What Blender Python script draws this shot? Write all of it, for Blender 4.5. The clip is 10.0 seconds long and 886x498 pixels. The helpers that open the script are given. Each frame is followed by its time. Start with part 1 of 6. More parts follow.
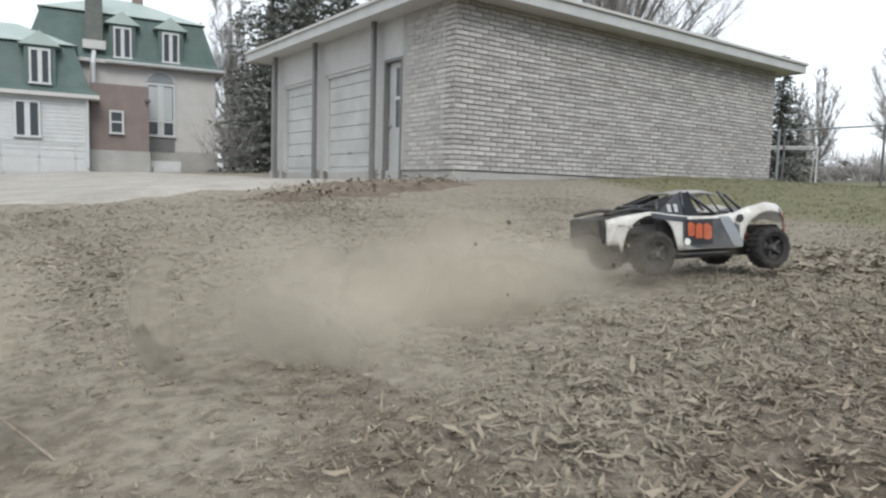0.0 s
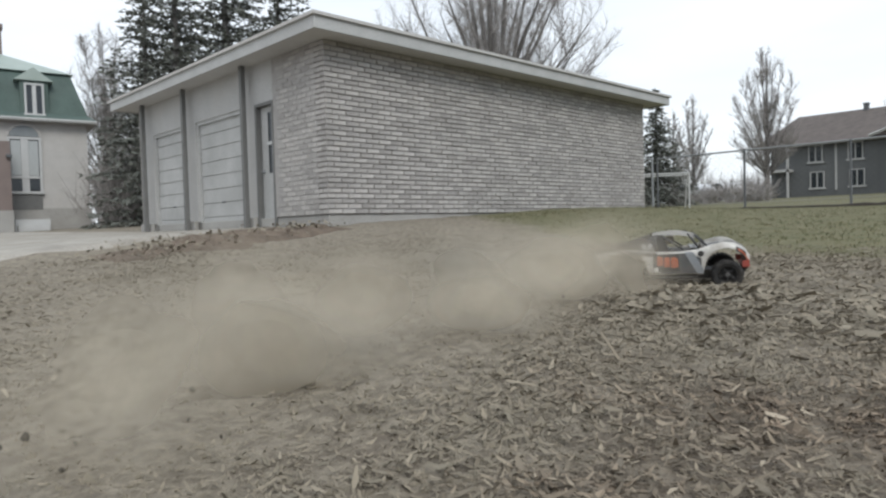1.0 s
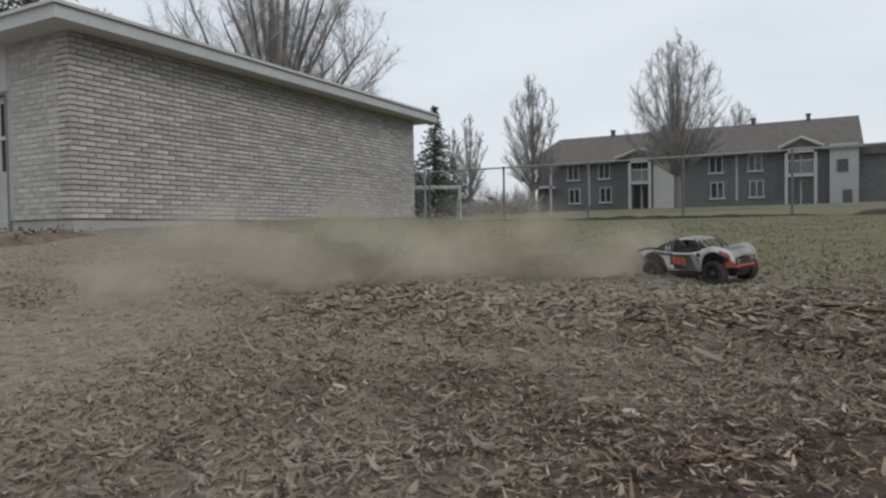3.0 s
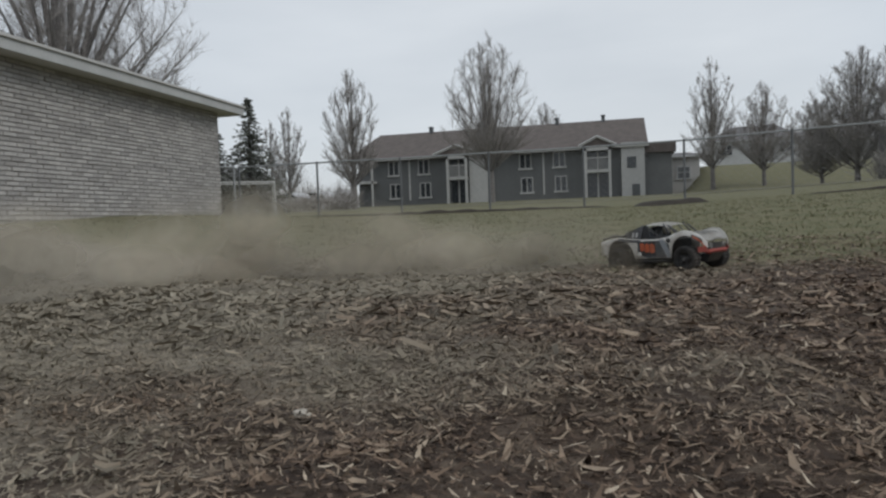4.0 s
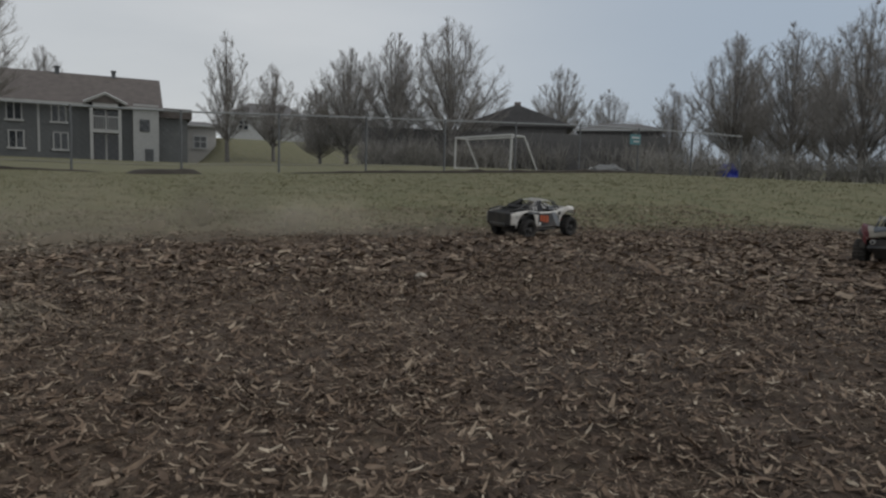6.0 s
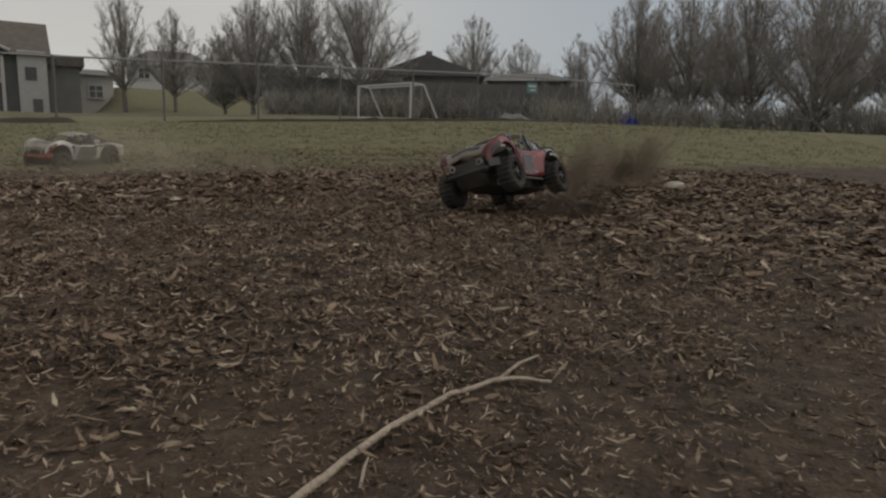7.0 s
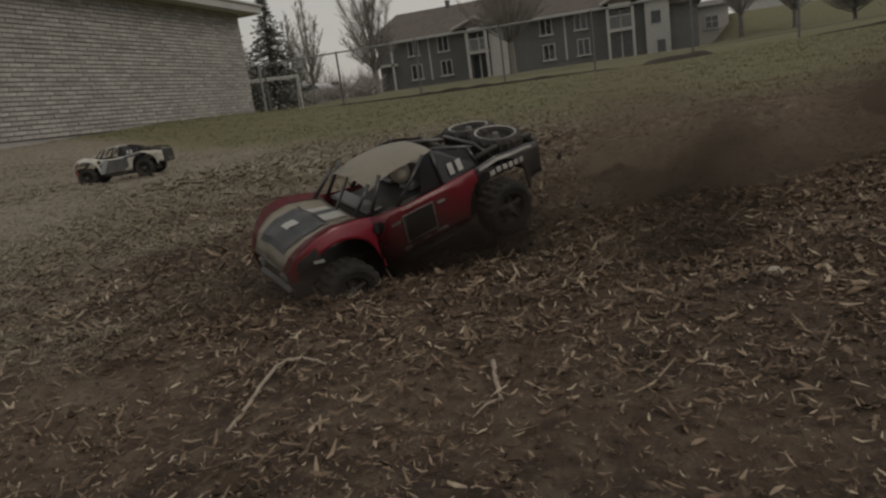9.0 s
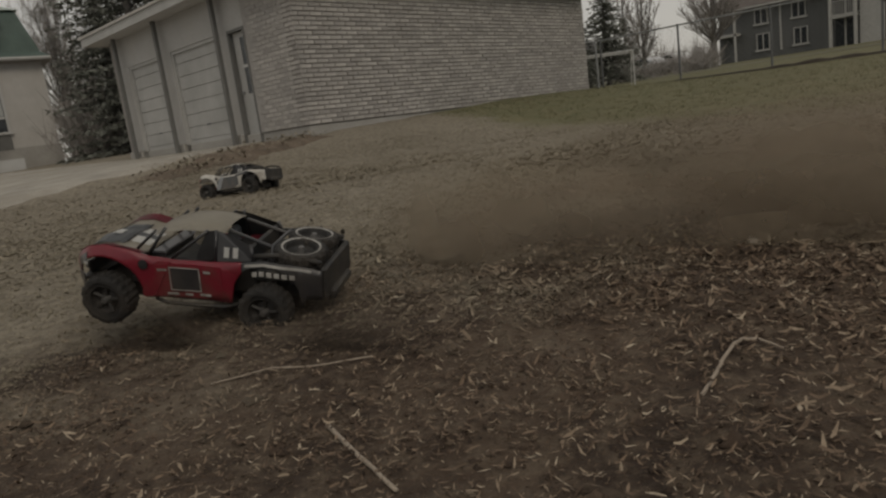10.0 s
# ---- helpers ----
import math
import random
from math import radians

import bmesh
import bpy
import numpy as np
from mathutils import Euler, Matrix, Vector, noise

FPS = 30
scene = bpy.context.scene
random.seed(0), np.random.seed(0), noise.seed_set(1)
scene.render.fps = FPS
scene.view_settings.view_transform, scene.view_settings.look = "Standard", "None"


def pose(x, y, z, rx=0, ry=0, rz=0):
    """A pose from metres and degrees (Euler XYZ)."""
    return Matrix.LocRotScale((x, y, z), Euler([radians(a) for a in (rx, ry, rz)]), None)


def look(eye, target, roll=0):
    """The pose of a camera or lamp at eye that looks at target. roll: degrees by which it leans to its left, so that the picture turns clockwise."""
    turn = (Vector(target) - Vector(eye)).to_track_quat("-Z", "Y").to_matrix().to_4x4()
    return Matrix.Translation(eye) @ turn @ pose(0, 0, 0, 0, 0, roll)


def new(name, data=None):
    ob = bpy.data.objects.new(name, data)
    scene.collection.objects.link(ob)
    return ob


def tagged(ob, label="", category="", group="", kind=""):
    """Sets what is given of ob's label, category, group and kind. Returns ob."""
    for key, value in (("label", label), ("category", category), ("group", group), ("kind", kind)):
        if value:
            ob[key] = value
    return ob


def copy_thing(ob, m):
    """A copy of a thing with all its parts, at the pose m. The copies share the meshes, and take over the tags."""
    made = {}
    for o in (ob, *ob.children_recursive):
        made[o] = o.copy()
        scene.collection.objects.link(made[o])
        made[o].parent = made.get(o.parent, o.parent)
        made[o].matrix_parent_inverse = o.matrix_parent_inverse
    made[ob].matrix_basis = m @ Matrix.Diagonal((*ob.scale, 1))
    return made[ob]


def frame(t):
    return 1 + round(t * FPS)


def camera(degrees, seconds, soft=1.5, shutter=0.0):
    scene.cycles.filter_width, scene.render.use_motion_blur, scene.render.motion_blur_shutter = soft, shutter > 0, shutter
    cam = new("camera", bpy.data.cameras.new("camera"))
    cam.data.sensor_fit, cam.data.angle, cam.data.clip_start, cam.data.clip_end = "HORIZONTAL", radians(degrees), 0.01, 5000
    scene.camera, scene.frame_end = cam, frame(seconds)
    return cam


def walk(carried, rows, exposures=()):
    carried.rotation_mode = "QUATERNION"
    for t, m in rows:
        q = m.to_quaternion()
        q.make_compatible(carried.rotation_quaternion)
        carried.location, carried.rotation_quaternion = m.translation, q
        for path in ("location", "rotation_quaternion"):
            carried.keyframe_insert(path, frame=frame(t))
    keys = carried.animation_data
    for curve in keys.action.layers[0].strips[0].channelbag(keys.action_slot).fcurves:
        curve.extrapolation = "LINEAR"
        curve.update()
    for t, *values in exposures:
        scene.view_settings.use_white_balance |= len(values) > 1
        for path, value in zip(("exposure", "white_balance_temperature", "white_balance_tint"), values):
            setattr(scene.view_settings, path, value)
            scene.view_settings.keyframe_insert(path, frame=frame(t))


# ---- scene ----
cam = camera(66.4, 10.0, soft=2.4, shutter=0.0)
PATH = [
    (0, (-0.053, 0.809, 0.481), (1.1247, 2.4160, 0.3066), 1.60),
    (0.5, (0.261, 0.832, 0.512), (1.5720, 2.3385, 0.4045), 0.18),
    (1, (0.386, 0.797, 0.528), (1.7801, 2.2298, 0.4676), -1.66),
    (1.5, (0.489, 0.744, 0.525), (1.9790, 2.0764, 0.4585), -3.03),
    (2, (0.542, 0.685, 0.528), (2.1122, 1.9206, 0.4418), -2.65),
    (2.2, (0.553, 0.661, 0.540), (2.1506, 1.8610, 0.4550), -2.44),
    (3.3, (0.360, 0.181, 0.524), (2.1739, 1.0220, 0.4638), -0.80),
    (3.5, (0.446, 0.143, 0.526), (2.2901, 0.9131, 0.4475), -1.02),
    (4, (0.570, 0.046, 0.513), (2.5115, 0.5201, 0.4365), -2.01),
    (4.5, (0.592, -0.059, 0.521), (2.5830, 0.1173, 0.4537), -1.67),
    (5, (0.528, -0.163, 0.540), (2.5197, -0.3434, 0.5158), 0.45),
    (5.5, (0.300, -0.292, 0.560), (2.2207, -0.8466, 0.5018), 1.56),
    (5.7, (0.182, -0.334, 0.568), (2.0677, -0.9923, 0.4648), 1.50),
    (6.8, (-0.671, -1.092, 0.466), (0.9006, -2.2981, 0.1890), 1.96),
    (7, (-0.645, -1.061, 0.464), (1.0356, -2.1007, 0.1567), 1.08),
    (7.5, (-0.675, -0.942, 0.484), (1.1852, -1.5861, 0.1319), -1.58),
    (8, (-0.763, -0.793, 0.510), (1.1829, -1.0190, 0.1071), -4.17),
    (8.5, (-0.630, -0.640, 0.474), (1.3217, -0.5055, 0.0589), -6.02),
    (9, (-0.661, -0.506, 0.483), (1.2042, 0.0833, 0.0661), -7.69),
    (9.5, (-0.796, -0.427, 0.531), (0.8981, 0.5628, 0.1429), -6.34),
    (10, (-0.871, -0.349, 0.539), (0.5467, 1.0138, 0.1743), -7.66),
]
EXPOSURES = [(0, 0.96, 6400, 8), (0.6, 0.78, 6400, 8), (1.2, 0.62, 6400, 8), (2, 0.46, 6400, 8), (3.5, 0.12, 6400, 8), (5, -0.13, 6400, 8), (5.7, -0.23, 6450, 8), (6.8, -0.3, 7300, 10), (8, -0.5, 7550, 10), (10, -0.62, 7700, 10)]
walk(cam, [(t, look(eye, target, roll)) for t, eye, target, roll in PATH], EXPOSURES)

# ---- world and sun ----
world = bpy.data.worlds.new("overcast_sky")
scene.world = world
world.use_nodes = True
wn, wl = world.node_tree.nodes, world.node_tree.links
wn.clear()
w_out = wn.new("ShaderNodeOutputWorld")
w_bg = wn.new("ShaderNodeBackground")
w_sky = wn.new("ShaderNodeTexSky")
w_sky.sky_type = "NISHITA"
w_sky.sun_disc = False
w_sky.sun_elevation = radians(38)
w_sky.sun_rotation = radians(200)
w_sky.dust_density = 3.0
w_coord = wn.new("ShaderNodeTexCoord")
w_map = wn.new("ShaderNodeMapping")
w_map.inputs["Scale"].default_value = (1.2, 1.2, 5.0)
w_noise = wn.new("ShaderNodeTexNoise")
w_noise.inputs["Scale"].default_value = 1.6
w_noise.inputs["Detail"].default_value = 5.0
w_ramp = wn.new("ShaderNodeValToRGB")
w_ramp.color_ramp.elements[0].position, w_ramp.color_ramp.elements[0].color = 0.3, (5.5, 5.75, 6.1, 1)
w_ramp.color_ramp.elements[1].position, w_ramp.color_ramp.elements[1].color = 0.65, (6.5, 6.7, 7.0, 1)
w_mix = wn.new("ShaderNodeMix")
w_mix.data_type = "RGBA"
w_mix.inputs["Factor"].default_value = 0.86
w_bg.inputs["Strength"].default_value = 0.115
wl.new(w_coord.outputs["Generated"], w_map.inputs["Vector"])
wl.new(w_map.outputs["Vector"], w_noise.inputs["Vector"])
wl.new(w_noise.outputs["Fac"], w_ramp.inputs["Fac"])
wl.new(w_sky.outputs["Color"], w_mix.inputs["A"])
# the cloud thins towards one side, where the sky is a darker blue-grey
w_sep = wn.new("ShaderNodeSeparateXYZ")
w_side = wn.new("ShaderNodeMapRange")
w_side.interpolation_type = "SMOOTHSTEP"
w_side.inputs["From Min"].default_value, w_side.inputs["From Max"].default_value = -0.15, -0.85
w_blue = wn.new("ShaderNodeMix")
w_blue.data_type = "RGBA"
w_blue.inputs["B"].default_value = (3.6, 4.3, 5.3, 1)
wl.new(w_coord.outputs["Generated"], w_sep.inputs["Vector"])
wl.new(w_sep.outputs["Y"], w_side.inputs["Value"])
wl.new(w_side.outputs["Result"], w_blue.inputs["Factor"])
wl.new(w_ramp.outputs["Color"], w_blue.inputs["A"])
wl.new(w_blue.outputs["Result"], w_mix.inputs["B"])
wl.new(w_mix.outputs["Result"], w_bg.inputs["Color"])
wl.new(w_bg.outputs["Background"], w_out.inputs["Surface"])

sun = new("sun", bpy.data.lights.new("sun", "SUN"))
sun.data.energy = 0.9
sun.data.angle = radians(25)
sun.data.color = (1.0, 0.97, 0.92)
sun.rotation_euler = (radians(50), 0, radians(-20))


# ---- materials ----
def mat(name, base, rough=0.8, metal=0.0, var=0.25, scale=8.0, bump=0.0, fine=60.0, coat=0.0, stain=None, stain_scale=1.2, stain_amount=0.5, rand=0.0, space="Object", stretch=(1, 1, 1), random_by="object"):
    """A surface with grain at two scales, optional stains and optional random shade for each piece."""
    m = bpy.data.materials.new(name)
    m.use_nodes = True
    n, l = m.node_tree.nodes, m.node_tree.links
    b = n["Principled BSDF"]
    b.inputs["Roughness"].default_value = rough
    b.inputs["Metallic"].default_value = metal
    b.inputs["Coat Weight"].default_value = coat
    tc = n.new("ShaderNodeTexCoord")
    mp = n.new("ShaderNodeMapping")
    mp.inputs["Scale"].default_value = stretch
    l.new(tc.outputs[space], mp.inputs["Vector"])
    n1 = n.new("ShaderNodeTexNoise")
    n1.inputs["Scale"].default_value, n1.inputs["Detail"].default_value = scale, 4
    n2 = n.new("ShaderNodeTexNoise")
    n2.inputs["Scale"].default_value, n2.inputs["Detail"].default_value = fine, 3
    for t in (n1, n2):
        l.new(mp.outputs["Vector"], t.inputs["Vector"])
    add = n.new("ShaderNodeMath")
    add.operation = "ADD"
    l.new(n1.outputs["Fac"], add.inputs[0])
    l.new(n2.outputs["Fac"], add.inputs[1])
    rng = n.new("ShaderNodeMapRange")
    rng.inputs["From Min"].default_value, rng.inputs["From Max"].default_value = 0.65, 1.35
    rng.inputs["To Min"].default_value, rng.inputs["To Max"].default_value = 1 - var, 1 + var
    l.new(add.outputs["Value"], rng.inputs["Value"])
    factor = rng.outputs["Result"]
    if rand:
        if random_by == "object":
            oi = n.new("ShaderNodeObjectInfo").outputs["Random"]
        else:
            oi = n.new("ShaderNodeNewGeometry").outputs["Random Per Island"]
        r2 = n.new("ShaderNodeMapRange")
        r2.inputs["To Min"].default_value, r2.inputs["To Max"].default_value = 1 - rand, 1 + rand
        l.new(oi, r2.inputs["Value"])
        mul = n.new("ShaderNodeMath")
        mul.operation = "MULTIPLY"
        l.new(factor, mul.inputs[0])
        l.new(r2.outputs["Result"], mul.inputs[1])
        factor = mul.outputs["Value"]
    col = n.new("ShaderNodeMix")
    col.data_type, col.blend_type = "RGBA", "MULTIPLY"
    col.inputs["Factor"].default_value = 1.0
    col.inputs["A"].default_value = (*base, 1)
    l.new(factor, col.inputs["B"])
    out = col.outputs["Result"]
    if stain:
        n3 = n.new("ShaderNodeTexNoise")
        n3.inputs["Scale"].default_value, n3.inputs["Detail"].default_value, n3.inputs["Roughness"].default_value = stain_scale, 6, 0.65
        l.new(mp.outputs["Vector"], n3.inputs["Vector"])
        r3 = n.new("ShaderNodeMapRange")
        r3.inputs["From Min"].default_value, r3.inputs["From Max"].default_value = 0.45, 0.7
        r3.inputs["To Max"].default_value = stain_amount
        l.new(n3.outputs["Fac"], r3.inputs["Value"])
        mx = n.new("ShaderNodeMix")
        mx.data_type = "RGBA"
        mx.inputs["B"].default_value = (*stain, 1)
        l.new(r3.outputs["Result"], mx.inputs["Factor"])
        l.new(out, mx.inputs["A"])
        out = mx.outputs["Result"]
    l.new(out, b.inputs["Base Color"])
    if bump:
        bp = n.new("ShaderNodeBump")
        bp.inputs["Strength"].default_value = bump
        bp.inputs["Distance"].default_value = 0.02
        l.new(add.outputs["Value"], bp.inputs["Height"])
        l.new(bp.outputs["Normal"], b.inputs["Normal"])
    return m


def glass_mat(name, tint=(0.03, 0.035, 0.04), rough=0.05):
    m = bpy.data.materials.new(name)
    m.use_nodes = True
    b = m.node_tree.nodes["Principled BSDF"]
    b.inputs["Base Color"].default_value = (*tint, 1)
    b.inputs["Roughness"].default_value = rough
    b.inputs["IOR"].default_value = 1.5
    return m


M_BRICK = mat("painted_brick", (0.395, 0.376, 0.357), 0.75, var=0.22, scale=9, fine=70, bump=0.5, rand=0.2, stain=(0.3, 0.28, 0.26), stain_scale=1.1, stain_amount=0.35)
M_BRICKS_REST = mat("painted_brick_field", (0.395, 0.376, 0.357), 0.75, var=0.22, scale=9, fine=70, bump=0.5, rand=0.2, random_by="island", stain=(0.3, 0.28, 0.26), stain_scale=1.1, stain_amount=0.35)
M_MORTAR = mat("mortar", (0.27, 0.255, 0.242), 0.9, var=0.25, scale=6, fine=90, bump=0.3)
M_MORTARPALE = mat("painted_mortar", (0.345, 0.33, 0.315), 0.9, var=0.2, scale=6, fine=90, bump=0.2)
M_BOARD = mat("white_painted_board", (0.42, 0.415, 0.405), 0.65, var=0.1, scale=2, fine=25, bump=0.1, stain=(0.4, 0.385, 0.36), stain_scale=1.4, stain_amount=0.5)
M_DOORPAINT = mat("grey_door_paint", (0.43, 0.43, 0.42), 0.6, var=0.12, scale=3, fine=30, stain=(0.24, 0.24, 0.23), stain_amount=0.4)
M_FLATTRIM = mat("dull_white_trim", (0.42, 0.42, 0.41), 0.6, var=0.12, scale=3, fine=30)
M_CONCRETE = mat("concrete", (0.36, 0.35, 0.33), 0.9, var=0.2, scale=3, fine=40, bump=0.3, stain=(0.2, 0.19, 0.17), stain_scale=1.5)
M_WHITE = mat("white_paint", (0.5, 0.505, 0.5), 0.55, var=0.08, scale=4, fine=40, stain=(0.42, 0.42, 0.4), stain_scale=1.5, stain_amount=0.4)
M_CREAM = mat("cream_paint", (0.47, 0.455, 0.435), 0.6, var=0.1, scale=3, fine=30, stain=(0.4, 0.38, 0.35), stain_amount=0.3)
M_SOFFIT = mat("soffit_paint", (0.5, 0.49, 0.475), 0.7, var=0.08, scale=2, fine=20)
M_GREYPAINT = mat("grey_paint", (0.14, 0.14, 0.135), 0.6, var=0.15, scale=5, fine=50)
M_DARKTRIM = mat("dark_trim", (0.09, 0.095, 0.1), 0.6, var=0.2, scale=5, fine=50)
M_SHINGLE = mat("shingle_roof", (0.115, 0.098, 0.09), 0.9, var=0.3, scale=2, fine=30, rand=0.2, random_by="island")
M_GREENROOF = mat("green_metal_roof", (0.33, 0.39, 0.355), 0.55, var=0.12, scale=1.5, fine=20, stain=(0.26, 0.33, 0.3), stain_scale=0.6)
M_GREENWALL = mat("green_mansard", (0.08, 0.118, 0.105), 0.75, var=0.2, scale=2, fine=25, stain=(0.12, 0.15, 0.14), stain_scale=0.8)
M_GLASS = glass_mat("window_glass")
M_SIDING = mat("grey_siding", (0.125, 0.13, 0.131), 0.7, var=0.15, scale=1.5, fine=20)
M_BROWN = mat("brown_siding", (0.19, 0.15, 0.135), 0.75, var=0.15, scale=2, fine=30)
M_METAL = mat("galvanised_steel", (0.3, 0.31, 0.315), 0.5, metal=0.5, var=0.15, scale=8, fine=80)
M_POST = mat("dull_steel_post", (0.13, 0.135, 0.14), 0.6, metal=0.3, var=0.2, scale=8, fine=80)
M_WIRE = mat("fence_wire", (0.2, 0.205, 0.21), 0.5, metal=0.6, var=0.1)
M_BARK = mat("grey_bark", (0.15, 0.14, 0.132), 0.9, var=0.3, scale=4, fine=30, bump=0.4)
M_TWIG = mat("bare_twigs", (0.29, 0.27, 0.255), 0.9, var=0.2, scale=3, fine=20)
M_NEEDLE = mat("conifer_needles", (0.155, 0.163, 0.142), 0.8, var=0.3, scale=3, fine=25, rand=0.35, random_by="island")
M_DRYWOOD = mat("weathered_branch", (0.36, 0.3, 0.24), 0.8, var=0.3, scale=14, fine=120, bump=0.5)

# ---- building helpers ----
def as_mesh(bm, name, material, smooth=False):
    me = bpy.data.meshes.new(name)
    bm.to_mesh(me)
    bm.free()
    for m in material if isinstance(material, (list, tuple)) else [material]:
        me.materials.append(m)
    if smooth:
        for poly in me.polygons:
            poly.use_smooth = True
    return me


def part(name, bm, material, parent=None, label="", smooth=False, at=None):
    """One mesh object, under a thing or a part of it."""
    ob = new(name, as_mesh(bm, name, material, smooth))
    if parent is not None:
        ob.parent = parent
    if at is not None:
        ob.matrix_basis = at
    if label:
        ob["label"] = label
    return ob


def share(name, data, parent, at):
    """A part that shares its mesh with its likes."""
    ob = new(name, data)
    ob.parent = parent
    ob.matrix_basis = at
    return ob


def thing(name, at, label, category, group="", kind=""):
    ob = new(name)
    ob.empty_display_size = 0.1
    ob.matrix_basis = at
    return tagged(ob, label, category, group, kind)


def box(bm, x0, y0, z0, x1, y1, z1, bevel=0.0, index=0):
    vs = [bm.verts.new((x, y, z)) for z in (z0, z1) for x, y in ((x0, y0), (x1, y0), (x1, y1), (x0, y1))]
    fs = [bm.faces.new([vs[i] for i in f]) for f in ((3, 2, 1, 0), (4, 5, 6, 7), (0, 1, 5, 4), (1, 2, 6, 5), (2, 3, 7, 6), (3, 0, 4, 7))]
    for f in fs:
        f.material_index = index
    if bevel:
        es = list({e for f in fs for e in f.edges})
        bmesh.ops.bevel(bm, geom=es, offset=bevel, segments=1, affect="EDGES", profile=0.5)
    return bm


def boxes(*rows, bevel=0.0):
    bm = bmesh.new()
    for r in rows:
        box(bm, *r, bevel=bevel)
    return bm


def prism(bm, points, y0, y1):
    """A profile in x and z, drawn out along y."""
    a = [bm.verts.new((x, y0, z)) for x, z in points]
    b = [bm.verts.new((x, y1, z)) for x, z in points]
    bm.faces.new(a)
    bm.faces.new(b[::-1])
    for i in range(len(a)):
        j = (i + 1) % len(a)
        bm.faces.new((a[j], a[i], b[i], b[j]))
    bmesh.ops.recalc_face_normals(bm, faces=bm.faces[:])
    return bm


def tube(bm, pts, radii, sides=6, caps=True):
    """A tapered tube along a line of points."""
    pts = [Vector(p) for p in pts]
    radii = radii if isinstance(radii, (list, tuple)) else [radii] * len(pts)
    rings = []
    ref = Vector((0.31, 0.17, 0.93))
    for i, p in enumerate(pts):
        d = (pts[min(i + 1, len(pts) - 1)] - pts[max(i - 1, 0)]).normalized()
        if abs(d.dot(ref)) > 0.96:
            ref = Vector((1, 0, 0.1))
        u = d.cross(ref).normalized()
        v = d.cross(u)
        rings.append([bm.verts.new(p + radii[i] * (math.cos(a) * u + math.sin(a) * v)) for a in (2 * math.pi * k / sides for k in range(sides))])
    for a, b in zip(rings, rings[1:]):
        for k in range(sides):
            bm.faces.new((a[k], a[(k + 1) % sides], b[(k + 1) % sides], b[k]))
    if caps:
        bm.faces.new(rings[0][::-1])
        bm.faces.new(rings[-1])
    return bm


def lathe(bm, profile, sides=20, axis="y", at=(0, 0, 0)):
    """A closed profile of (radius, along) turned round an axis."""
    rings = []
    for k in range(sides):
        a = 2 * math.pi * k / sides
        c, s = math.cos(a), math.sin(a)
        ring = []
        for r, h in profile:
            p = (r * c, h, r * s) if axis == "y" else (r * c, r * s, h) if axis == "z" else (h, r * c, r * s)
            ring.append(bm.verts.new(Vector(p) + Vector(at)))
        rings.append(ring)
    n = len(profile)
    for k in range(sides):
        a, b = rings[k], rings[(k + 1) % sides]
        for i in range(n - 1):
            bm.faces.new((a[i], a[i + 1], b[i + 1], b[i]))
    bmesh.ops.remove_doubles(bm, verts=bm.verts[:], dist=1e-5)
    bmesh.ops.recalc_face_normals(bm, faces=bm.faces[:])
    return bm


def lerp_at(x, xs, ys):
    return float(np.interp(x, xs, ys))


def smooth(a, b, v):
    t = min(1.0, max(0.0, (v - a) / (b - a)))
    return t * t * (3 - 2 * t)


RISE_X = (-300, -30, -3, 0, 2.3, 5, 9, 17, 30, 58, 120, 600)
RISE_Z = (-1.0, -0.4, -0.02, 0.1, 0.19, 0.23, 0.42, 0.75, 1.2, 2.2, 3.5, 5.0)


def ground_z(x, y):
    """The height of the ground: it climbs gently from the field to the garage, the fence and the flats."""
    z = sum(lerp_at(x + d, RISE_X, RISE_Z) for d in (-1.0, -0.5, 0.0, 0.5, 1.0)) / 5
    z -= 0.015 * y * math.exp(-(x * x + y * y) / 30)
    z += 0.08 * math.exp(-((x - 2.3) ** 2 + (y - 3.0) ** 2) / 3.4)
    z += 0.33 * smooth(4.5, 8.6, y) * smooth(-3, 4, x) * (1 - smooth(11, 19, x))
    z += 0.015 * min(16.0, max(0.0, y - 15.0)) * (1 - smooth(10, 18, x))
    z += 0.035 * min(14.0, max(0.0, -y - 1)) * smooth(4, 8, x) * (1 - smooth(40, 60, x))
    z += 2.7 * smooth(50, 71, x) * smooth(-6.2, -9, y)
    return z

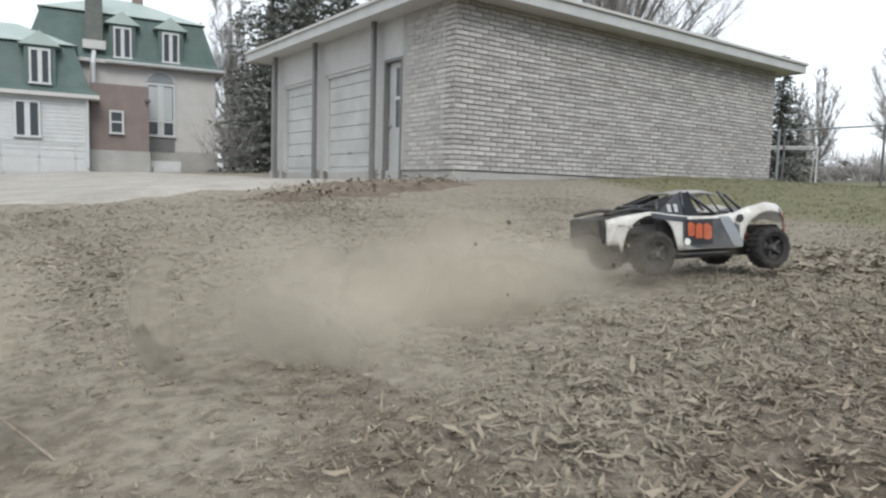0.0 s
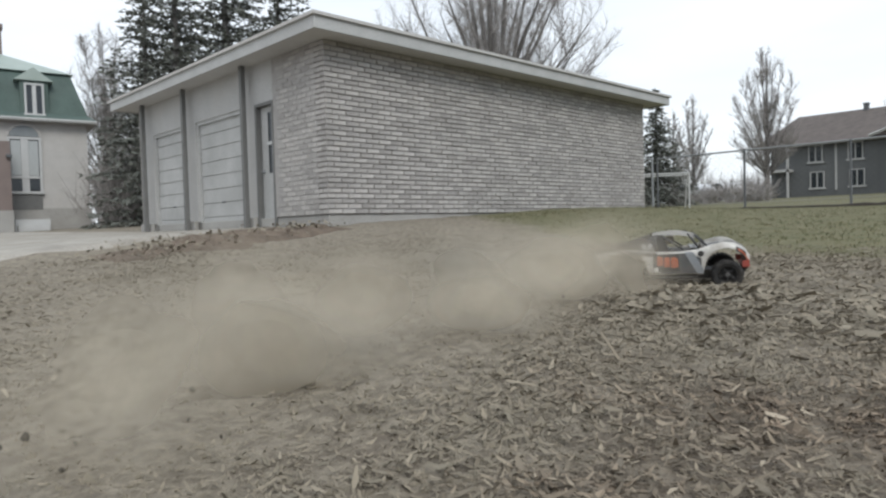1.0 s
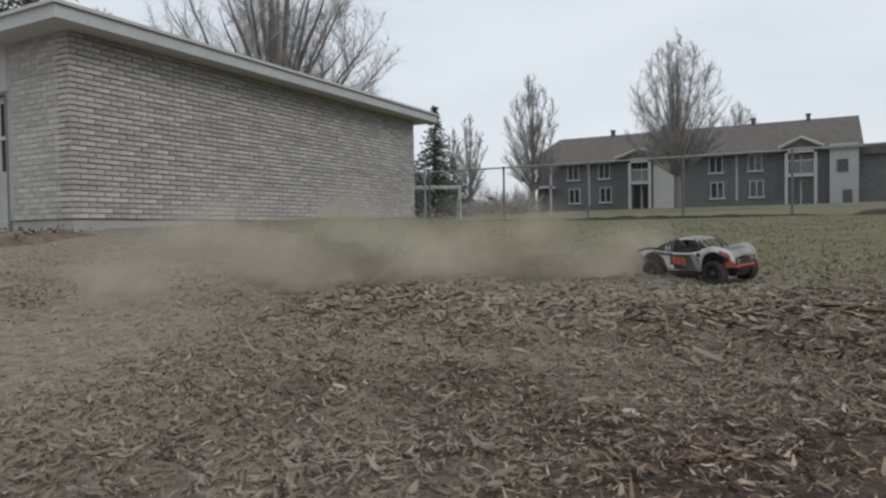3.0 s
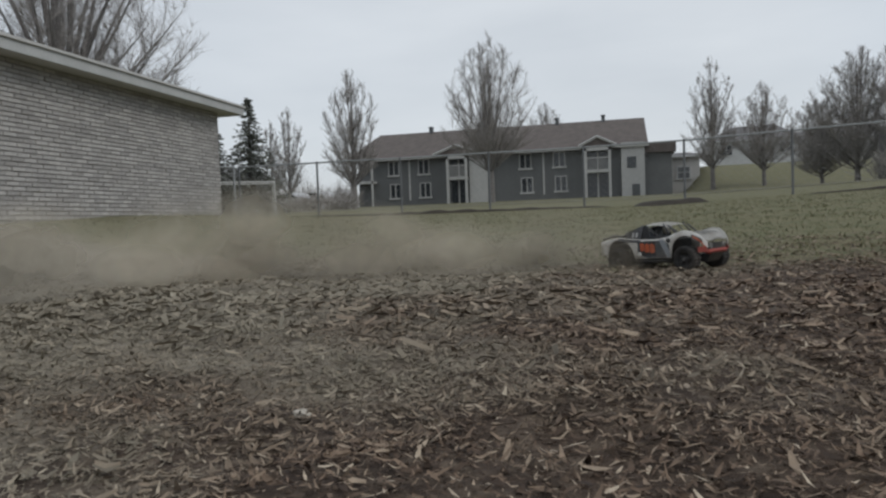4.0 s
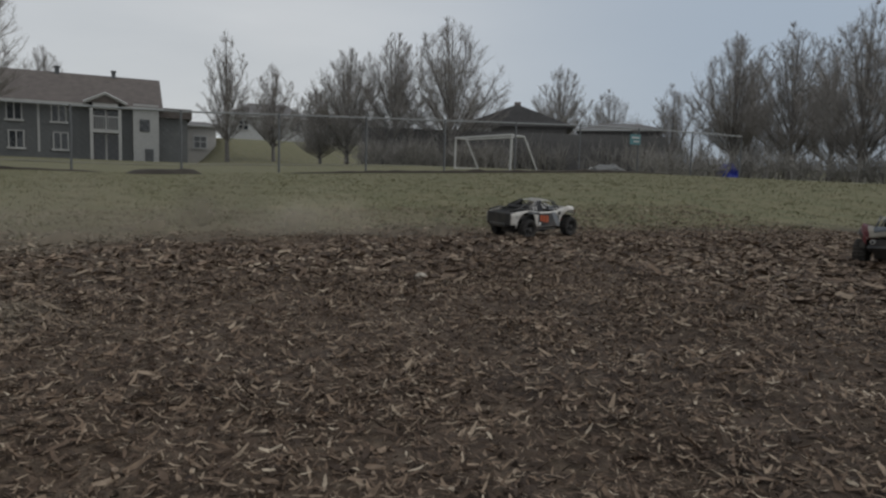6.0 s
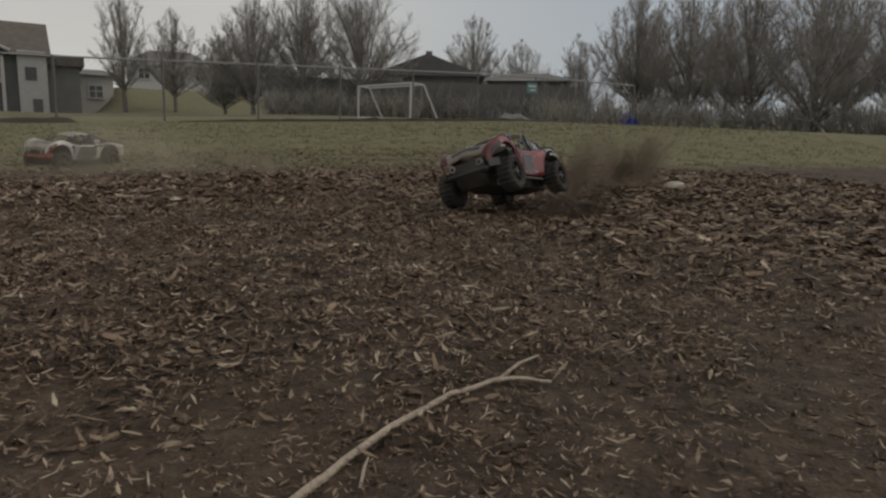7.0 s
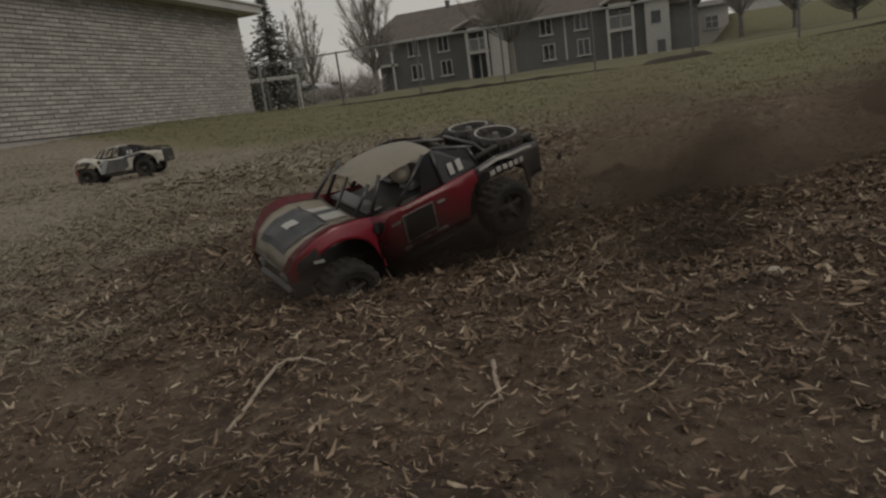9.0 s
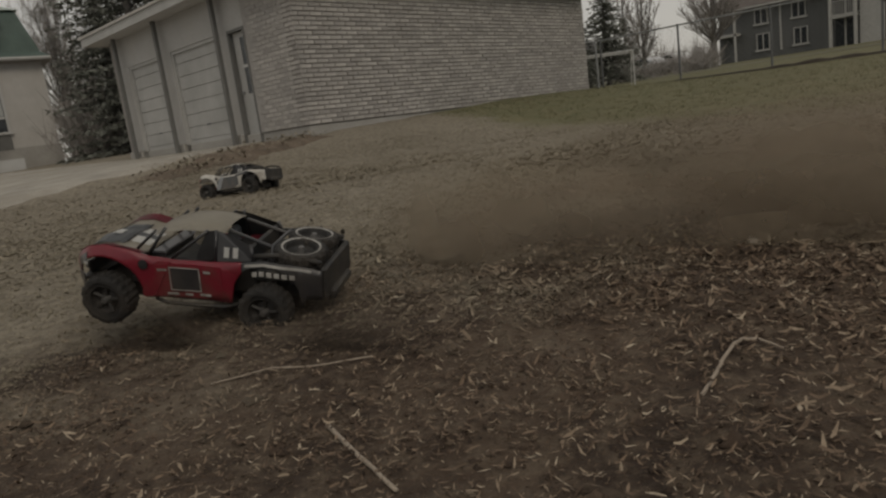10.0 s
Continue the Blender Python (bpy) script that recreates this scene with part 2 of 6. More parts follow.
# ---- ground ----
def ground_sheet():
    xs = sorted({round(v, 3) for v in list(np.arange(-4, 9, 0.12)) + list(np.arange(9, 24, 0.5)) + list(np.arange(24, 80, 4)) + list(np.arange(-40, -4, 3)) + [-400, -200, -100, 100, 150, 250, 400, 600]})
    ys = sorted({round(v, 3) for v in list(np.arange(-7, 9, 0.12)) + list(np.arange(9, 24, 0.5)) + list(np.arange(24, 70, 4)) + list(np.arange(-22, -7, 0.5)) + list(np.arange(-70, -22, 4)) + [-600, -350, -200, -120, 100, 180, 300, 600]})
    verts, faces = [], []
    for x in xs:
        for y in ys:
            z = ground_z(x, y)
            if abs(x) < 12 and abs(y) < 12:
                z += 0.02 * noise.noise((x * 1.7, y * 1.7, 0.3)) + 0.02 * noise.noise((x * 4.5, y * 4.5, 2.3)) + 0.008 * noise.noise((x * 11, y * 11, 5.3))
            verts.append((x, y, z))
    n = len(ys)
    for i in range(len(xs) - 1):
        for j in range(n - 1):
            faces.append((i * n + j, (i + 1) * n + j, (i + 1) * n + j + 1, i * n + j + 1))
    me = bpy.data.meshes.new("ground")
    me.from_pydata(verts, [], faces)
    for p in me.polygons:
        p.use_smooth = True
    return me


def ground_material():
    m = bpy.data.materials.new("field_and_grass")
    m.use_nodes = True
    n, l = m.node_tree.nodes, m.node_tree.links
    b = n["Principled BSDF"]
    b.inputs["Roughness"].default_value = 0.95
    geo = n.new("ShaderNodeNewGeometry")
    sep = n.new("ShaderNodeSeparateXYZ")
    l.new(geo.outputs["Position"], sep.inputs["Vector"])

    def tex(scale, detail=4, rough=0.6):
        t = n.new("ShaderNodeTexNoise")
        t.inputs["Scale"].default_value, t.inputs["Detail"].default_value, t.inputs["Roughness"].default_value = scale, detail, rough
        l.new(geo.outputs["Position"], t.inputs["Vector"])
        return t.outputs["Fac"]

    def maths(op, a, c):
        t = n.new("ShaderNodeMath")
        t.operation = op
        for k, v in enumerate((a, c)):
            if isinstance(v, (int, float)):
                t.inputs[k].default_value = v
            else:
                l.new(v, t.inputs[k])
        return t.outputs["Value"]

    def ramp(v, a, c):
        t = n.new("ShaderNodeMapRange")
        t.interpolation_type = "SMOOTHSTEP"
        t.inputs["From Min"].default_value, t.inputs["From Max"].default_value = a, c
        l.new(v, t.inputs["Value"])
        return t.outputs["Result"]

    def blend(f, a, c):
        t = n.new("ShaderNodeMix")
        t.data_type = "RGBA"
        l.new(f, t.inputs["Factor"])
        for key, v in (("A", a), ("B", c)):
            if isinstance(v, tuple):
                t.inputs[key].default_value = (*v, 1)
            else:
                l.new(v, t.inputs[key])
        return t.outputs["Result"]

    big, mid, fine, grit = tex(0.5), tex(3.0), tex(22.0, 5), tex(120.0, 3)
    soil = blend(ramp(mid, 0.35, 0.65), (0.042, 0.026, 0.017), (0.09, 0.06, 0.04))
    soil = blend(ramp(fine, 0.42, 0.66), soil, (0.125, 0.092, 0.064))
    soil = blend(ramp(grit, 0.55, 0.75), soil, (0.05, 0.036, 0.026))
    dry = blend(ramp(fine, 0.35, 0.65), (0.165, 0.14, 0.106), (0.275, 0.241, 0.186))
    # paler, dustier earth towards the garage and the yard
    soil = blend(ramp(maths("ADD", maths("ADD", sep.outputs["Y"], maths("MULTIPLY", sep.outputs["X"], 0.35)), maths("ADD", maths("MULTIPLY", big, 1.2), maths("MULTIPLY", mid, 3.6))), 3.1, 4.6), soil, dry)
    # the soil colour turns darker towards low x and y
    soil_darken = n.new("ShaderNodeMix")
    soil_darken.data_type, soil_darken.blend_type = "RGBA", "MULTIPLY"
    soil_darken.inputs["B"].default_value = (0.68, 0.66, 0.64, 1)
    l.new(ramp(maths("ADD", sep.outputs["Y"], maths("ADD", sep.outputs["X"], mid)), 0.9, -0.6), soil_darken.inputs["Factor"])
    l.new(soil, soil_darken.inputs["A"])
    soil = soil_darken.outputs["Result"]
    grass = blend(ramp(mid, 0.35, 0.7), (0.104, 0.108, 0.049), (0.16, 0.144, 0.077))
    grass = blend(ramp(fine, 0.45, 0.7), grass, (0.17, 0.15, 0.085))
    edge = maths("ADD", maths("SUBTRACT", sep.outputs["X"], maths("MULTIPLY", maths("MAXIMUM", sep.outputs["Y"], 0.0), 0.45)), maths("MULTIPLY", maths("SUBTRACT", mid, 0.5), 1.6))
    col = blend(ramp(edge, 4.0, 5.2), soil, grass)
    l.new(col, b.inputs["Base Color"])
    bp = n.new("ShaderNodeBump")
    bp.inputs["Strength"].default_value, bp.inputs["Distance"].default_value = 0.6, 0.03
    l.new(maths("ADD", fine, maths("MULTIPLY", grit, 0.4)), bp.inputs["Height"])
    l.new(bp.outputs["Normal"], b.inputs["Normal"])
    return m


ground = new("ground", ground_sheet())
ground.data.materials.append(ground_material())
tagged(ground, "brown mulched field turning into dull green grass", "ground", kind="structure")

# ---- gravel drive ----
M_GRAVEL = mat("pale_gravel", (0.35, 0.325, 0.285), 0.95, var=0.35, scale=2.5, fine=60, bump=0.6, stain=(0.24, 0.215, 0.175), stain_scale=0.7, stain_amount=0.7)


def drive_edge(x):
    return lerp_at(x, (-60, -8, 0.3, 2.7, 4.2, 5.4, 6.4), (9.5, 8.2, 7.5, 7.7, 8.9, 10.0, 10.4))


def drive_sheet():
    xs = sorted({round(float(v), 3) for v in list(np.arange(-8, 6.0, 0.25)) + [-60, -40, -25, -15, 5.95, 5.97]})
    steps = [0, 0.15, 0.4, 0.8, 1.4, 2.2, 3.2, 4.5, 6, 8, 11, 14, 17, 20]
    verts, faces = [], []
    for x in xs:
        for k, s in enumerate(steps):
            y = drive_edge(x) + s + 0.12 * noise.noise((x * 1.5, s, 0))
            z = ground_z(x, y) + (0.03 if k else -0.02)
            verts.append((x, y, z))
    n = len(steps)
    for i in range(len(xs) - 1):
        for j in range(n - 1):
            faces.append((i * n + j, (i + 1) * n + j, (i + 1) * n + j + 1, i * n + j + 1))
    me = bpy.data.meshes.new("road")
    me.from_pydata(verts, [], faces)
    me.materials.append(M_GRAVEL)
    return me


road = new("road_gravel_drive", drive_sheet())
tagged(road, "pale dusty gravel drive before the garage", "road", kind="structure")

# ---- litter of the field: husks, chips and stalks ----
def surface_z(x, y):
    z = ground_z(x, y)
    if abs(x) < 12 and abs(y) < 12:
        z += 0.02 * noise.noise((x * 1.7, y * 1.7, 0.3)) + 0.02 * noise.noise((x * 4.5, y * 4.5, 2.3)) + 0.008 * noise.noise((x * 11, y * 11, 5.3))
    return z


def litter_material(name, stops, rough=0.85, dust=0.7):
    m = bpy.data.materials.new(name)
    m.use_nodes = True
    n, l = m.node_tree.nodes, m.node_tree.links
    b = n["Principled BSDF"]
    b.inputs["Roughness"].default_value = rough
    geo = n.new("ShaderNodeNewGeometry")
    rp = n.new("ShaderNodeValToRGB")
    for k, (pos, col) in enumerate(stops):
        e = rp.color_ramp.elements[k] if k < 2 else rp.color_ramp.elements.new(pos)
        e.position, e.color = pos, (*col, 1)
    l.new(geo.outputs["Random Per Island"], rp.inputs["Fac"])
    tx = n.new("ShaderNodeTexNoise")
    tx.inputs["Scale"].default_value, tx.inputs["Detail"].default_value = 90, 3
    l.new(geo.outputs["Position"], tx.inputs["Vector"])
    mr = n.new("ShaderNodeMapRange")
    mr.inputs["To Min"].default_value, mr.inputs["To Max"].default_value = 0.55, 1.45
    l.new(tx.outputs["Fac"], mr.inputs["Value"])
    mx = n.new("ShaderNodeMix")
    mx.data_type, mx.blend_type = "RGBA", "MULTIPLY"
    mx.inputs["Factor"].default_value = 1
    l.new(rp.outputs["Color"], mx.inputs["A"])
    l.new(mr.outputs["Result"], mx.inputs["B"])
    # settled dust, thicker towards the yard where the trucks have churned the soil
    place = n.new("ShaderNodeSeparateXYZ")
    l.new(geo.outputs["Position"], place.inputs["Vector"])
    along = n.new("ShaderNodeMath")
    along.operation = "MULTIPLY_ADD"
    along.inputs[1].default_value = 0.35
    l.new(place.outputs["X"], along.inputs[0])
    l.new(place.outputs["Y"], along.inputs[2])
    patch = n.new("ShaderNodeTexNoise")
    patch.inputs["Scale"].default_value, patch.inputs["Detail"].default_value = 1.6, 4
    l.new(geo.outputs["Position"], patch.inputs["Vector"])
    both = n.new("ShaderNodeMath")
    both.operation = "MULTIPLY_ADD"
    both.inputs[1].default_value = 4.4
    l.new(patch.outputs["Fac"], both.inputs[0])
    l.new(along.outputs["Value"], both.inputs[2])
    settle = n.new("ShaderNodeMapRange")
    settle.inputs["From Min"].default_value, settle.inputs["From Max"].default_value = 2.8, 4.1
    settle.inputs["To Max"].default_value = dust
    l.new(both.outputs["Value"], settle.inputs["Value"])
    pale = n.new("ShaderNodeMix")
    pale.data_type = "RGBA"
    pale.inputs["B"].default_value = (0.262, 0.236, 0.178, 1)
    l.new(settle.outputs["Result"], pale.inputs["Factor"])
    l.new(mx.outputs["Result"], pale.inputs["A"])
    l.new(pale.outputs["Result"], b.inputs["Base Color"])
    return m


M_HUSK = litter_material("dry_husks", ((0.0, (0.037, 0.023, 0.015)), (0.4, (0.105, 0.069, 0.046)), (0.72, (0.2, 0.14, 0.096)), (0.95, (0.31, 0.243, 0.176)), (1.0, (0.47, 0.395, 0.3))))
M_CLOD = litter_material("soil_clods", ((0.0, (0.035, 0.023, 0.016)), (0.5, (0.08, 0.054, 0.038)), (1.0, (0.14, 0.103, 0.074))), 0.95)


def field_density(x, y):
    """How thickly the litter lies: dense mulch over most of the field, thin on the driven, dusty strip."""
    d = 0.42 + 1.1 * noise.noise((x * 0.9, y * 0.9, 5.0)) + 1.0 * noise.noise((x * 3.1, y * 3.1, 8.0)) + 0.5 * noise.noise((x * 8.0, y * 8.0, 2.0))
    off = y - 1.5 - 0.25 * x
    dusty = smooth(-0.1, 0.35, off)
    d = max(0.26, d) * (1 - 0.5 * dusty + 0.5 * smooth(0.6, 1.1, off)) + 0.08 + 0.35 * math.exp(-((off + 0.22) / 0.22) ** 2) * smooth(0.1, 0.5, x)
    edge = x - 0.45 * max(0.0, y)
    d *= 1 - smooth(3.9, 5.0, edge)
    d *= 1 - 0.4 * smooth(5.5, 7.2, y)
    return max(0.05, min(1.0, d + 0.25 * (1 - dusty)))


def scatter_husks(count, seed, x0, x1, y0, y1, size, segments, far=None):
    """Chips and husks: narrow curled strips, one island each."""
    rng = random.Random(seed)
    verts, faces = [], []
    made = 0
    shape = ((-1.0, 0.35), (-0.1, 1.0), (1.0, 0.2)) if segments == 2 else ((-1.0, 0.9), (1.0, 0.6))
    while made < count:
        x, y = rng.uniform(x0, x1), rng.uniform(y0, y1)
        if rng.random() > field_density(x, y):
            continue
        near = smooth(3.3, 1.9, x) * smooth(-3.2, -2.2, y) * smooth(3.6, 2.4, y) * smooth(-1.2, -1.0, x)
        if rng.random() > (1 - near if far else near if far is not None else 1):
            continue
        made += 1
        coarse = 0.62 + 0.42 * smooth(0.25, -0.25, y - 1.5 - 0.25 * x) * smooth(-0.2, 0.6, x)
        coarse *= 1 - 0.35 * smooth(2.8, 4.2, x)
        long = coarse * min(2.6 * size, size * rng.lognormvariate(-0.06, 0.48))
        wide = long * (rng.uniform(0.16, 0.4) if far else rng.uniform(0.05, 0.13) if far is None else rng.uniform(0.11, 0.32))
        yaw, tilt, curl = rng.uniform(0, 2 * math.pi), rng.gauss(0, 0.25 if far else 0.3), rng.uniform(-0.3, 0.45) if far else rng.uniform(-0.4, 0.6)
        c, s = math.cos(yaw), math.sin(yaw)
        z = surface_z(x, y) + rng.uniform(0.0, 0.01)
        i = len(verts)
        side = rng.uniform(0, 0.5) * wide
        for u, k in shape:
            lift = max(-0.004, tilt * u * long * 0.5 + curl * long * u * u * 0.4 + 0.003)
            for w in (-1, 1):
                px, py = u * long * 0.5, w * wide * 0.5 * k
                verts.append((x + c * px - s * py, y + s * px + c * py, z + lift + (side if w > 0 else 0)))
        for k in range(len(shape) - 1):
            faces.append((i + 2 * k, i + 2 * k + 2, i + 2 * k + 3, i + 2 * k + 1))
    me = bpy.data.meshes.new("husk_litter")
    me.from_pydata(verts, [], faces)
    me.materials.append(M_HUSK)
    return me


tagged(new("husk_litter", scatter_husks(225000, 81, -1.1, 3.3, -3.2, 3.6, 0.0148, 2, False)), "dry brown husks and chips strewn over the soil", "litter", kind="stuff")
tagged(new("husk_litter", scatter_husks(330000, 82, -1.2, 6.4, -7.0, 7.2, 0.025, 1, True)), "dry brown husks and chips strewn over the wider field", "litter", kind="stuff")
tagged(new("stalk_litter", scatter_husks(3400, 85, -1.0, 4.0, -5.0, 4.5, 0.036, 2)), "longer pale stalks and husk pieces among the chips", "litter", kind="stuff")


def scatter_clods(count, seed, x0, x1, y0, y1, mean):
    rng = random.Random(seed)
    verts, faces = [], []
    made = 0
    octa = ((0, 2, 4), (2, 1, 4), (1, 3, 4), (3, 0, 4), (2, 0, 5), (1, 2, 5), (3, 1, 5), (0, 3, 5))
    while made < count:
        x, y = rng.uniform(x0, x1), rng.uniform(y0, y1)
        if rng.random() > 0.25 + 0.75 * field_density(x, y):
            continue
        made += 1
        r = min(3.5 * mean, mean * rng.lognormvariate(0, 0.5))
        z = surface_z(x, y)
        a = rng.uniform(0, 6.28)
        i = len(verts)
        for dx, dy, dz in ((1, 0, 0), (-1, 0, 0), (0, 1, 0), (0, -1, 0), (0, 0, 0.8), (0, 0, -0.6)):
            k = r * rng.uniform(0.6, 1.3)
            verts.append((x + k * (dx * math.cos(a) - dy * math.sin(a)), y + k * (dx * math.sin(a) + dy * math.cos(a)), z + k * dz))
        faces.extend(tuple(i + v for v in f) for f in octa)
    me = bpy.data.meshes.new("soil_clods")
    me.from_pydata(verts, [], faces)
    me.materials.append(M_CLOD)
    return me


tagged(new("soil_clods", scatter_clods(17000, 83, -1.4, 6.5, -8.5, 7.0, 0.0067)), "small dark clods of soil", "soil", kind="stuff")
tagged(new("soil_clods", scatter_clods(34000, 86, -0.9, 2.6, -2.6, 2.6, 0.004)), "crumbs of dark soil between the husks", "soil", kind="stuff")


def scatter_grass(count, seed):
    """Short, tired tufts beyond the field."""
    rng = random.Random(seed)
    verts, faces = [], []
    made = 0
    while made < count:
        x, y = rng.uniform(3.7, 17.5), rng.uniform(-15, 8.2)
        edge = x - 0.45 * max(0.0, y)
        if rng.random() > smooth(3.8, 5.4, edge + 0.8 * noise.noise((x, y, 3))) * (1.15 - x / 20):
            continue
        if 5.5 < x < 15.5 and y > 8.7:
            continue
        made += 1
        z = surface_z(x, y)
        for _ in range(4):
            a, h, w = rng.uniform(0, 6.28), rng.uniform(0.012, 0.04), rng.uniform(0.003, 0.007)
            bx, by = x + rng.gauss(0, 0.03), y + rng.gauss(0, 0.03)
            i = len(verts)
            verts.extend(((bx - w * math.sin(a), by + w * math.cos(a), z - 0.005), (bx + w * math.sin(a), by - w * math.cos(a), z - 0.005), (bx + h * 0.8 * math.cos(a), by + h * 0.8 * math.sin(a), z + h * 0.8)))
            faces.append((i, i + 1, i + 2))
    me = bpy.data.meshes.new("grass")
    me.from_pydata(verts, [], faces)
    me.materials.append(litter_material("tired_grass", ((0.0, (0.1, 0.104, 0.047)), (0.55, (0.14, 0.135, 0.068)), (1.0, (0.195, 0.172, 0.098))), dust=0.0))
    return me


tagged(new("grass", scatter_grass(18000, 84)), "short dull green grass with dry blades", "grass", kind="stuff")

# ---- the garage ----
GX, GY, GL, GW = 5.95, 8.82, 8.86, 6.92
G_BOT, G_TOP, COURSE, BRICK = 0.78, 3.255, 0.075, 0.24
garage = thing("garage", pose(GX, GY, 0), "pale painted brick garage with two doors and a low roof", "garage")


def brick_rows(length, z0, z1, odd=0):
    """Start, end and height of each brick of a wall in running bond."""
    rows, z, k = [], z0, odd
    while z + COURSE <= z1 + 0.01:
        x = -BRICK / 2 if k % 2 else 0.0
        while x < length - 0.02:
            a, b = max(0.0, x), min(length, x + BRICK)
            if b - a > 0.05:
                rows.append((a + 0.0025, b - 0.0025, z + 0.007))
            x += BRICK
        z, k = z + COURSE, k + 1
    return rows


def brick_mesh(length, depth=0.03, high=COURSE - 0.015):
    """One brick, its face towards -y, with worn edges."""
    bm = bmesh.new()
    e = 0.004
    box(bm, 0, 0, 0, length, depth, high)
    for v in bm.verts:
        if v.co.y < 0.001:
            v.co.x += e if v.co.x < length / 2 else -e
            v.co.z += e if v.co.z < high / 2 else -e
    return bm


side_wall = part("brick_wall", boxes((0.02, 0.02, G_BOT, GL, 0.24, G_TOP)), M_MORTAR, garage, "painted brick side wall with recessed mortar joints")
rng = random.Random(4)
joined_verts, joined_faces = [], []
BOX_FACES = ((3, 2, 1, 0), (4, 5, 6, 7), (0, 1, 5, 4), (1, 2, 6, 5), (2, 3, 7, 6), (3, 0, 4, 7))


def join_brick(at, along, out, length, high, depth):
    base = len(joined_verts)
    for z in (0.0, high):
        for a, o in ((0.004, 0.0), (length - 0.004, 0.0), (length, depth), (0.0, depth)):
            p = Vector(at) + Vector(along) * a - Vector(out) * o
            joined_verts.append((p.x, p.y, p.z + (z if o else (z + 0.004 if z == 0 else z - 0.004))))
    joined_faces.extend(tuple(base + i for i in f) for f in BOX_FACES)


SINGLE_BRICKS = []
for a, b, z in brick_rows(GL, G_BOT, G_TOP):
    proud = rng.uniform(-0.007, 0.006)
    if b < 2.15 and len(SINGLE_BRICKS) < 298:
        SINGLE_BRICKS.append((a, b, z, proud))
    else:
        join_brick((a, 0.0 + proud, z), (1, 0, 0), (0, -1, 0), b - a, COURSE - 0.015, 0.03)

# the front: a wall with three openings, posts before it, and doors set back
DOORS = ((1.43, 2.0, 0.55, 2.62), (2.4, 4.2, 0.6, 2.62), (4.62, 6.2, 0.6, 2.62))
edges = [0.24] + [v for a, b, *_ in DOORS for v in (a, b)] + [GW]
for a, b in zip(edges[::2], edges[1::2]):
    part("wall_pier", boxes((0.007, a, G_BOT, 0.24, b, G_TOP)), M_MORTARPALE if b < 2.0 else M_BOARD, garage, "painted pier of the front wall")
for a, b, z0, z1 in DOORS:
    part("lintel", boxes((0.007, a, z1, 0.24, b, G_TOP)), M_BOARD, garage, "painted board wall over a door")
for a, b, z in brick_rows(GW, G_BOT, G_TOP, 1):
    if b < 1.41:
        join_brick((rng.uniform(-0.003, 0.001), b, z), (0, -1, 0), (-1, 0, 0), b - a, COURSE - 0.015, 0.03)
rest = bpy.data.meshes.new("bricks")
rest.from_pydata(joined_verts, [], joined_faces)
rest.materials.append(M_BRICKS_REST)
bricks_rest = new("bricks", rest)
bricks_rest.parent = garage
tagged(bricks_rest, kind="stuff")
part("back_wall", boxes((0.0, GW - 0.2, G_BOT, GL, GW, G_TOP), (GL - 0.2, 0.24, G_BOT, GL, GW - 0.2, G_TOP)), M_MORTAR, garage)
part("foundation", boxes((0.03, 0.03, 0.0, GL - 0.03, GW - 0.03, G_BOT - 0.005), bevel=0.01), M_CONCRETE, garage, "grey concrete foundation strip")

# roof with a stepped fascia, soffit and drip edge
OV = 0.43
soffit = bmesh.new()
box(soffit, -OV + 0.03, -OV + 0.03, G_TOP, GL + OV - 0.03, GW + OV - 0.03, G_TOP + 0.03)
part("soffit", soffit, M_SOFFIT, garage, "painted board soffit")
for x0, y0, x1, y1 in ((-OV, -OV, GL + OV, -OV + 0.03), (-OV, GW + OV - 0.03, GL + OV, GW + OV), (-OV, -OV + 0.03, -OV + 0.03, GW + OV - 0.03), (GL + OV - 0.03, -OV + 0.03, GL + OV, GW + OV - 0.03)):
    part("fascia", boxes((x0, y0, G_TOP - 0.02, x1, y1, G_TOP + 0.15), bevel=0.004), M_FLATTRIM, garage, "dull off-white fascia board")
roof = bmesh.new()
r0 = [roof.verts.new(v) for v in ((-OV - 0.04, -OV - 0.04, G_TOP + 0.152), (GL + OV + 0.04, -OV - 0.04, G_TOP + 0.152), (GL + OV + 0.04, GW + OV + 0.04, G_TOP + 0.152), (-OV - 0.04, GW + OV + 0.04, G_TOP + 0.152))]
r1 = [roof.verts.new((v.co.x, v.co.y, v.co.z + 0.045)) for v in r0]
r2 = [roof.verts.new(v) for v in ((2.6, 2.8, G_TOP + 0.36), (GL - 2.6, 2.8, G_TOP + 0.36), (GL - 2.6, GW - 2.8, G_TOP + 0.36), (2.6, GW - 2.8, G_TOP + 0.36))]
roof.faces.new(r0[::-1])
for lo, hi in ((r0, r1), (r1, r2)):
    for i in range(4):
        j = (i + 1) % 4
        roof.faces.new((lo[i], lo[j], hi[j], hi[i]))
roof.faces.new(r2)
part("roof", roof, M_CREAM, garage, "low roof with a metal drip edge")

# square posts on concrete feet along the front
for y in (2.13, 4.4, 6.38):
    post = part("post", boxes((-0.17, y - 0.04, 0.42, -0.09, y + 0.04, G_TOP - 0.001), bevel=0.006), M_GREYPAINT, garage, "dark grey square post")
for y0, y1 in ((2.02, 2.38), (4.24, 4.58), (6.3, 6.9)):
    part("plinth", boxes((-0.06, y0, 0.42, 0.015, y1, 0.8), bevel=0.008), M_CONCRETE, garage, "concrete footing block")


